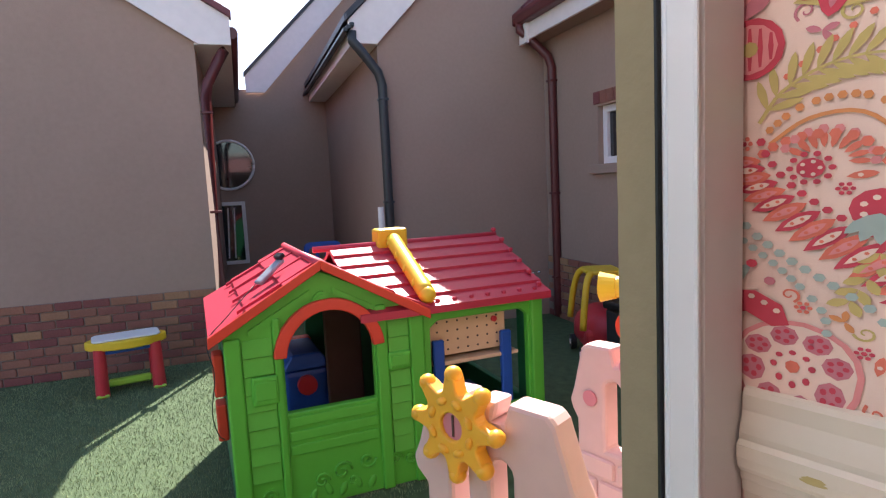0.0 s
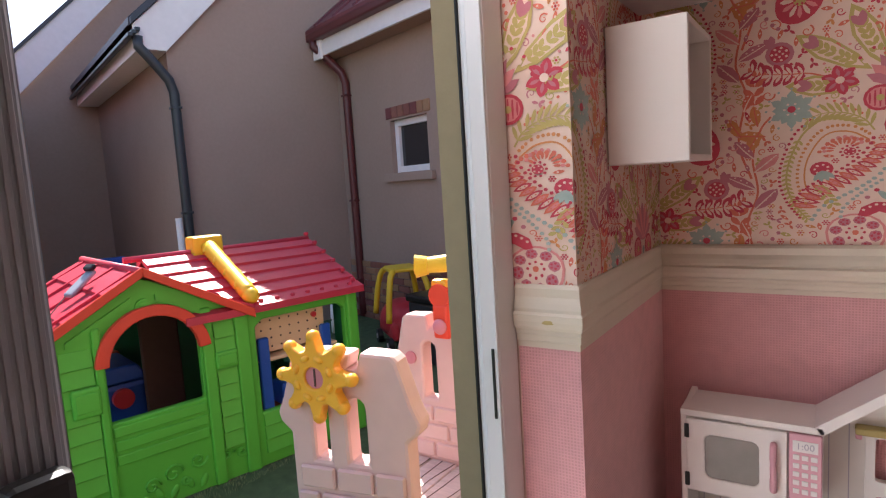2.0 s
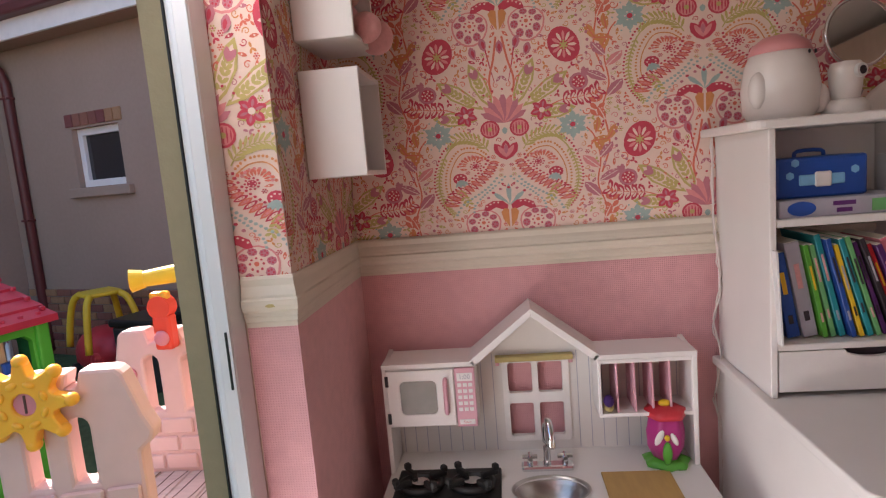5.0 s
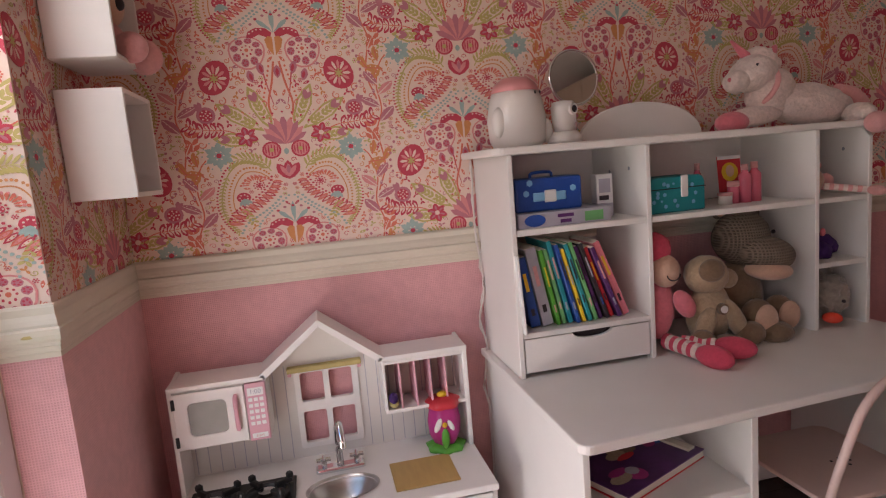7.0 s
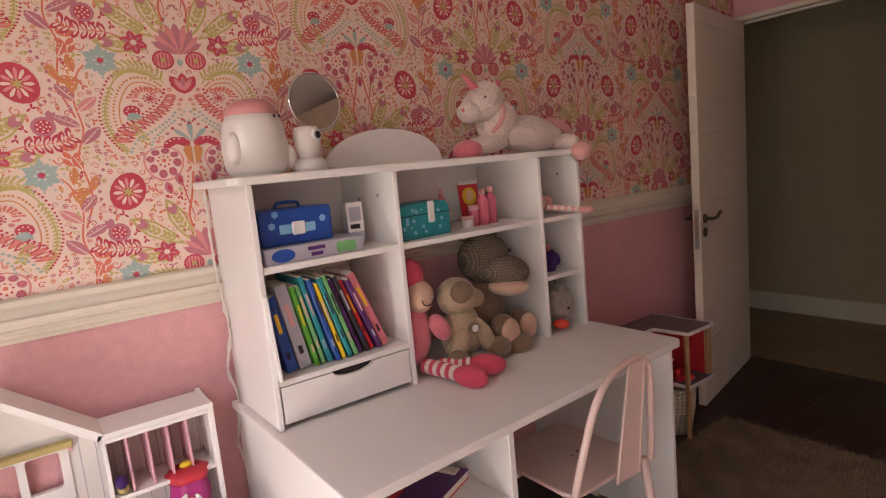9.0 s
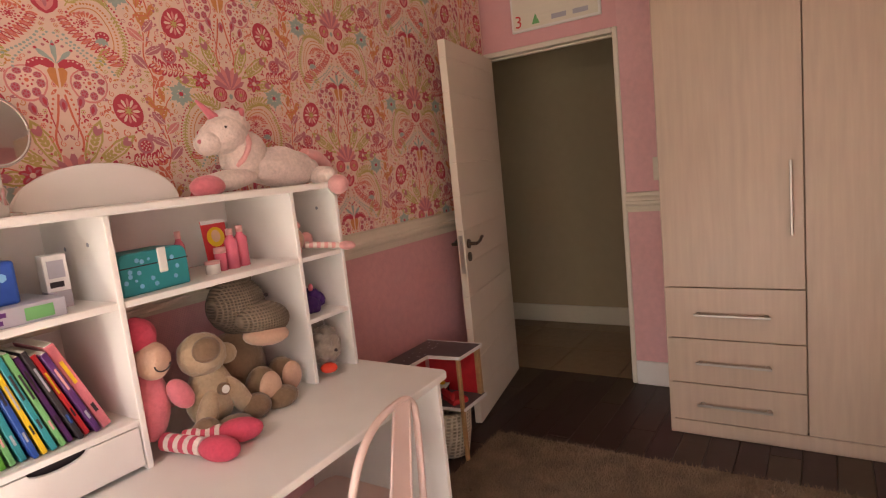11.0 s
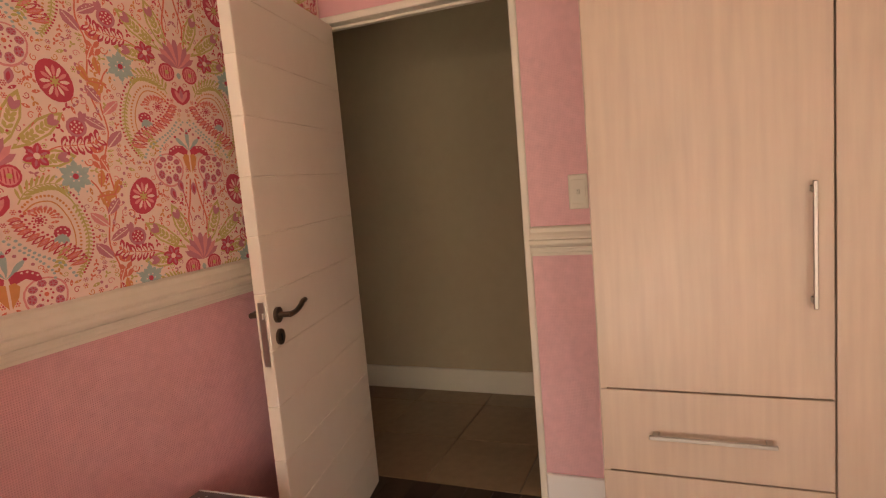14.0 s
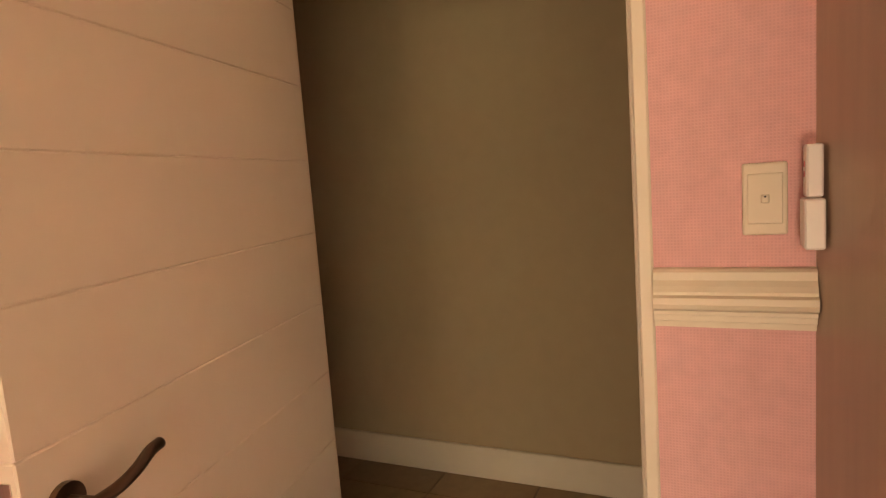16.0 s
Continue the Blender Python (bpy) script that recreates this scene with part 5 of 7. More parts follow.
# chimney and its yellow strip down the slope
ch = bx((1.00, 0.56, RID - 0.02), (1.20, 0.70, RID + 0.115), 0.014, seg=2)
part("chimney", ch, M["pl_yellow"], ph, "yellow plastic chimney")
st = bmesh.new()
PA, PB = Vector((1.10, 0.56, RID + 0.040)), Vector((1.10, 0.005, RID - 0.225))
tube([PA.lerp(PB, k / 12) for k in range(13)], 0.050, 18, st)
blob(PB, (0.050, 0.056, 0.050), (25.4, 0, 0), st, sub=3)
part("chimney_strip", st, M["pl_yellow"], ph, "yellow ribbed chimney strip")
for k in range(4):
    c = PA.lerp(PB, 0.10 + 0.25 * k)
    rib = tube([c + Vector((0.053 * math.cos(a), 0.053 * math.sin(a) * 0.43, 0.053 * math.sin(a) * 0.90)) for a in [pi * q / 12 for q in range(13)]], 0.008, 8)
    part("strip_rib", rib, M["pl_yellow"], ph)
lamp_ = thing("roof_clip_lamp", "small black clip lamp lying on the red playhouse roof", "lamp", ph.matrix_world @ pose(0.30, 0.30, EAV + 0.245, 0, -33, 30))
part("body", bx((-0.10, -0.03, -0.012), (0.10, 0.03, 0.014), 0.01, seg=2), M["frame_grey"], lamp_)
part("clip", bx((0.08, -0.03, 0.012), (0.12, 0.03, 0.04), 0.006), M["pl_black"], lamp_)
wire = thing("lamp_wire", "thin black wire hanging from the roof lamp", "wire", ph.matrix_world)
part("wire", tube(smooth_line([(0.22, 0.28, EAV + 0.19), (0.05, 0.10, EAV + 0.06), (-0.05, 0.0, EAV - 0.03), (-0.03, -0.05, EAV - 0.18), (-0.055, -0.06, 0.62), (-0.035, -0.03, 0.50), (-0.01, -0.005, 0.46)], 5), 0.0028, 6), M["pl_black"], wire)
# workbench inside the opening
wbch = thing("toy_workbench", "toy workbench with pale pegboard and blue uprights", "toy workbench", ph.matrix_world @ pose(-0.105, 0, 0))
peg = part("pegboard", bx((1.24, 0.10, rt - 0.24), (1.74, 0.118, rt - 0.0), 0.005), M["pegboard"], wbch, "pale pegboard with holes")
for i in range(7):
    for k in range(4):
        part("peg_hole", cyl((1.29 + i * 0.065, 0.0985, rt - 0.205 + k * 0.055), (1.29 + i * 0.065, 0.101, rt - 0.205 + k * 0.055), 0.0065, seg=8), M["ink"], peg)
part("knob", cyl((1.66, 0.10, rt - 0.06), (1.66, 0.085, rt - 0.06), 0.018, seg=14), M["pl_red"], wbch, "red knob")
for x in (1.275, 1.715):
    up = bx((x - 0.035, 0.04, 0.02), (x + 0.035, 0.075, rt - 0.13), 0.008)
    for z in (0.25, 0.37, 0.49, 0.61):
        cyl((x, 0.036, z), (x, 0.042, z), 0.007, seg=8, bm=up)
    part("upright", up, M["pl_blue"], wbch, "blue upright")
part("shelf", bx((1.24, 0.05, rt - 0.285), (1.80, 0.22, rt - 0.262), 0.005), M["pegboard"], wbch, "pale shelf")
part("drawer", bx((1.35, 0.18, 0.02), (1.65, 0.45, 0.26), 0.01), M["pl_red"], wbch, "red drawer block")
part("blue_block", bx((1.42, 0.14, 0.27), (1.58, 0.3, 0.42), 0.01), M["pl_blue"], wbch, "blue block")
bt = thing("toy_blue_box", "blue toy crate standing inside the playhouse", "toy box", ph.matrix_world)
part("crate", bx((0.36, 0.62, 0.0), (0.66, 1.0, 0.55), 0.03, seg=2), M["pl_blue"], bt)
part("lid", slab([(0.36, 0.56), (0.66, 0.56), (0.60, 0.66), (0.42, 0.66)], 0.60, 1.02, "y", 0.01), M["pl_blue"], bt)
part("red_wheel", cyl((0.5, 0.60, 0.47), (0.5, 0.56, 0.47), 0.06, seg=16), M["pl_red"], bt)

# ---- castle climber ----
cs = thing("castle_climber", "pale pink plastic castle climber with yellow wheel and telescope", "climbing toy", pose(-0.042, 0.037, -0.005))


def castle_wall(y0, y1, x0, x1, ztop, slots, flare, name):
    """A castle side: narrow foot, flared collar, battlemented head, arched slots through it."""
    w = x1 - x0
    c0, c1 = ztop - 0.26, ztop - 0.20
    out = [(x0, GZ), (x1, GZ), (x1, c0), (x1 + flare, c0 + 0.03), (x1 + flare + 0.01, c1), (x1 + flare * 0.6, c1 + 0.05), (x1 - 0.02, ztop - 0.02), (x1 - 0.04, ztop), (x1 - 0.14, ztop + 0.004), (x1 - 0.155, ztop - 0.05), (x1 - 0.215, ztop - 0.05), (x1 - 0.23, ztop)]
    left = [(x0 + x1 - a, b) for a, b in reversed(out[2:])]
    hs = []
    for s0, s1, z0, z1 in slots:
        hs.append([(s0, z0), (s1, z0)] + arc((s0 + s1) / 2, z1, (s1 - s0) / 2, 0.03, 0, 180, 6))
    return part(name, slab(out + left, y0, y1, "y", 0.012, holes=hs, seg=2), M["pl_pink"], cs)


cw = castle_wall(-0.34, -0.265, -1.00, -0.60, 0.868, ((-0.915, -0.865, 0.53, 0.70), (-0.795, -0.735, 0.53, 0.70)), 0.035, "castle_wall")
for r in range(5):
    for k in range(4):
        z, x = 0.44 - r * 0.085, -0.97 + k * 0.13 - (0.06 if r % 2 else 0)
        x0, x1 = max(x, -0.985), min(x + 0.12, -0.615)
        if x1 - x0 > 0.03:
            part("brick", bx((x0, -0.352, z), (x1, -0.338, z + 0.07), 0.006), M["pl_pink"], cw)
turn = Matrix.Translation((-0.81, -0.33, 0)) @ Matrix.Rotation(radians(12), 4, "Z") @ Matrix.Translation((0.81, 0.33, 0))
cw.matrix_basis = turn
cw2 = castle_wall(0.27, 0.34, -1.06, -0.55, 0.835, ((-0.945, -0.885, 0.50, 0.70), (-0.79, -0.73, 0.50, 0.70)), 0.02, "castle_wall")
for r in range(3):
    for k in range(5):
        z, x = 0.41 - r * 0.075, -1.04 + k * 0.14 - (0.07 if r % 2 else 0)
        x0, x1 = max(x, -1.045), min(x + 0.13, -0.57)
        if x1 - x0 > 0.03:
            part("brick", bx((x0, 0.26, z), (x1, 0.274, z + 0.063), 0.006), M["pl_pink"], cw2)
part("handhold", cyl((-1.0, 0.268, 0.66), (-1.0, 0.262, 0.66), 0.026, seg=20), M["pl_rose"], cs, "round hole mark")
dk = part("deck", bx((-1.06, -0.21, 0.12), (-0.42, 0.27, 0.245), 0.012), M["deck"], cs, "wood printed plastic deck")
for k in range(5):
    part("deck_plank", bx((-1.05 + k * 0.125, -0.205, 0.243), (-0.932 + k * 0.125, 0.265, 0.251), 0.003), M["deck"], dk)
gr = bmesh.new()
for k in range(10):
    x = -1.0 + 0.058 * k
    tube(smooth_line([(x, -0.2, 0.2515), (x + 0.014 * math.sin(k), -0.05, 0.2515), (x - 0.012 * math.cos(2 * k), 0.1, 0.2515), (x + 0.008, 0.26, 0.2515)], 4), 0.0016, 5, gr)
part("wood_grain_line", gr, M["groove"], dk, "moulded wood grain lines")
part("base_block", bx((-1.08, -0.40, GZ), (-0.42, -0.345, 0.10), 0.02, seg=2), M["pl_red"], cs, "red lower block")
part("base_side", bx((-0.62, -0.205, GZ), (-0.42, 0.265, 0.115), 0.02, seg=2), M["pl_pink"], cs)
# steering wheel
wh = thing("toy_steering_wheel", "amber plastic ship's wheel fixed on the castle wall", "toy wheel", pose(-0.907, -0.335, 0.795, 90, 0, 9))
rim = []
for k in range(96):
    a = 2 * pi * k / 96
    lobe = 0.5 + 0.5 * math.cos(8 * a)
    r = 0.083 + 0.054 * lobe ** 1.8
    rim.append((r * math.cos(a), r * math.sin(a)))
wheelb = slab(rim, -0.018, 0.022, "z", 0.008, holes=[arc(0, 0, 0.033, 0.033, 0, 345, 23)], seg=2)
wheelp = part("wheel", wheelb, M["pl_amber"], wh)
for k in range(8):
    a = 2 * pi * k / 8
    part("grip", blob((0.122 * math.cos(a), 0.122 * math.sin(a), 0.004), (0.021, 0.021, 0.023), sub=2), M["pl_amber"], wheelp)
    part("lug", blob((0.062 * math.cos(a + 0.39), 0.062 * math.sin(a + 0.39), 0.022), (0.017, 0.010, 0.010), (0, 0, math.degrees(a + 0.39) + 90), sub=2), M["pl_amber"], wheelp)
hbm = cyl((0, 0, -0.03), (0, 0, 0.012), 0.034, seg=24)
part("hub", hbm, M["pl_rose"], wh, "pink hub with a slot")
part("slot", bx((-0.003, -0.026, 0.011), (0.003, 0.026, 0.0145), 0), M["groove"], wh, "dark slot")
# telescope
tl = thing("toy_telescope", "yellow toy telescope on a red bracket", "toy telescope", pose(-0.842, 0.277, -0.005, 0, 0, 0))
part("bracket", bx((-0.045, -0.03, 0.765), (0.025, 0.03, 0.90), 0.012, seg=2), M["pl_orange"], tl, "red bracket")
part("knob", blob((-0.01, -0.035, 0.815), (0.03, 0.014, 0.03), sub=3), M["pl_rose"], tl, "pink star knob")
jn = cyl((-0.012, -0.028, 0.93), (-0.012, 0.028, 0.93), 0.045, seg=20)
part("joint", jn, M["pl_orange"], tl, "red pivot joint")
part("neck", bx((-0.05, -0.022, 0.90), (0.02, 0.022, 0.99), 0.012, seg=2), M["pl_amber"], tl)
tb = cyl((-0.055, -0.03, 1.045), (0.10, 0.05, 1.055), 0.030, 0.038, seg=20)
cyl((-0.09, -0.048, 1.043), (-0.05, -0.028, 1.045), 0.044, 0.034, seg=20, bm=tb)
part("barrel", tb, M["pl_yellow"], tl, "yellow barrel")
part("lens", cyl((-0.093, -0.0495, 1.043), (-0.089, -0.0475, 1.043), 0.034, seg=20), M["pl_amber"], tl)

# ---- play table by the plinth ----
pt = thing("play_table", "small play table with red legs and yellow rim on turf", "play table", OUT @ pose(-0.79, 2.48, GZ, 0, 0, 12))
tp = slab([(0.30 * math.cos(2 * pi * k / 40) * (1.0 + 0.06 * math.cos(8 * pi * k / 40)), 0.17 * math.sin(2 * pi * k / 40) * (1.12)) for k in range(40)], 0.40, 0.475, "z", 0.012, seg=2)
part("rim", tp, M["pl_yellow"], pt, "wavy yellow rim")
part("tabletop", slab(rrect(-0.265, -0.15, 0.265, 0.15, 0.06), 0.476, 0.492, "z", 0.006), M["pl_white"], pt, "white tabletop")
part("tray", bx((-0.18, -0.12, 0.36), (0.20, 0.12, 0.40), 0.02, seg=2), M["pl_blue"], pt, "blue tray")
for x in (-0.22, 0.22):
    for y in (-0.10, 0.10):
        part("leg", cyl((x, y, 0.0), (x * 0.97, y, 0.41), 0.055, 0.046, seg=18), M["pl_red"], pt, "red plastic leg")
    part("foot_rail", bx((x - 0.05, -0.16, 0.0), (x + 0.05, 0.16, 0.03), 0.012), M["pl_lime"], pt, "lime foot rail")
part("stretcher", bx((-0.17, -0.03, 0.05), (0.17, 0.03, 0.115), 0.015), M["pl_lime"], pt, "lime stretcher")

# ---- ride-on car and bike by the wing ----
rc = thing("ride_on_car", "red and yellow plastic ride-on car on the turf", "ride-on car", OUT @ pose(3.36, 1.44, GZ, 0, 0, -20) @ Matrix.Scale(0.86, 4))
bd = bmesh.new()
blob((0, 0, 0.32), (0.29, 0.42, 0.25), bm=bd, sub=3)
bx((-0.24, -0.34, 0.12), (0.24, 0.36, 0.36), 0.06, bd, seg=3)
part("body", bd, M["pl_red"], rc, "red rounded body")
rfb = slab(rrect(-0.19, -0.22, 0.19, 0.22, 0.10, 6), 0.91, 0.955, "z", 0.02, seg=2)
part("roof", rfb, M["pl_yellow"], rc, "yellow roof")
for x in (-0.23, 0.23):
    for y in (-0.28, 0.26):
        part("roof_post", tube(smooth_line([(x * 1.2, y * 1.25, 0.36), (x * 1.05, y * 1.1, 0.66), (x * 0.86, y * 0.88, 0.86), (x * 0.6, y * 0.62, 0.93)], 4), 0.036, 10), M["pl_yellow"], rc, "yellow roof post")
for x in (-0.26, 0.26):
    for y in (-0.27, 0.27):
        wl_ = part("wheel", cyl((x - 0.03, y, 0.085), (x + 0.03, y, 0.085), 0.085, seg=22), M["pl_black"], rc, "black wheel")
        part("hub", cyl((x - 0.036, y, 0.085), (x + 0.036, y, 0.085), 0.032, seg=14), M["pl_white"], wl_, "white hub")
bn = thing("storage_crate", "dark lidded storage crate on the turf", "crate", OUT @ pose(3.30, 0.72, GZ))
part("body", bx((-0.22, -0.24, 0.0), (0.22, 0.24, 0.56), 0.02, seg=2), M["charcoal"], bn)
part("lid", bx((-0.24, -0.26, 0.56), (0.24, 0.26, 0.63), 0.02, seg=2), M["pl_black"], bn)
bk = thing("childs_bicycle", "small child's bicycle with white tyres leaning by the pipe", "bicycle", OUT @ pose(3.22, 2.72, GZ, 0, 0, 60))
for x in (-0.25, 0.25):
    rg_ = [(x + 0.155 * math.cos(a), 0, 0.175 + 0.155 * math.sin(a)) for a in [2 * pi * k / 28 for k in range(29)]]
    wl_ = part("wheel", tube(rg_, 0.02, 8), M["pl_white"], bk, "white tyre")
    sp = bmesh.new()
    for k in range(8):
        cyl((x, 0, 0.175), (x + 0.15 * math.cos(k * pi / 4), 0, 0.175 + 0.15 * math.sin(k * pi / 4)), 0.003, seg=5, bm=sp)
    part("spokes", sp, M["chrome"], wl_, "thin spokes")
fb = tube([(-0.25, 0, 0.175), (-0.08, 0, 0.20), (0.17, 0, 0.42), (-0.13, 0, 0.40), (-0.08, 0, 0.2)], 0.014, 8)
tube([(0.25, 0, 0.175), (0.19, 0, 0.42), (0.17, 0, 0.55)], 0.013, 8, fb)
part("frame", fb, M["pl_rose"], bk, "pink frame")
part("handlebar", tube(smooth_line([(0.10, -0.17, 0.62), (0.16, -0.09, 0.60), (0.17, 0, 0.55), (0.16, 0.09, 0.60), (0.10, 0.17, 0.62)], 4), 0.012, 8), M["chrome"], bk, "chrome handlebar")
part("saddle", blob((-0.16, 0, 0.45), (0.10, 0.06, 0.035), sub=2), M["pl_black"], bk, "black saddle")
bc = thing("blue_chair_stack", "blue plastic garden chairs stacked by the far wall", "chair", OUT @ pose(1.25, 4.6, GZ))
part("backrest", slab(rrect(-0.25, 0.55, 0.25, 0.98, 0.08), 0.2, 0.23, "y", 0.008, holes=[rrect(-0.18 + 0.13 * k, 0.62, -0.10 + 0.13 * k, 0.90, 0.03) for k in range(3)]), M["pl_blue"], bc)
part("seat", bx((-0.25, -0.25, 0.42), (0.25, 0.23, 0.46), 0.015, seg=2), M["pl_blue"], bc)
for x in (-0.22, 0.22):
    for y in (-0.22, 0.20):
        part("leg", cyl((x * 1.1, y * 1.1, 0.0), (x, y, 0.43), 0.022, 0.03, seg=8), M["pl_blue"], bc)


# ---- wall cubes ----
def wall_cube(z0, z1, label):
    """An open white box on the short wall; its open face looks into the room."""
    c = thing("cube_shelf", label, "wall shelf", group="cube shelves on the short wall")
    y0, y1, d, t = -0.407, -0.165, 0.148, 0.012
    part("side", bx((0.003, y0, z0), (d, y0 + t, z1), 0.0015), M["white"], c)
    part("side", bx((0.003, y1 - t, z0), (d, y1, z1), 0.0015), M["white"], c)
    part("top", bx((0.003, y0 + t, z1 - t), (d - 0.001, y1 - t, z1), 0.001), M["white"], c)
    part("bottom", bx((0.003, y0 + t, z0), (d - 0.001, y1 - t, z0 + t), 0.001), M["white"], c)
    part("back", bx((0.003, y0 + t, z0 + t), (0.008, y1 - t, z1 - t), 0), M["white"], c)
    return c


wall_cube(1.351, 1.606, "white open cube shelf on the wallpapered short wall")
wall_cube(1.674, 1.929, "white open cube shelf holding a pink soft toy")
bb = tagged(part("toy_bottle", lathe([(0.001, 0), (0.028, 0), (0.028, 0.09), (0.012, 0.11), (0.012, 0.125), (0.001, 0.126)], 16, (0.10, -0.33, 1.362)), M["pl_blue"]), "small dark blue bottle standing in the cube shelf", "bottle")
sb = bmesh.new()
blob((0.09, -0.27, 1.735), (0.05, 0.055, 0.055), bm=sb, rough=0.1)
blob((0.155, -0.30, 1.715), (0.04, 0.035, 0.038), bm=sb)
blob((0.165, -0.225, 1.705), (0.045, 0.032, 0.045), bm=sb)
blob((0.10, -0.27, 1.82), (0.045, 0.05, 0.05), bm=sb, mi=1)
blob((0.14, -0.29, 1.82), (0.012, 0.012, 0.016), bm=sb, mi=2)
tagged(part("plush_toy", sb, [M["plush_rose"], M["plush_skin"], M["ink"]]), "pink glossy soft toy sitting in the upper cube", "soft toy")

# ---- toy kitchen ----
KX0, KX1, KF, KB = 0.088, 1.00, -0.195, -0.022      # sides, front of the upper part, back
KC = 0.455                                          # height of its counter
KT = 0.782
tk = thing("toy_kitchen", "white wooden toy kitchen with pink panels, sink and hob", "toy kitchen", Matrix.Translation((-0.013, -0.0044, 0)) @ Matrix.Diagonal((0.985, 0.8, 1, 1)))
T_ = 0.014
for a, b in ((KX0, KX0 + T_), (KX1 - T_, KX1)):
    part("side_panel", slab([(KF, KC), (KB, KC), (KB, KT + 0.02), (KF, KT + 0.005)], a, b, "x", 0.002), M["white"], tk)
    part("base_side", bx((a, -0.50, 0.0), (b, KB, KC - 0.02), 0.002), M["white"], tk)
# back board with the window cut out
def sq(a, b, c, d):
    return rrect(a, b, c, d, 0.008, 3)
wins = [sq(0.462, 0.645, 0.537, 0.742), sq(0.556, 0.645, 0.631, 0.742), sq(0.462, 0.505, 0.537, 0.612), sq(0.556, 0.505, 0.631, 0.612)]
part("back_board", slab([(KX0 + T_, KC), (KX1 - T_, KC), (KX1 - T_, KT), (0.715, KT), (0.541, 0.915), (0.368, KT), (KX0 + T_, KT)], KB - 0.012, KB, "y", 0, holes=wins), M["kit_bead"], tk, "pale beadboard back")
gv = bmesh.new()
for k in range(24):
    x = 0.115 + k * 0.0375
    if not 0.44 < x < 0.655:
        bx((x - 0.0012, KB - 0.0128, KC + 0.005), (x + 0.0012, KB - 0.0118, KT - 0.01), 0, gv)
tagged(part("board_groove", gv, M["box_grey"], tk, "fine grooves of the beadboard"), kind="stuff")
wf = part("window_frame", slab(rrect(0.444, 0.488, 0.652, 0.758, 0.01), KB - 0.022, KB - 0.012, "y", 0.003, holes=wins), M["white"], tk, "white four-pane window frame")
part("pelmet", bx((0.425, KB - 0.05, 0.752), (0.665, KB - 0.012, 0.768), 0.003), M["kit_gold"], tk, "ochre strip over the window")
for x in (0.432, 0.658):
    part("pelmet_bracket", bx((x - 0.006, KB - 0.035, 0.738), (x + 0.006, KB - 0.012, 0.752), 0.002), M["kit_pink"], tk)
# roof boards
for pts in ([(KX0, KT - 0.002), (0.372, KT - 0.002), (0.366, KT + 0.012), (KX0, KT + 0.012)], [(0.711, KT - 0.002), (KX1, KT - 0.002), (KX1, KT + 0.012), (0.717, KT + 0.012)],
            [(0.366, KT - 0.004), (0.541, 0.918), (0.541, 0.940), (0.352, KT + 0.012)], [(0.717, KT - 0.004), (0.541, 0.918), (0.541, 0.940), (0.731, KT + 0.012)]):
    part("roof_board", slab(pts, KF - 0.002, KB, "y", 0.001), M["white"], tk)
# microwave
mw = part("microwave_box", slab([(KX0 + T_, 0.600), (0.368, 0.600), (0.368, KT - 0.004), (KX0 + T_, KT - 0.004)], KF + 0.012, KB - 0.014, "y", 0.001, holes=[[(0.125, 0.615), (0.29, 0.615), (0.29, 0.765), (0.125, 0.765)]]), M["white"], tk)
md = part("microwave_door", slab([(0.100, 0.603), (0.303, 0.603), (0.303, KT - 0.008), (0.100, KT - 0.008)], KF - 0.004, KF + 0.010, "y", 0.002, holes=[rrect(0.140, 0.640, 0.250, 0.742, 0.016)]), M["white"], tk, "white microwave door")
part("door_glass", bx((0.137, KF + 0.001, 0.637), (0.253, KF + 0.004, 0.745), 0), M["foil"], md, "dull silvery window foil")
hd = tube(smooth_line([(0.278, KF - 0.004, 0.745), (0.278, KF - 0.022, 0.735), (0.278, KF - 0.022, 0.655), (0.278, KF - 0.004, 0.645)], 4), 0.007, 10)
part("door_handle", hd, M["kit_pink"], md, "pink door handle")
for z in (0.63, 0.745):
    part("hinge", bx((0.097, KF - 0.008, z - 0.016), (0.107, KF - 0.003, z + 0.016), 0.001), M["black"], md, "small black hinge")
kp = part("keypad", bx((0.306, KF - 0.004, 0.598), (0.366, KF + 0.010, KT - 0.006), 0.002), M["kit_pink"], tk, "pink microwave keypad")
dsp = part("display", bx((0.313, KF - 0.0055, 0.738), (0.359, KF - 0.0035, 0.762), 0), M["pl_white"], kp, "white display")
writing("clock_digits", "1:00", 0.02, Matrix.Translation((0.336, KF - 0.0062, 0.75)) @ Euler((radians(90), 0, 0)).to_matrix().to_4x4(), M["box_grey"], dsp)
for r in range(5):
    for c in range(3):
        z = 0.726 - r * 0.0185
        kk = part("key", bx((0.3135 + c * 0.0162, KF - 0.0062, z - 0.0055), (0.3255 + c * 0.0162, KF - 0.0035, z + 0.0055), 0.001), M["pl_white"], kp)
sk_ = part("start_key", bx((0.313, KF - 0.0062, 0.606), (0.359, KF - 0.0035, 0.621), 0.001), M["pl_white"], kp)
writing("key_letters", "Start", 0.012, Matrix.Translation((0.336, KF - 0.0068, 0.6135)) @ Euler((radians(90), 0, 0)).to_matrix().to_4x4(), M["plush_rose"], sk_)
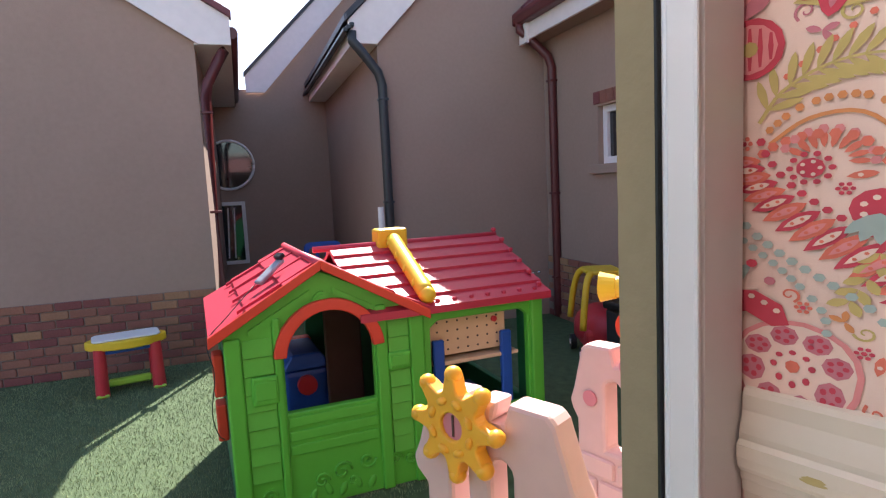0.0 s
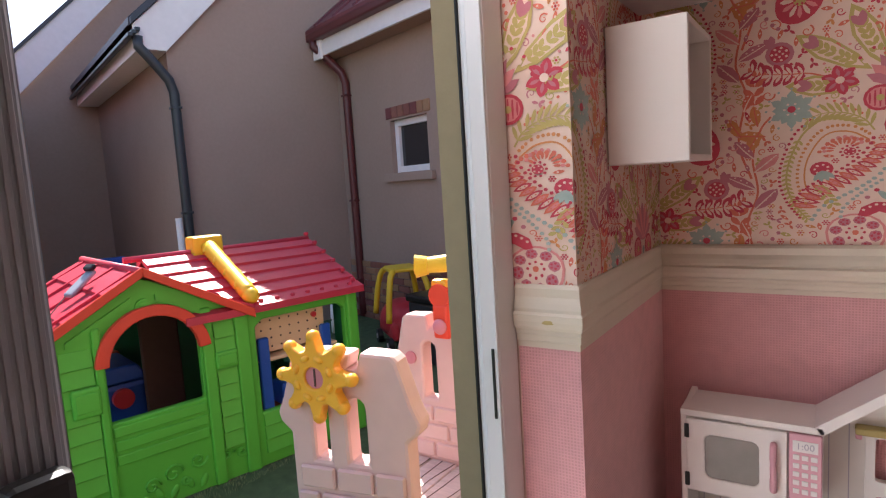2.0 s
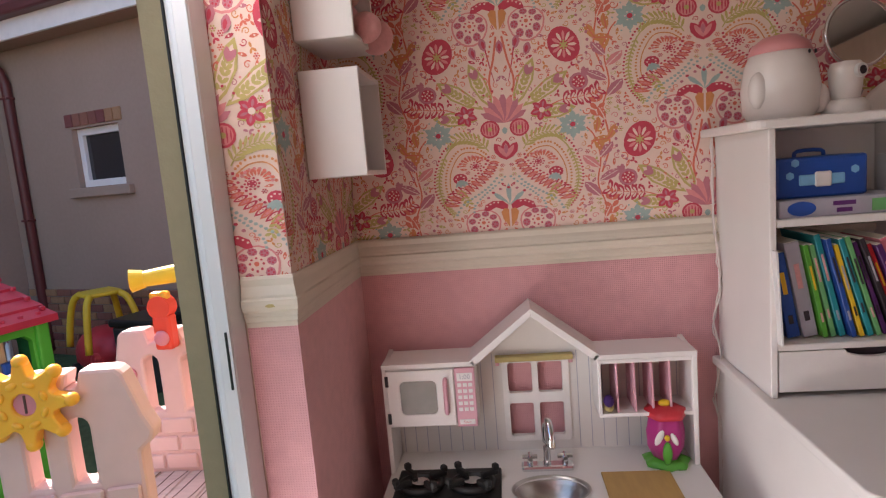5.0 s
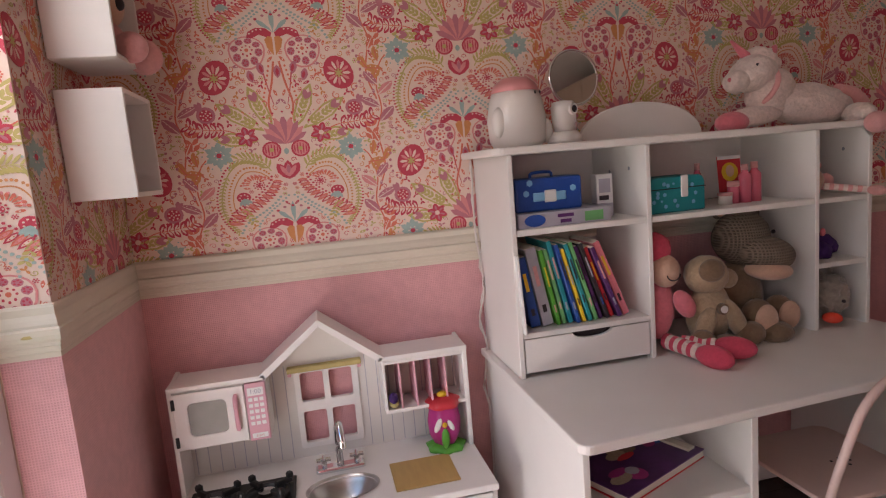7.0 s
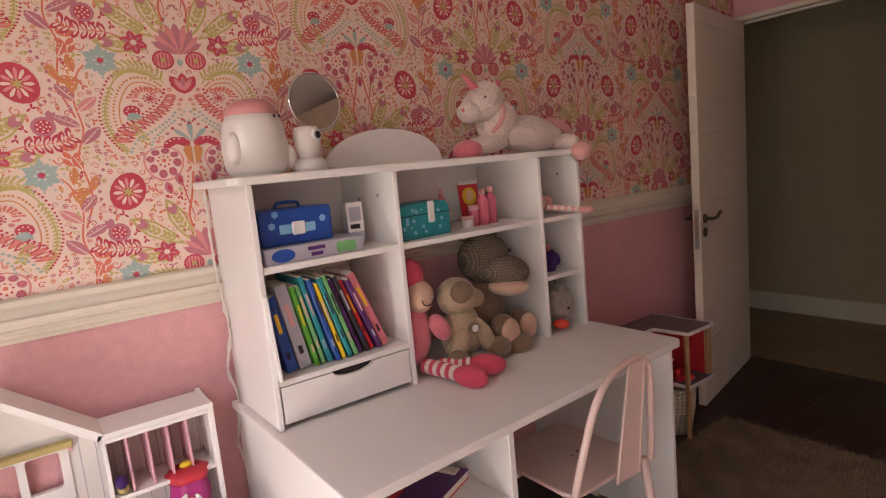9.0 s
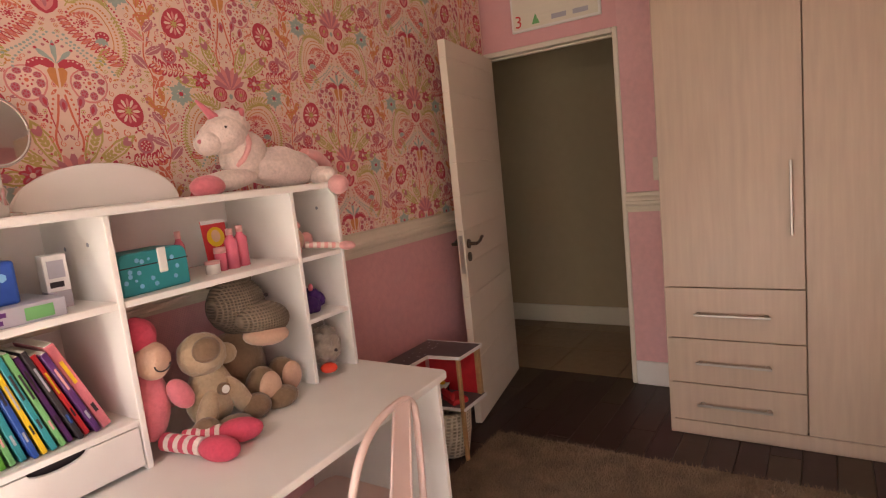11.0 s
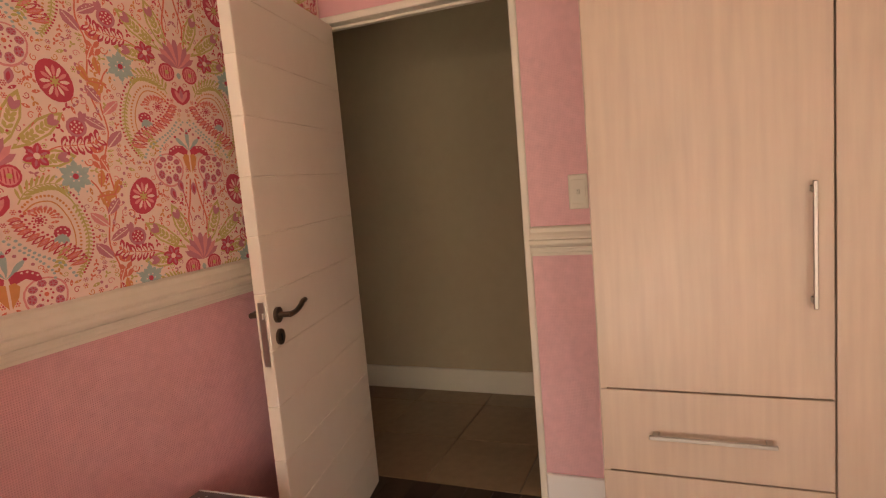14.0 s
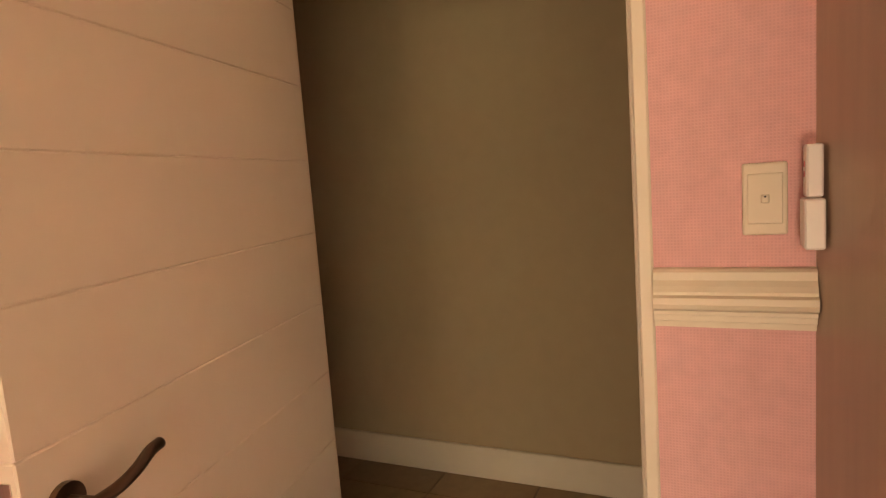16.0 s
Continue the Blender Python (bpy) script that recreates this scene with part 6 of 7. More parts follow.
# plate rack
part("rack_box", slab([(0.722, 0.606), (KX1 - T_, 0.606), (KX1 - T_, KT - 0.004), (0.722, KT - 0.004)], KF + 0.004, KB - 0.014, "y", 0.001, holes=[[(0.731, 0.617), (KX1 - T_ - 0.002, 0.617), (KX1 - T_ - 0.002, KT - 0.016), (0.731, KT - 0.016)]]), M["white"], tk)
for k in range(4):
    x = 0.775 + k * 0.050
    part("rack_divider", slab([(KF + 0.012, 0.617), (KB - 0.016, 0.617), (KB - 0.016, KT - 0.018), (KF + 0.03, KT - 0.018)], x, x + 0.006, "x", 0.001), M["kit_pink"], tk, "pink rack divider")
# counter, sink, hob, tap
ct = slab([(KX0, -0.51), (KX1 + 0.004, -0.51), (KX1 + 0.004, KB), (KX0, KB)], KC - 0.02, KC, "z", 0.003, holes=[arc(0.563, -0.335, 0.10, 0.085, 0, 352, 45)])
part("counter", ct, M["white"], tk)
sk = bmesh.new()
for f0, f1, z0, z1 in ((1.05, 0.98, KC + 0.004, KC + 0.004), (0.98, 0.90, KC + 0.004, KC - 0.02), (0.90, 0.55, KC - 0.02, KC - 0.075), (0.55, 0.02, KC - 0.075, KC - 0.08)):
    a, b = arc(0.563, -0.335, 0.105 * f0, 0.09 * f0, 0, 360, 36), arc(0.563, -0.335, 0.105 * f1, 0.09 * f1, 0, 360, 36)
    for i in range(36):
        f = sk.faces.new([sk.verts.new((*p, z)) for p, z in ((a[i], z0), (a[i + 1], z0), (b[i + 1], z1), (b[i], z1))])
        f.smooth = True
bmesh.ops.remove_doubles(sk, verts=sk.verts[:], dist=0.0004)
part("sink", sk, M["steel"], tk, "grey round sink bowl")
tb_ = bx((0.485, -0.215, KC), (0.640, -0.165, KC + 0.018), 0.008, seg=2)
tap = part("tap", tb_, M["chrome"], tk, "chrome toy tap")
sp = tube(smooth_line([(0.563, -0.19, KC + 0.016), (0.563, -0.19, KC + 0.10), (0.565, -0.20, KC + 0.145), (0.57, -0.235, KC + 0.16), (0.574, -0.265, KC + 0.13), (0.575, -0.272, KC + 0.095)], 5), 0.011, 12)
part("spout", sp, M["chrome"], tap)
for x in (0.512, 0.615):
    kb = cyl((x, -0.19, KC + 0.016), (x, -0.19, KC + 0.035), 0.009, seg=12)
    for k in range(2):
        cyl((x - 0.022 * math.cos(k * pi / 2), -0.19 - 0.022 * math.sin(k * pi / 2), KC + 0.04), (x + 0.022 * math.cos(k * pi / 2), -0.19 + 0.022 * math.sin(k * pi / 2), KC + 0.04), 0.0065, seg=10, bm=kb)
    part("tap_knob", kb, M["chrome"], tap)
hob = part("hob", bx((0.118, -0.44, KC), (0.425, -0.185, KC + 0.008), 0.004), M["iron"], tk, "black hob with burner grids")
for cx in (0.195, 0.345):
    g = lathe([(0.062, 0.0), (0.066, 0.018), (0.05, 0.02), (0.05, 0.004)], 24, (cx, -0.315, KC + 0.008))
    for k in range(4):
        a = k * pi / 2 + 0.6
        bx((-0.008, 0.03, KC + 0.024), (0.008, 0.085, KC + 0.042), 0.003, g, m=Matrix.Translation((cx, -0.315, 0)) @ Matrix.Rotation(a, 4, "Z"))
        bx((-0.010, 0.070, KC + 0.036), (0.010, 0.088, KC + 0.056), 0.004, g, m=Matrix.Translation((cx, -0.315, 0)) @ Matrix.Rotation(a, 4, "Z"))
    part("burner_grid", g, M["iron"], hob)
    part("burner", cyl((cx, -0.315, KC + 0.008), (cx, -0.315, KC + 0.028), 0.026, seg=18), M["chrome"], hob, "silvery burner")
part("cutting_board", bx((0.712, -0.44, KC), (0.905, -0.235, KC + 0.006), 0.002), M["kit_cut"], tk, "tan cutting board panel")
for a, b in ((KX0 + T_ + 0.002, 0.54), (0.545, KX1 - T_ - 0.002)):
    dd = part("cabinet_door", bx((a, -0.512, 0.04), (b, -0.5, KC - 0.025), 0.003), M["white"], tk)
    part("knob", blob(((a + b) / 2, -0.525, 0.36), (0.012, 0.012, 0.012), sub=2), M["kit_pink"], dd, "pink knob")
part("base_floor", bx((KX0 + T_, -0.49, 0.0), (KX1 - T_, KB, 0.03), 0.002), M["white"], tk)
# lidded cup on the counter, and a small orange toy in the rack
cup = thing("toy_cup", "magenta flower-shaped cup with red lid and green base", "cup", pose(0.885, -0.135, KC) @ Matrix.Scale(1.15, 4))
part("base", lathe([(0.001, 0), (0.052, 0), (0.055, 0.008), (0.036, 0.018), (0.001, 0.02)], 28, wob=lambda a: 1 + 0.1 * math.cos(7 * a)), M["leaf_green"], cup, "green leafy base")
part("body", lathe([(0.030, 0.016), (0.043, 0.045), (0.045, 0.085), (0.038, 0.125), (0.035, 0.13)], 28, wob=lambda a: 1 + 0.05 * math.cos(6 * a)), M["magenta"], cup, "magenta petal body")
part("lid", lathe([(0.001, 0.152), (0.03, 0.15), (0.048, 0.142), (0.050, 0.128), (0.035, 0.124)], 28, wob=lambda a: 1 + 0.06 * math.cos(6 * a)), M["pl_red"], cup, "red lid")
part("lid_knob", blob((0, 0, 0.156), (0.016, 0.012, 0.009), sub=2), M["pl_yellow"], cup, "yellow knob")
fg = bmesh.new()
blob((-0.008, -0.046, 0.045), (0.012, 0.006, 0.03), bm=fg, sub=2)
blob((-0.008, -0.047, 0.085), (0.007, 0.006, 0.008), bm=fg, sub=2, mi=1)
blob((-0.026, -0.044, 0.085), (0.009, 0.002, 0.022), (0, 25, 0), fg, sub=2, mi=2)
blob((0.010, -0.044, 0.08), (0.007, 0.002, 0.018), (0, -25, 0), fg, sub=2, mi=2)
part("relief_figure", fg, [M["leaf_green"], M["pl_yellow"], M["pl_white"]], cup, "green and yellow moulded relief")
rt_ = bmesh.new()
blob((0.752, -0.17, 0.632), (0.016, 0.03, 0.014), bm=rt_, sub=2)
blob((0.750, -0.19, 0.655), (0.015, 0.02, 0.018), bm=rt_, sub=2, mi=1)
tagged(part("small_toy", rt_, [M["kit_gold"], M["plush_purple"]]), "small purple and ochre toy in the plate rack", "toy").matrix_basis = Matrix.Translation((-0.024, 0.035, 0))

# ---- desk and hutch ----
DZ = 0.730
DX0, DX1, DFL, DFR = 1.058, 2.355, -0.800, -0.735
dk_ = thing("desk", "white wooden desk with open shelf on pink seat side", "desk")
part("desktop", slab(arc(DX0 + 0.03, DFL + 0.03, 0.03, 0.03, 180, 270, 5) + arc(DX1 - 0.03, DFR + 0.03, 0.03, 0.03, 270, 360, 5) + [(DX1, -0.02), (DX0, -0.02)], DZ - 0.024, DZ, "z", 0.004, seg=2), M["white"], dk_)
part("side_panel", bx((DX0 + 0.012, -0.775, 0.0), (DX0 + 0.03, -0.02, DZ - 0.025), 0.002), M["white"], dk_)
part("side_panel", bx((DX1 - 0.03, -0.70, 0.0), (DX1 - 0.012, -0.02, DZ - 0.025), 0.002), M["white"], dk_)
part("divider", bx((1.535, -0.745, 0.0), (1.555, -0.02, DZ - 0.025), 0.002), M["white"], dk_)
part("shelf", bx((DX0 + 0.03, -0.74, 0.49), (1.535, -0.03, 0.508), 0.002), M["white"], dk_)
part("shelf_back", bx((DX0 + 0.03, -0.032, 0.05), (1.535, -0.022, DZ - 0.03), 0), M["white"], dk_)
part("low_shelf", bx((DX0 + 0.03, -0.74, 0.08), (1.535, -0.03, 0.098), 0.002), M["white"], dk_)
HX0, HX1, HF, HT = 1.080, 2.317, -0.364, 1.378
hu = thing("desk_hutch", "white shelf unit with compartments standing on the desk", "shelf unit")
TH = 0.016
XD1, XD2 = 1.505, 2.098
part("side_panel", bx((HX0, HF, DZ), (HX0 + TH, -0.022, HT), 0.002), M["white"], hu)
part("side_panel", slab([(HF, DZ), (-0.022, DZ), (-0.022, HT), (HF + 0.03, HT), (HF, HT - 0.03)], HX1 - TH, HX1, "x", 0.002), M["white"], hu)
part("divider", bx((XD1, HF, DZ), (XD1 + TH, -0.022, HT), 0.002), M["white"], hu)
part("divider", bx((XD2, HF, DZ), (XD2 + TH, -0.022, HT), 0.002), M["white"], hu)
part("top_board", slab(arc(HX0 - 0.01, HF + 0.035, 0.03, 0.045, 180, 270, 5) + [(HX1 + 0.012, HF - 0.01), (HX1 + 0.012, -0.02), (HX0 - 0.04, -0.02)], HT, HT + 0.022, "z", 0.004), M["white"], hu)
part("shelf", bx((HX0 + TH, HF + 0.002, 1.148), (XD1, -0.022, 1.166), 0.002), M["white"], hu)
part("shelf", bx((XD1 + TH, HF + 0.002, 1.146), (XD2, -0.022, 1.164), 0.002), M["white"], hu)
part("shelf", bx((XD2 + TH, HF + 0.002, 1.145), (HX1 - TH, -0.022, 1.161), 0.002), M["white"], hu)
part("shelf", bx((XD2 + TH, HF + 0.002, 0.935), (HX1 - TH, -0.022, 0.951), 0.002), M["white"], hu)
part("book_shelf", bx((HX0 + TH, HF + 0.002, 0.848), (XD1, -0.022, 0.864), 0.002), M["white"], hu)
part("back_panel", bx((HX0 + TH, -0.03, DZ), (XD1, -0.024, HT), 0), M["white"], hu)
part("back_panel", bx((XD1 + TH, -0.03, 1.166), (XD2, -0.024, HT), 0), M["white"], hu)
part("back_panel", bx((XD2 + TH, -0.03, DZ), (HX1 - TH, -0.024, HT), 0), M["white"], hu)
dr = part("drawer", slab([(HX0 + TH + 0.004, 0.744), (XD1 - 0.004, 0.744), (XD1 - 0.004, 0.845)] + [(1.385, 0.845)] + arc(1.315, 0.845, 0.065, 0.02, 0, -180, 8) + [(1.245, 0.845), (HX0 + TH + 0.004, 0.845)], HF + 0.003, HF + 0.018, "y", 0.001), M["white"], hu, "white drawer with a scooped grip")
# black plate in place of the shade inside the drawer
part("drawer_gap_shade", bx((1.245, HF + 0.025, 0.815), (1.39, HF + 0.03, 0.846), 0), M["ink"], dr, "black plate standing in for the shade behind the grip")
part("headboard", slab(arc(1.625, 1.400, 0.225, 0.118, 0, 180, 24), -0.155, -0.137, "y", 0.003), M["white"], hu, "curved white crest board")
for s_ in (XD1 - 0.0006, HX1 - TH - 0.0006):
    for y, z in ((-0.27, 1.31), (-0.15, 1.30), (-0.09, 1.265)):
        part("screw_cap", cyl((s_, y, z), (s_ + 0.0012, y, z), 0.006, seg=10), M["frame_grey"], hu, "small grey screw cap")

# ---- on the hutch ----
mbx = thing("money_box", "white ceramic money box with a pink cap", "money box", pose(1.165, -0.23, HT + 0.022, 0, 0, 15) @ Matrix.Scale(1.13, 4))
bd = lathe([(0.001, 0), (0.062, 0), (0.074, 0.02), (0.078, 0.07), (0.070, 0.12), (0.055, 0.155), (0.001, 0.172)], 28)
blob((-0.066, -0.02, 0.065), (0.022, 0.02, 0.04), bm=bd)
blob((0.066, -0.035, 0.04), (0.02, 0.02, 0.032), bm=bd)
part("body", bd, M["ceramic"], mbx, "white rounded body")
part("cap", lathe([(0.0635, 0.142), (0.055, 0.163), (0.035, 0.178), (0.001, 0.184)], 28), M["ceramic_pink"], mbx, "pink cap")
ey = bmesh.new()
for x in (0.018, 0.034):
    blob((x, -0.066 + x * 0.1, 0.135), (0.003, 0.003, 0.005), bm=ey, sub=1)
part("eyes", ey, M["ink"], mbx, "two black dots")
vc = thing("baby_camera", "white baby monitor camera on a round base", "monitor camera", pose(1.305, -0.255, HT + 0.022, 0, 0, 10) @ Matrix.Scale(1.12, 4))
part("base", lathe([(0.001, 0), (0.045, 0), (0.046, 0.018), (0.034, 0.032), (0.001, 0.034)], 24), M["ceramic"], vc)
hb_ = lathe([(0.026, 0.03), (0.031, 0.06), (0.033, 0.095), (0.028, 0.11), (0.001, 0.114)], 24)
part("head", hb_, M["ceramic"], vc)
part("lens_ring", cyl((0.006, -0.030, 0.088), (0.008, -0.038, 0.088), 0.015, seg=18), M["pl_white"], vc)
part("lens", cyl((0.008, -0.038, 0.088), (0.0083, -0.0395, 0.088), 0.009, seg=16), M["ink"], vc, "black lens")
vm = thing("vanity_mirror", "round tilting vanity mirror on a thin metal stand", "mirror", pose(1.39, -0.155, HT + 0.022, 0, 0, 20))
part("foot", lathe([(0.001, 0), (0.04, 0), (0.04, 0.006), (0.01, 0.012), (0.001, 0.012)], 20), M["chrome"], vm)
part("stem", lathe([(0.006, 0.01), (0.010, 0.03), (0.005, 0.045), (0.012, 0.06), (0.005, 0.075), (0.005, 0.13)], 14), M["chrome"], vm)
mtilt = pose(0.0, 0.0, 0.205, 86, 0, -14)
part("mirror_glass", slab(arc(0, 0, 0.082, 0.082, 0, 351, 39), 0.0, 0.005, "z"), M["mirror"], vm, "round mirror glass").matrix_basis = mtilt
part("ring", tube([(0.085 * math.cos(a), 0.085 * math.sin(a), 0.002) for a in [2 * pi * k / 40 for k in range(41)]], 0.005, 8), M["chrome"], vm, "metal ring").matrix_basis = mtilt
def in_parts(name, label, bm, mats, names_):
    """A soft toy whose sewn pieces, in the order in which they were made, are parts of their own."""
    root = thing(name, label, "soft toy")
    bm.verts.ensure_lookup_table()
    bm.verts.index_update()
    seen = set()
    for nm in names_.split():
        v0 = next((v for v in bm.verts if v.index not in seen), None)
        if v0 is None:
            break
        stack, island = [v0], {v0.index: v0}
        while stack:
            for e in stack.pop().link_edges:
                for w in e.verts:
                    if w.index not in island:
                        island[w.index] = w
                        stack.append(w)
        seen |= set(island)
        piece = bmesh.new()
        twin = {i: piece.verts.new(v.co) for i, v in island.items()}
        slot = 0
        for f in {f for v in island.values() for f in v.link_faces}:
            g = piece.faces.new([twin[v.index] for v in f.verts])
            g.smooth, slot = f.smooth, f.material_index
        part(nm, piece, mats[slot], root)
    bm.free()
    return root


# lying unicorn
un = bmesh.new()
ux, uy, uz = 2.115, -0.235, HT + 0.014
blob((ux + 0.07, uy, uz + 0.075), (0.17, 0.075, 0.068), (0, 8, 0), un, 0, 4, 0.12)
blob((ux - 0.07, uy, uz + 0.12), (0.085, 0.06, 0.075), (0, -35, 0), un, 0, 4, 0.12)
blob((ux - 0.145, uy - 0.01, uz + 0.185), (0.080, 0.058, 0.058), (0, -14, 0), un, 0, 4, 0.08)
blob((ux - 0.205, uy - 0.015, uz + 0.162), (0.045, 0.042, 0.038), (0, -18, 0), un, 0, 3, 0.05)
blob((ux - 0.10, uy + 0.0, uz + 0.225), (0.06, 0.045, 0.04), (0, 20, 0), un, 0, 3, 0.3)
blob((ux - 0.17, uy - 0.04, uz + 0.045), (0.12, 0.035, 0.032), (0, -4, 8), un, 0, 3, 0.1)
blob((ux - 0.255, uy - 0.05, uz + 0.032), (0.055, 0.042, 0.034), (0, 0, 0), un, 1, 3)
blob((ux + 0.185, uy - 0.09, uz + 0.03), (0.035, 0.06, 0.034), (0, 0, 0), un, 0, 3, 0.1)
blob((ux + 0.175, uy - 0.165, uz - 0.004), (0.036, 0.036, 0.034), (0, 0, 0), un, 2, 3)
tube(smooth_line([(ux + 0.19, uy, uz + 0.11), (ux + 0.25, uy, uz + 0.09), (ux + 0.31, uy + 0.0, uz + 0.045)], 5), [0.028, 0.028, 0.03, 0.032, 0.034, 0.034, 0.034, 0.033, 0.032, 0.026, 0.012], 10, un, 3)
cyl((ux - 0.155, uy, uz + 0.235), (ux - 0.215, uy, uz + 0.29), 0.017, 0.004, 12, un, 1)
blob((ux - 0.085, uy - 0.03, uz + 0.245), (0.014, 0.008, 0.026), (0, 30, 0), un, 1, 2)
blob((ux - 0.165, uy - 0.055, uz + 0.20), (0.010, 0.007, 0.011), (0, 0, 0), un, 4, 2)
blob((ux - 0.245, uy - 0.03, uz + 0.165), (0.007, 0.005, 0.007), (0, 0, 0), un, 1, 2)
tube([(ux - 0.10 + 0.052 * math.cos(a) * 0.55, uy + 0.062 * math.sin(a), uz + 0.135 + 0.055 * math.cos(a)) for a in [2 * pi * k / 20 for k in range(21)]], 0.009, 6, un, 2)
in_parts("plush_unicorn", "white plush unicorn with pink hooves lying on the shelf unit", un, [M["plush_white"], M["plush_pink"], M["plush_rose"], M["plush_rose"], M["ink"]], "body chest head muzzle mane foreleg hoof hind_leg hoof tail horn ear eye nostril collar")

# ---- in the compartments ----
S1 = 1.166
gm = thing("game_box", "flat grey board game box with printed labels", "game box", pose(1.255, -0.255, S1))
part("box", bx((-0.145, -0.09, 0.0), (0.145, 0.11, 0.042), 0.002), M["box_grey"], gm)
part("blue_badge", slab(arc(-0.095, 0.021, 0.032, 0.017, 0, 348, 29), -0.0915, -0.0903, "y"), M["box_blue"], gm, "blue oval badge")
for k, w_ in enumerate((0.05, 0.034)):
    part("print_bar", bx((-0.01 - w_ / 2 + 0.01, -0.0912, 0.024 - 0.016 * k), (-0.01 + w_ / 2 + 0.01, -0.0902, 0.034 - 0.016 * k), 0), M["purple_print"], gm)
part("green_label", bx((0.06, -0.0912, 0.006), (0.118, -0.0902, 0.034), 0), M["box_green"], gm, "green label")
tn = thing("blue_tin_box", "dark blue toy case with a light blue latch", "tin box", pose(1.225, -0.245, S1 + 0.042))
part("case", bx((-0.105, -0.06, 0.0), (0.105, 0.07, 0.098), 0.008, seg=2), M["box_blue"], tn)
part("band", bx((-0.052, -0.064, 0.03), (0.052, -0.058, 0.056), 0.003), M["box_sky"], tn, "light blue strap")
part("clasp", bx((-0.017, -0.068, 0.026), (0.02, -0.06, 0.062), 0.003), M["pl_white"], tn, "pale clasp")
part("handle", tube(smooth_line([(-0.035, 0, 0.096), (-0.028, 0, 0.112), (0.028, 0, 0.112), (0.035, 0, 0.096)], 3), 0.005, 8), M["box_blue"], tn)
for x, z in ((-0.072, 0.055), (0.075, 0.062), (-0.06, 0.085)):
    part("snowflake", cyl((x, -0.061, z), (x, -0.0595, z), 0.010, seg=6), M["box_sky"], tn)
cb = thing("small_carton", "small white carton with a dark printed label", "carton", pose(1.437, -0.225, S1 + 0.0, 0, 0, -8))
part("carton", bx((-0.026, -0.02, 0.042), (0.026, 0.03, 0.132), 0.002), M["pl_white"], cb)
part("label", bx((-0.018, -0.0212, 0.075), (0.018, -0.0202, 0.118), 0), M["box_grey"], cb)
part("barcode", bx((-0.018, -0.0212, 0.052), (0.012, -0.0202, 0.066), 0), M["ink"], cb)
part("base_block", bx((-0.026, -0.02, 0.0), (0.026, 0.03, 0.042), 0.002), M["box_grey"], cb)
tt = thing("teal_case", "teal patterned vanity case with a white strap", "case", pose(1.640, -0.265, 1.164, 0, 0, 4))
part("case", slab([(-0.10, 0.0), (0.10, 0.0)] + arc(0.075, 0.085, 0.025, 0.025, 0, 90, 4) + arc(-0.075, 0.085, 0.025, 0.025, 90, 180, 4), -0.05, 0.06, "y", 0.004), M["teal"], tt)
part("strap", bx((0.008, -0.055, 0.045), (0.034, -0.049, 0.113), 0.004), M["pl_white"], tt, "white strap")
part("seam", bx((-0.10, -0.0512, 0.072), (0.10, -0.0502, 0.075), 0), M["ink"], tt)
random.seed(4)
for k in range(18):
    x, z = random.uniform(-0.09, 0.09), random.uniform(0.012, 0.095)
    if not 0.0 < x < 0.04:
        part("flower_dot", cyl((x, -0.052, z), (x, -0.0503, z), random.choice((0.004, 0.0065)), seg=6), M["box_sky"], tt)
def bottle(x, y, r, h, mat, label, neck=True):
    b = thing("bottle", label, "bottle", pose(x - 0.01, y + 0.042, 1.164), "bath bottles on the shelf")
    part("body", lathe([(0.001, 0), (r, 0), (r, h * 0.7), (r * 0.5, h * 0.8), (r * 0.5, h * 0.84)] if neck else [(0.001, 0), (r, 0), (r, h * 0.75), (r * 0.9, h * 0.78)], 16), mat, b)
    part("cap", lathe([(r * 0.55, h * 0.84), (r * 0.55, h), (0.001, h)] if neck else [(r * 1.05, h * 0.76), (r * 1.05, h), (0.001, h)], 16), M["plush_rose"], b)
bottle(1.79, -0.26, 0.016, 0.14, M["pinkgel"], "slim clear pink bottle on the shelf")
bottle(1.862, -0.30, 0.022, 0.038, M["ceramic"], "small white cream jar with pink lid", False)
bottle(1.905, -0.285, 0.018, 0.072, M["pinkgel"], "short pink bottle with a pale cap", False)
bottle(1.945, -0.29, 0.020, 0.125, M["pinkgel"], "pink bath bottle with a pale cap")
bottle(1.99, -0.28, 0.021, 0.130, M["pinkgel"], "pink bath bottle with a pale cap")
cd = thing("printed_card", "red printed card with a yellow haired doll picture", "card", pose(1.945, -0.175, 1.164, -6, 0, 0))
part("card", bx((-0.045, 0, 0.0), (0.045, 0.004, 0.155), 0.001), M["red_print"], cd)
part("hair_shape", slab(arc(0, 0.100, 0.032, 0.032, 0, 340, 17), -0.0012, -0.0002, "y"), M["pl_yellow"], cd)
part("face_shape", slab(arc(0, 0.103, 0.016, 0.02, 0, 340, 17), -0.0024, -0.0014, "y"), M["flesh_doll"], cd)
part("white_edge", bx((-0.045, -0.0012, 0.143), (0.045, -0.0002, 0.155), 0), M["pl_white"], cd)
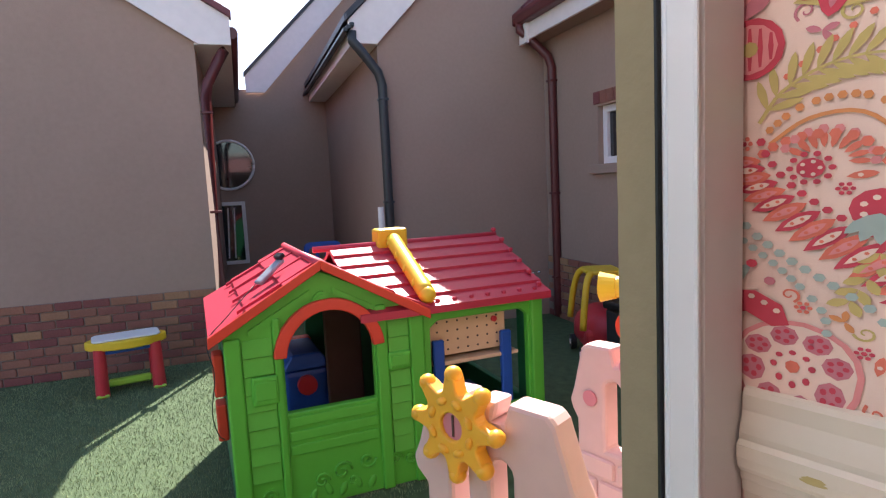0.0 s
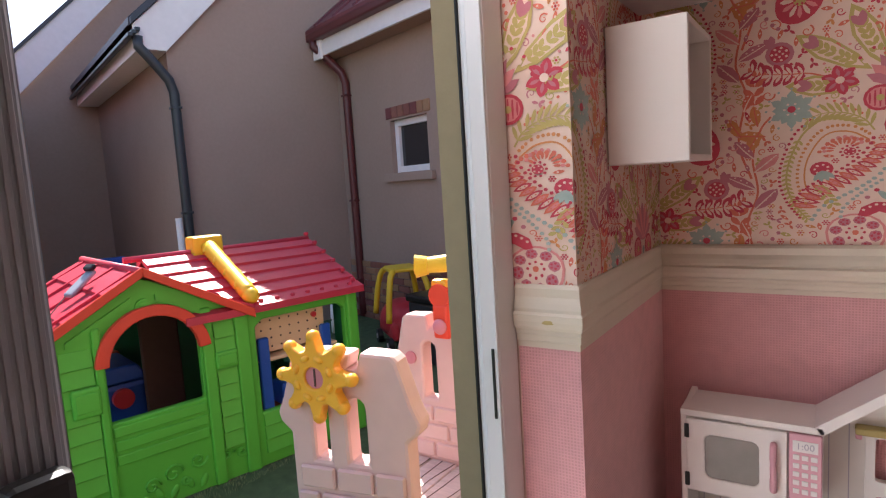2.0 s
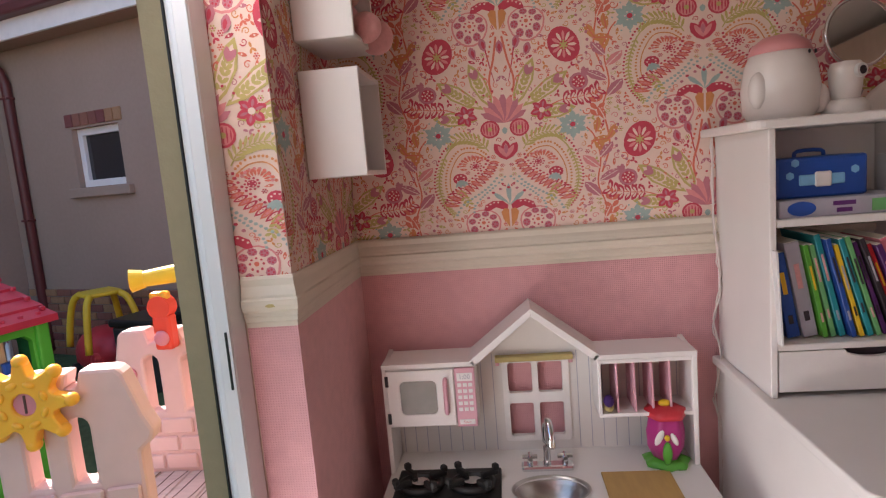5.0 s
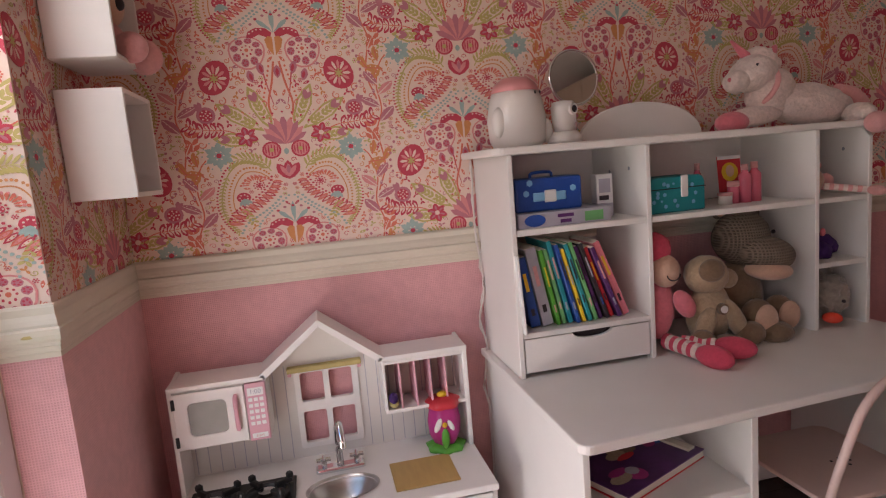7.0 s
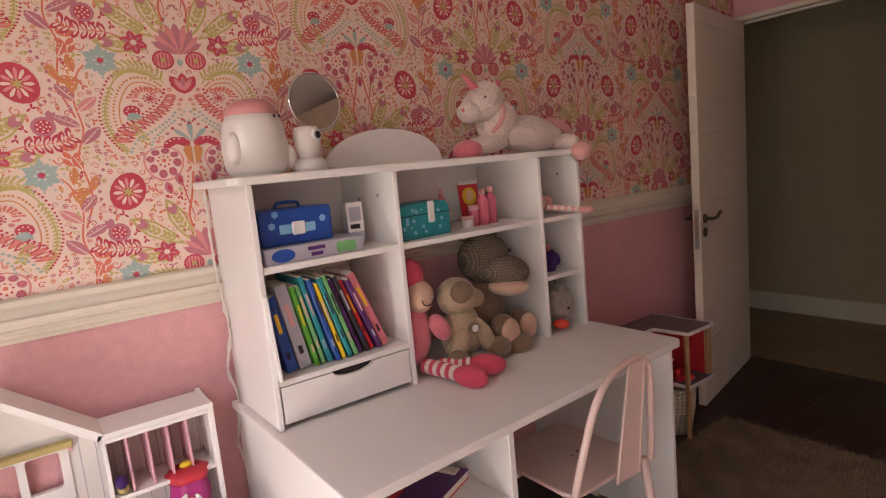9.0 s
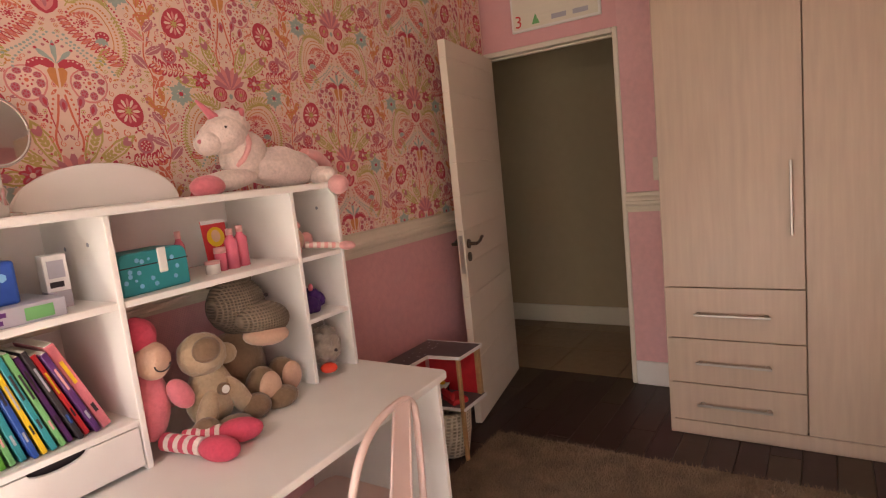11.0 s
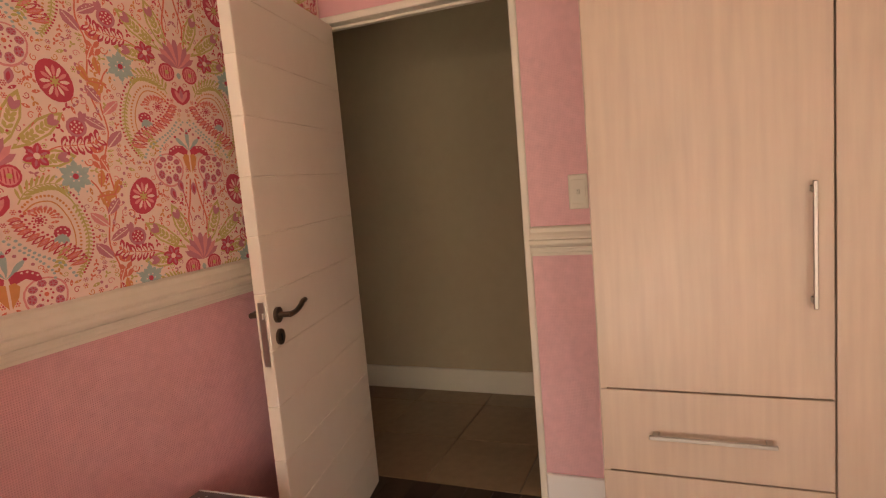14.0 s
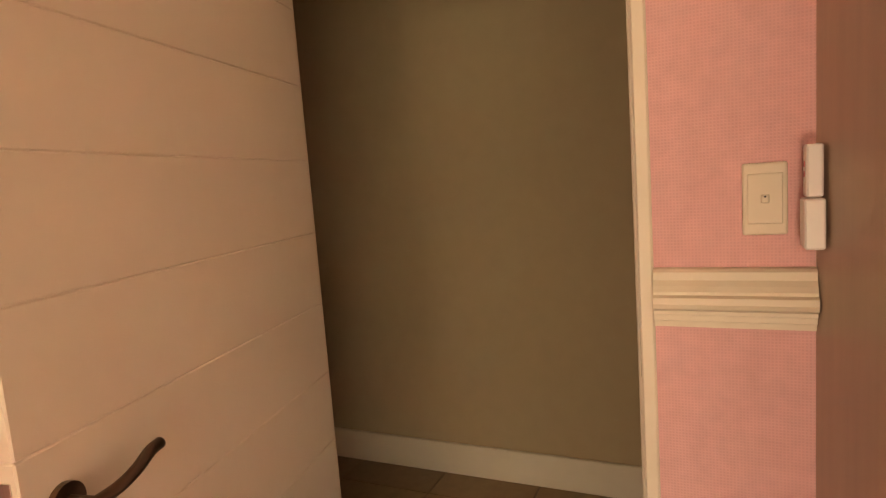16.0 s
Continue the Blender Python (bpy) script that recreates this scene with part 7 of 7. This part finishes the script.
# books leaning in the lower compartment
random.seed(8)
bcol = [("box_blue", 0.030, 0.215, "blue picture book"), ("box_grey", 0.034, 0.24, "lilac picture book"), ("leaf_green", 0.012, 0.235, "bright green picture book"), ("box_green", 0.012, 0.235, "green picture book"), ("teal", 0.014, 0.26, "teal picture book"), ("box_blue", 0.012, 0.25, "dark blue picture book"), ("pl_yellow", 0.011, 0.235, "yellow picture book"), ("teal", 0.013, 0.25, "teal picture book"), ("box_green", 0.012, 0.255, "green picture book"), ("purple_print", 0.012, 0.24, "dark purple picture book"), ("ink", 0.012, 0.25, "black picture book"), ("red_print", 0.012, 0.235, "dark red picture book"), ("purple_print", 0.014, 0.235, "purple picture book"), ("plush_pink", 0.022, 0.25, "thick pink picture book")]
bxp = 1.139
for i, (mt, th, ht, lab) in enumerate(bcol):
    lean = -(10 + 0.9 * i)
    dep = 0.16 + 0.02 * random.random()
    bk_ = thing("book", lab + " leaning in the shelf", "book", pose(bxp, -0.340 + 0.02 * random.random(), 0.866, 0, lean, 0), "leaning picture books")
    part("cover", bx((0, 0, 0), (th, dep, ht), 0.0015), M[mt], bk_)
    part("page_block", bx((0.002, 0.003, ht - 0.001), (th - 0.002, dep, ht + 0.0015), 0), M["paper"], bk_)
    for k in range(2):
        z = ht * (0.15 + 0.36 * k + 0.1 * random.random())
        part("spine_bar", bx((th * 0.32, -0.0008, z), (th * 0.68, 0.0004, z + ht * (0.26 if k == 1 else 0.10)), 0), M[random.choice(["box_grey", "pl_yellow", "box_blue", "plush_rose", "ink", "ink"])], bk_)
    bxp += th + 0.0075
cv = thing("upright_book", "slim picture book with a pale cover standing at the shelf edge", "book", pose(1.096, HF - 0.02, 0.866, 0, -3, 0))
part("cover", bx((0.0, -0.0, -0.0), (0.006, 0.17, 0.23), 0.001), M["pl_white"], cv)
part("cover_picture", bx((0.006, 0.01, 0.01), (0.0068, 0.16, 0.12), 0), M["plush_pink"], cv)
# toys on the desk top
def toy(name, label, mats, build, size=1.0, foot=(0, 0, 0), names_=""):
    bm = bmesh.new()
    build(bm)
    if size != 1.0:
        bmesh.ops.transform(bm, matrix=Matrix.Translation(foot) @ Matrix.Scale(size, 4) @ Matrix.Translation(-Vector(foot)), verts=bm.verts[:])
    bmesh.ops.translate(bm, verts=bm.verts[:], vec=(-0.008, 0.042, 0))
    if names_:
        return in_parts(name, label, bm, [M[k] for k in mats], names_)
    return tagged(part(name, bm, [M[k] for k in mats]), label, "soft toy")
def dog(b):
    x, y, z = 1.745, -0.36, DZ
    blob((x, y, z + 0.12), (0.085, 0.075, 0.12), (8, 0, 0), b, 0, 4, 0.08)
    blob((x - 0.015, y - 0.01, z + 0.275), (0.082, 0.075, 0.075), (0, 0, 0), b, 0, 4, 0.05)
    blob((x - 0.03, y - 0.065, z + 0.30), (0.05, 0.035, 0.045), (0, 0, 0), b, 1, 3)
    blob((x + 0.075, y - 0.01, z + 0.25), (0.045, 0.03, 0.038), (0, 20, 0), b, 0, 3)
    blob((x - 0.06, y - 0.06, z + 0.085), (0.035, 0.035, 0.085), (0, 22, 0), b, 0, 3)
    blob((x + 0.07, y - 0.06, z + 0.10), (0.035, 0.035, 0.095), (0, -28, 0), b, 0, 3)
    blob((x - 0.09, y - 0.09, z + 0.045), (0.045, 0.05, 0.045), (0, 0, 0), b, 1, 3)
    blob((x + 0.12, y - 0.08, z + 0.045), (0.055, 0.05, 0.045), (0, 0, 0), b, 1, 3)
    blob((x + 0.0, y - 0.11, z + 0.03), (0.065, 0.06, 0.032), (0, 0, 0), b, 1, 3)
    cyl((x, y - 0.073, z + 0.155), (x, y - 0.09, z + 0.155), 0.021, None, 16, b, 1)
    cyl((x, y - 0.09, z + 0.155), (x, y - 0.095, z + 0.155), 0.014, None, 16, b, 2)
toy("plush_dog", "beige plush dog with brown nose sitting on the desk", ["plush_tan", "plush_brown", "pl_white"], dog, 0.83, (1.745, -0.36, DZ), "body head muzzle ear arm arm paw foot foot button_ring button")
def hippo(b):
    x, y, z = 1.925, -0.245, DZ - 0.012
    blob((x, y, z + 0.12), (0.10, 0.09, 0.125), (8, 0, 0), b, 2, 4, 0.06)
    blob((x + 0.02, y - 0.02, z + 0.325), (0.095, 0.085, 0.092), (0, 0, 0), b, 0, 4, 0.03)
    blob((x + 0.055, y - 0.095, z + 0.275), (0.092, 0.075, 0.058), (0, 10, 0), b, 0, 4)
    blob((x + 0.045, y - 0.115, z + 0.225), (0.075, 0.065, 0.032), (0, 6, 0), b, 1, 4)
    blob((x - 0.045, y + 0.01, z + 0.415), (0.022, 0.014, 0.025), (0, -20, 0), b, 0, 2)
    blob((x - 0.047, y - 0.005, z + 0.413), (0.012, 0.008, 0.015), (0, -20, 0), b, 1, 2)
    blob((x + 0.09, y + 0.0, z + 0.40), (0.02, 0.014, 0.022), (0, 20, 0), b, 0, 2)
    for dx in (0.005, 0.085):
        blob((x + dx, y - 0.092, z + 0.345), (0.007, 0.006, 0.007), (0, 0, 0), b, 3, 2)
    blob((x - 0.01, y - 0.13, z + 0.075), (0.052, 0.05, 0.065), (0, 0, 0), b, 2, 3)
    blob((x - 0.012, y - 0.172, z + 0.075), (0.042, 0.016, 0.055), (0, 0, 0), b, 1, 3)
    blob((x + 0.105, y - 0.09, z + 0.07), (0.05, 0.05, 0.06), (0, 0, 0), b, 2, 3)
    blob((x + 0.11, y - 0.132, z + 0.07), (0.04, 0.016, 0.048), (0, 0, 0), b, 1, 3)
    blob((x + 0.02, y - 0.17, z + 0.035), (0.06, 0.05, 0.035), (0, 0, 0), b, 4, 3)
toy("plush_hippo", "grey knitted plush hippo with peach mouth sitting on the desk", ["plush_grey", "plush_skin", "plush_brown", "ink", "plush_brown"], hippo, names_="body head snout jaw ear inner_ear ear eye eye foot sole foot sole arm")
def doll(b):
    x, y, z = 1.585, -0.33, DZ
    blob((x, y, z + 0.13), (0.05, 0.05, 0.10), (0, 5, 0), b, 0, 3, 0.05)
    blob((x + 0.01, y - 0.03, z + 0.255), (0.046, 0.045, 0.052), (0, 0, 0), b, 1, 3)
    blob((x + 0.0, y + 0.0, z + 0.32), (0.045, 0.045, 0.055), (0, -10, 0), b, 2, 3, 0.1)
    blob((x + 0.055, y - 0.06, z + 0.15), (0.03, 0.028, 0.05), (0, -30, 0), b, 0, 3)
    tube([(x + 0.01 + 0.022 * math.cos(a), y - 0.076, z + 0.25 + 0.018 * math.sin(a)) for a in [pi + pi * k / 8 for k in range(9)]], 0.002, 5, b, 4)
    for p0, p1 in (((x + 0.0, y - 0.04, z + 0.035), (x + 0.03, y - 0.165, z + 0.03)), ((x + 0.03, y - 0.08, z + 0.035), (x + 0.095, y - 0.15, z + 0.035))):
        p0, p1 = Vector(p0), Vector(p1)
        for k in range(8):
            a, c = p0.lerp(p1, k / 8), p0.lerp(p1, (k + 1) / 8)
            cyl(a, c, 0.024, None, 12, b, 3 if k % 2 else 2)
        e = p1 + (p1 - p0).normalized() * 0.05
        yaw = math.degrees(math.atan2(p1.y - p0.y, p1.x - p0.x))
        blob(e, (0.062, 0.036, 0.033), (0, 0, yaw), b, 2, 3)
toy("rag_doll_toy", "pink rag doll toy with striped legs sitting on the desk", ["plush_pink", "plush_skin", "plush_red", "plush_white", "ink"], doll)
def small_doll(b):
    x, y, z = 2.155, -0.33, 1.161
    blob((x, y, z + 0.055), (0.045, 0.04, 0.045), (0, 0, 0), b, 0, 3)
    blob((x - 0.02, y - 0.03, z + 0.022), (0.026, 0.022, 0.022), (0, 0, 0), b, 1, 3)
    blob((x - 0.01, y - 0.036, z + 0.045), (0.013, 0.012, 0.012), (0, 0, 0), b, 1, 2)
    for s in (-1, 1):
        blob((x + 0.026 * s, y, z + 0.105), (0.022, 0.012, 0.014), (0, 25 * s, 0), b, 1, 2)
    p0, p1 = Vector((x + 0.03, y - 0.03, z + 0.035)), Vector((x + 0.12, y - 0.10, z + 0.018))
    for k in range(9):
        cyl(p0.lerp(p1, k / 9), p0.lerp(p1, (k + 1) / 9), 0.011, None, 10, b, 1 if k % 2 else 2)
    blob(p1 + Vector((0.02, -0.02, -0.004)), (0.03, 0.02, 0.016), (0, 8, -35), b, 1, 3)
    blob((x + 0.075, y + 0.01, z + 0.045), (0.03, 0.02, 0.03), (0, 0, 0), b, 1, 2)
toy("small_rag_doll", "small pale rag doll toy with pink striped legs on a shelf", ["plush_skin", "plush_rose", "plush_white"], small_doll)
def purple(b):
    x, y, z = 2.20, -0.30, 0.951
    for k in range(14):
        a = k * 2.4
        blob((x + 0.05 * math.cos(a) * (0.4 + 0.05 * k), y + 0.03 * math.sin(a), z + 0.035 + 0.018 * math.sin(k * 1.7)), (0.034, 0.028, 0.030), (0, 0, k * 40), b, 0, 2, 0.25)
    for dx in (-0.03, 0.02):
        blob((x + dx, y - 0.02, z + 0.085), (0.010, 0.008, 0.016), (0, 0, 0), b, 1, 2)
toy("purple_bow", "crumpled dark purple cloth bow lying on a shelf", ["plush_purple", "plush_pink"], purple, names_="loop " * 14 + "tip tip")
def duck(b):
    x, y, z = 2.20, -0.30, DZ
    blob((x + 0.01, y + 0.03, z + 0.10), (0.085, 0.08, 0.10), (0, 0, 0), b, 0, 4, 0.3)
    blob((x + 0.01, y - 0.055, z + 0.10), (0.066, 0.056, 0.066), (0, 0, 0), b, 0, 4, 0.28)
    blob((x - 0.025, y - 0.105, z + 0.035), (0.024, 0.030, 0.018), (0, 0, 30), b, 1, 3)
    blob((x + 0.015, y - 0.108, z + 0.085), (0.008, 0.006, 0.008), (0, 0, 0), b, 2, 2)
    blob((x + 0.03, y + 0.03, z + 0.17), (0.02, 0.02, 0.03), (0, 0, 0), b, 0, 2, 0.3)
toy("plush_bird", "grey fluffy plush bird with orange beak on the desk", ["plush_ash", "pl_orange", "ink"], duck, names_="body head beak eye tuft")
# big book on the desk's shelf
bb_ = thing("large_book", "large purple picture book lying on the desk shelf", "book", pose(1.31, -0.52, 0.508, 0, 0, 24))
part("cover", bx((-0.17, -0.14, 0.0), (0.17, 0.14, 0.004), 0.001), M["red_print"], bb_)
part("page_block", bx((-0.165, -0.138, 0.004), (0.168, 0.138, 0.022), 0), M["paper"], bb_)
part("top_cover", bx((-0.17, -0.14, 0.022), (0.17, 0.14, 0.026), 0.001), M["purple_print"], bb_)
random.seed(12)
for k in range(16):
    cx, cy = random.uniform(-0.12, 0.12), random.uniform(-0.09, 0.09)
    part("cover_shape", slab(arc(cx, cy, random.uniform(0.012, 0.04), random.uniform(0.01, 0.03), 0, 330, 11), 0.0262 + 0.0003 * k, 0.0264 + 0.0003 * k, "z"), M[random.choice(["plush_tan", "box_blue", "magenta", "box_grey", "red_print", "plush_brown"])], bb_)
part("title_plate", bx((0.125, -0.12, 0.0265), (0.155, -0.03, 0.0335), 0), M["paper"], bb_)
# cable behind the desk
cbm = smooth_line([(1.07, -0.03, 1.40), (1.062, -0.05, 1.15), (1.075, -0.06, 0.95), (1.055, -0.05, 0.85), (1.07, -0.06, 0.74), (1.055, -0.05, 0.6), (1.075, -0.06, 0.45), (1.06, -0.04, 0.2)], 5)
cb2 = tube(cbm, 0.003, 6)
tube([(p.x + 0.006 * math.sin(p.z * 60), p.y + 0.004, p.z) for p in cbm], 0.0026, 6, cb2)
tagged(part("power_cable", cb2, M["cable"]), "white twisted power cable hanging beside the desk", "cable")

# ---- chair ----
chr_ = thing("metal_chair", "pale pink metal chair with bent tube back at the desk", "chair", pose(1.885, -0.62, 0.0, 0, 0, 0))
st = slab(rrect(-0.17, -0.17, 0.17, 0.19, 0.05, 5), 0.435, 0.448, "z", 0.004)
for k in range(5):
    a = 2 * pi * k / 5
    cyl((0.03 + 0.028 * math.cos(a), -0.02 + 0.02 * math.sin(a), 0.4475), (0.03 + 0.028 * math.cos(a), -0.02 + 0.02 * math.sin(a), 0.4488), 0.0045, None, 8, st, 1)
part("seat", st, [M["chair_pink"], M["ink"]], chr_, "pressed metal seat with small holes")
for x in (-0.16, 0.16):
    for y in (-0.16, 0.17):
        part("leg", tube([(x * 1.2, y * 1.25, 0.0), (x, y, 0.44)], 0.013, 8), M["chair_pink"], chr_)
part("back_tube", tube(smooth_line([(-0.165, -0.165, 0.44), (-0.165, -0.205, 0.58), (-0.115, -0.215, 0.71), (-0.02, -0.2, 0.765), (0.10, -0.185, 0.775), (0.155, -0.185, 0.755), (0.165, -0.19, 0.69), (0.168, -0.18, 0.44)], 6), 0.011, 10), M["chair_pink"], chr_, "bent pale pink back tube")
sp_ = slab([(-0.015, 0.435), (0.085, 0.435), (0.135, 0.772), (0.065, 0.772)], -0.197, -0.192, "y", 0.001)
for a, b in ((-0.015, 0.065), (0.085, 0.135)):
    tube([(a, -0.195, 0.437), (b, -0.195, 0.77)], 0.005, 6, sp_)
part("back_slat", sp_, M["chair_pink"], chr_, "pressed metal back slat")

# ---- doll's house ----
dh = thing("dolls_house", "open wooden doll's house with grey roof beside the desk", "doll's house", pose(-0.025, 0.0, 0.0))
DB = -0.06
BAY = [(2.72, -0.20), (2.985, -0.205), (3.005, -0.375), (3.215, -0.375)]


def bay_edge(nm, z, label):
    """White edging strips along the stepped front, one for each straight run."""
    for (xa, ya), (xb, yb) in zip(BAY, BAY[1:]):
        d = Vector((xb - xa, yb - ya)).normalized() * 0.003
        part(nm, slab([(xa + d.y, ya - d.x), (xb + d.y, yb - d.x), (xb - d.y, yb + d.x), (xa - d.y, ya + d.x)], z - 0.0075, z + 0.0075, "z"), M["pl_white"], dh, label)


part("main_roof", slab(BAY + [(3.20, DB), (2.72, DB)], 0.515, 0.527, "z", 0.001), M["roof_grey"], dh, "grey spotted flat roof")
bay_edge("roof_edge", 0.521, "white roof edge")
part("roof_edge", slab([(3.214, -0.371), (3.220, -0.371), (3.204, -0.06), (3.199, -0.06)], 0.5138, 0.5288, "z"), M["pl_white"], dh, "white roof edge")
part("side_roof", slab([(2.42, 0.44), (2.70, 0.575), (2.70, 0.587), (2.42, 0.452)], -0.40, DB, "y", 0.001), M["roof_grey"], dh, "grey spotted sloping roof")
part("roof_edge", slab([(2.42, 0.436), (2.70, 0.571), (2.70, 0.591), (2.42, 0.456)], -0.407, -0.401, "y"), M["pl_white"], dh, "white roof edge")
part("blue_wall", bx((2.705, -0.385, 0.28), (2.715, DB, 0.512), 0.001), M["teal"], dh, "blue inner wall")
part("floor", slab([(2.44, -0.20)] + BAY[1:] + [(3.20, DB), (2.44, DB)], 0.262, 0.274, "z", 0.001), M["roof_grey"], dh)
bay_edge("floor_edge", 0.268, "white floor edge")
part("back_wall", bx((2.44, DB, 0.0), (3.16, DB + 0.012, 0.512), 0.001), M["red_print"], dh, "red papered back wall")
part("end_wall", bx((3.190, -0.34, 0.275), (3.198, DB, 0.514), 0.001), M["red_print"], dh, "red papered end wall")
part("bay_wall", bx((2.985, -0.215, 0.275), (2.991, DB, 0.36), 0.001), M["red_print"], dh, "low red inner wall")
part("post", bx((2.996, -0.372, 0.0), (3.014, -0.354, 0.514), 0.002), M["wood"], dh, "pale wooden post")
part("post", bx((3.186, -0.365, 0.275), (3.210, -0.341, 0.514), 0.002), M["wood"], dh, "pale wooden post")
part("post", bx((3.180, DB - 0.02, 0.0), (3.198, DB, 0.262), 0.002), M["wood"], dh, "pale wooden post")
part("side_wall", bx((2.43, -0.39, 0.0), (2.44, DB, 0.44), 0.001), M["pl_white"], dh)
sofa = thing("doll_sofa", "small red doll sofa inside the doll's house", "doll furniture", pose(3.045, -0.28, 0.274, 0, 0, 60) @ Matrix.Scale(0.8, 4))
part("seat", bx((-0.07, -0.06, 0), (0.07, 0.05, 0.035), 0.008), M["red_print"], sofa)
part("backrest", bx((-0.07, 0.03, 0.035), (0.07, 0.055, 0.08), 0.008), M["red_print"], sofa)
dt = thing("doll_table", "small white doll table with tiny chairs", "doll furniture", pose(3.105, -0.17, 0.274, 0, 0, 15))
part("top", bx((-0.04, -0.03, 0.04), (0.04, 0.03, 0.046), 0.002), M["pl_white"], dt)
for x in (-0.03, 0.03):
    for y in (-0.022, 0.022):
        part("leg", cyl((x, y, 0), (x, y, 0.041), 0.003, seg=6), M["pl_black"], dt)
part("dish", blob((0.01, 0, 0.056), (0.016, 0.016, 0.01), sub=2), M["pl_yellow"], dt)
random.seed(21)
for k in range(26):
    x, y = random.uniform(2.74, 3.18), random.uniform(-0.19, -0.08)
    part("roof_dot", cyl((x, y, 0.5268), (x, y, 0.5276), 0.004, seg=6), M["box_grey"], dh)
bs = thing("wicker_basket", "white wicker basket standing under the doll's house", "basket", pose(3.060, -0.225, 0.0))
part("body", lathe([(0.001, 0.0), (0.085, 0.0), (0.105, 0.12), (0.112, 0.225), (0.102, 0.225), (0.095, 0.12), (0.08, 0.012), (0.001, 0.012)], 28, wob=lambda a: 1 + 0.015 * math.cos(28 * a)), M["wicker"], bs)
part("rim", tube([(0.109 * math.cos(a), 0.109 * math.sin(a), 0.226) for a in [2 * pi * k / 28 for k in range(29)]], 0.009, 8), M["wicker"], bs)

# ---- bed at the back of the room ----
bed = thing("bed", "low single bed with a pale pink duvet on the rug", "bed", pose(0, 0, 0.018))
part("bed_frame", bx((1.10, -3.08, 0.06), (3.02, -2.12, 0.22), 0.01), M["white"], bed)
part("mattress", bx((1.12, -3.06, 0.22), (3.00, -2.14, 0.34), 0.04, seg=3), M["pl_white"], bed)
dv = bx((1.6, -3.10, 0.26), (3.04, -2.08, 0.385), 0.05, seg=3)
part("duvet", dv, M["plush_white"], bed, "pale pink duvet", smooth=True)
part("pillow", blob((1.32, -2.6, 0.39), (0.17, 0.30, 0.06), sub=3), M["plush_white"], bed)
for x in (1.14, 2.98):
    for y in (-3.04, -2.16):
        part("leg", bx((x - 0.03, y - 0.03, 0.0), (x + 0.03, y + 0.03, 0.06), 0.004), M["white"], bed)


# ---- pieces: bricks, planks, tiles ----
def piece_mesh(name, a, b, bev, mat):
    ob = part(name, bx(a, b, bev), mat)
    me_ = ob.data
    bpy.data.objects.remove(ob)
    return me_


def lay(name, me_, parent, m):
    o = new(name, me_)
    o.parent = parent
    o.matrix_basis = m
    return o


brick_me = piece_mesh("brick", (0, -0.012, 0), (0.222, 0.012, 0.073), 0.005, M["brick"])
half_me = piece_mesh("brick", (0, -0.012, 0), (0.105, 0.012, 0.073), 0.005, M["brick"])
rng = np.random.default_rng(11)
for r in range(9):
    z = GZ + 0.004 + r * 0.0825
    x = -0.06 - (0.117 if r % 2 else 0)
    if r % 2:
        lay("brick", half_me, wall, pose(-0.165, 3.083, z))
    k = 0
    while x > -3.4:
        x -= 0.234
        lay("brick", brick_me, wall, pose(x, 3.083 + rng.uniform(-0.003, 0.003), z + rng.uniform(-0.002, 0.002), 0, 0, rng.uniform(-0.5, 0.5)))
        k += 1
fwall = [o for o in fw.children if o.name.startswith("wall")][0]
for r in range(9):
    z = GZ + 0.004 + r * 0.0825
    y = 3.18 - (0.117 if r % 2 else 0)
    for k in range(10):
        lay("brick", brick_me, fwall, pose(3.783, y - 0.234 * (k + 1), z, 0, 0, 90))
floor = thing("floor", "dark brown laminate plank floor of the bedroom", "", kind="structure")
plank_me = piece_mesh("plank", (0, 0, -0.012), (1.196, 0.122, 0.0), 0.0012, M["plank"])
for r in range(34):
    x = -0.25 - (r * 0.47) % 1.2
    y = BACK_Y + r * 0.1245
    while x < DOOR_X + 0.05:
        a, b = max(x, -0.25), min(x + 1.196, DOOR_X + 0.05)
        if b - a > 0.02:
            lay("plank", plank_me, floor, pose(a, y, 0.0) @ Matrix.Diagonal(((b - a) / 1.196, 1, 1, 1)))
        x += 1.2
hall_floor = thing("hall_floor", "tan brown tiled floor of the hall", "", kind="structure")
tile_me = piece_mesh("floor_tile", (0, 0, -0.008), (0.445, 0.445, 0.0), 0.0015, M["hall_tile"])
for i in range(3):
    for k in range(10):
        lay("floor_tile", tile_me, hall_floor, pose(DOOR_X + 0.055 + i * 0.45, -2.95 + k * 0.45, 0.0))
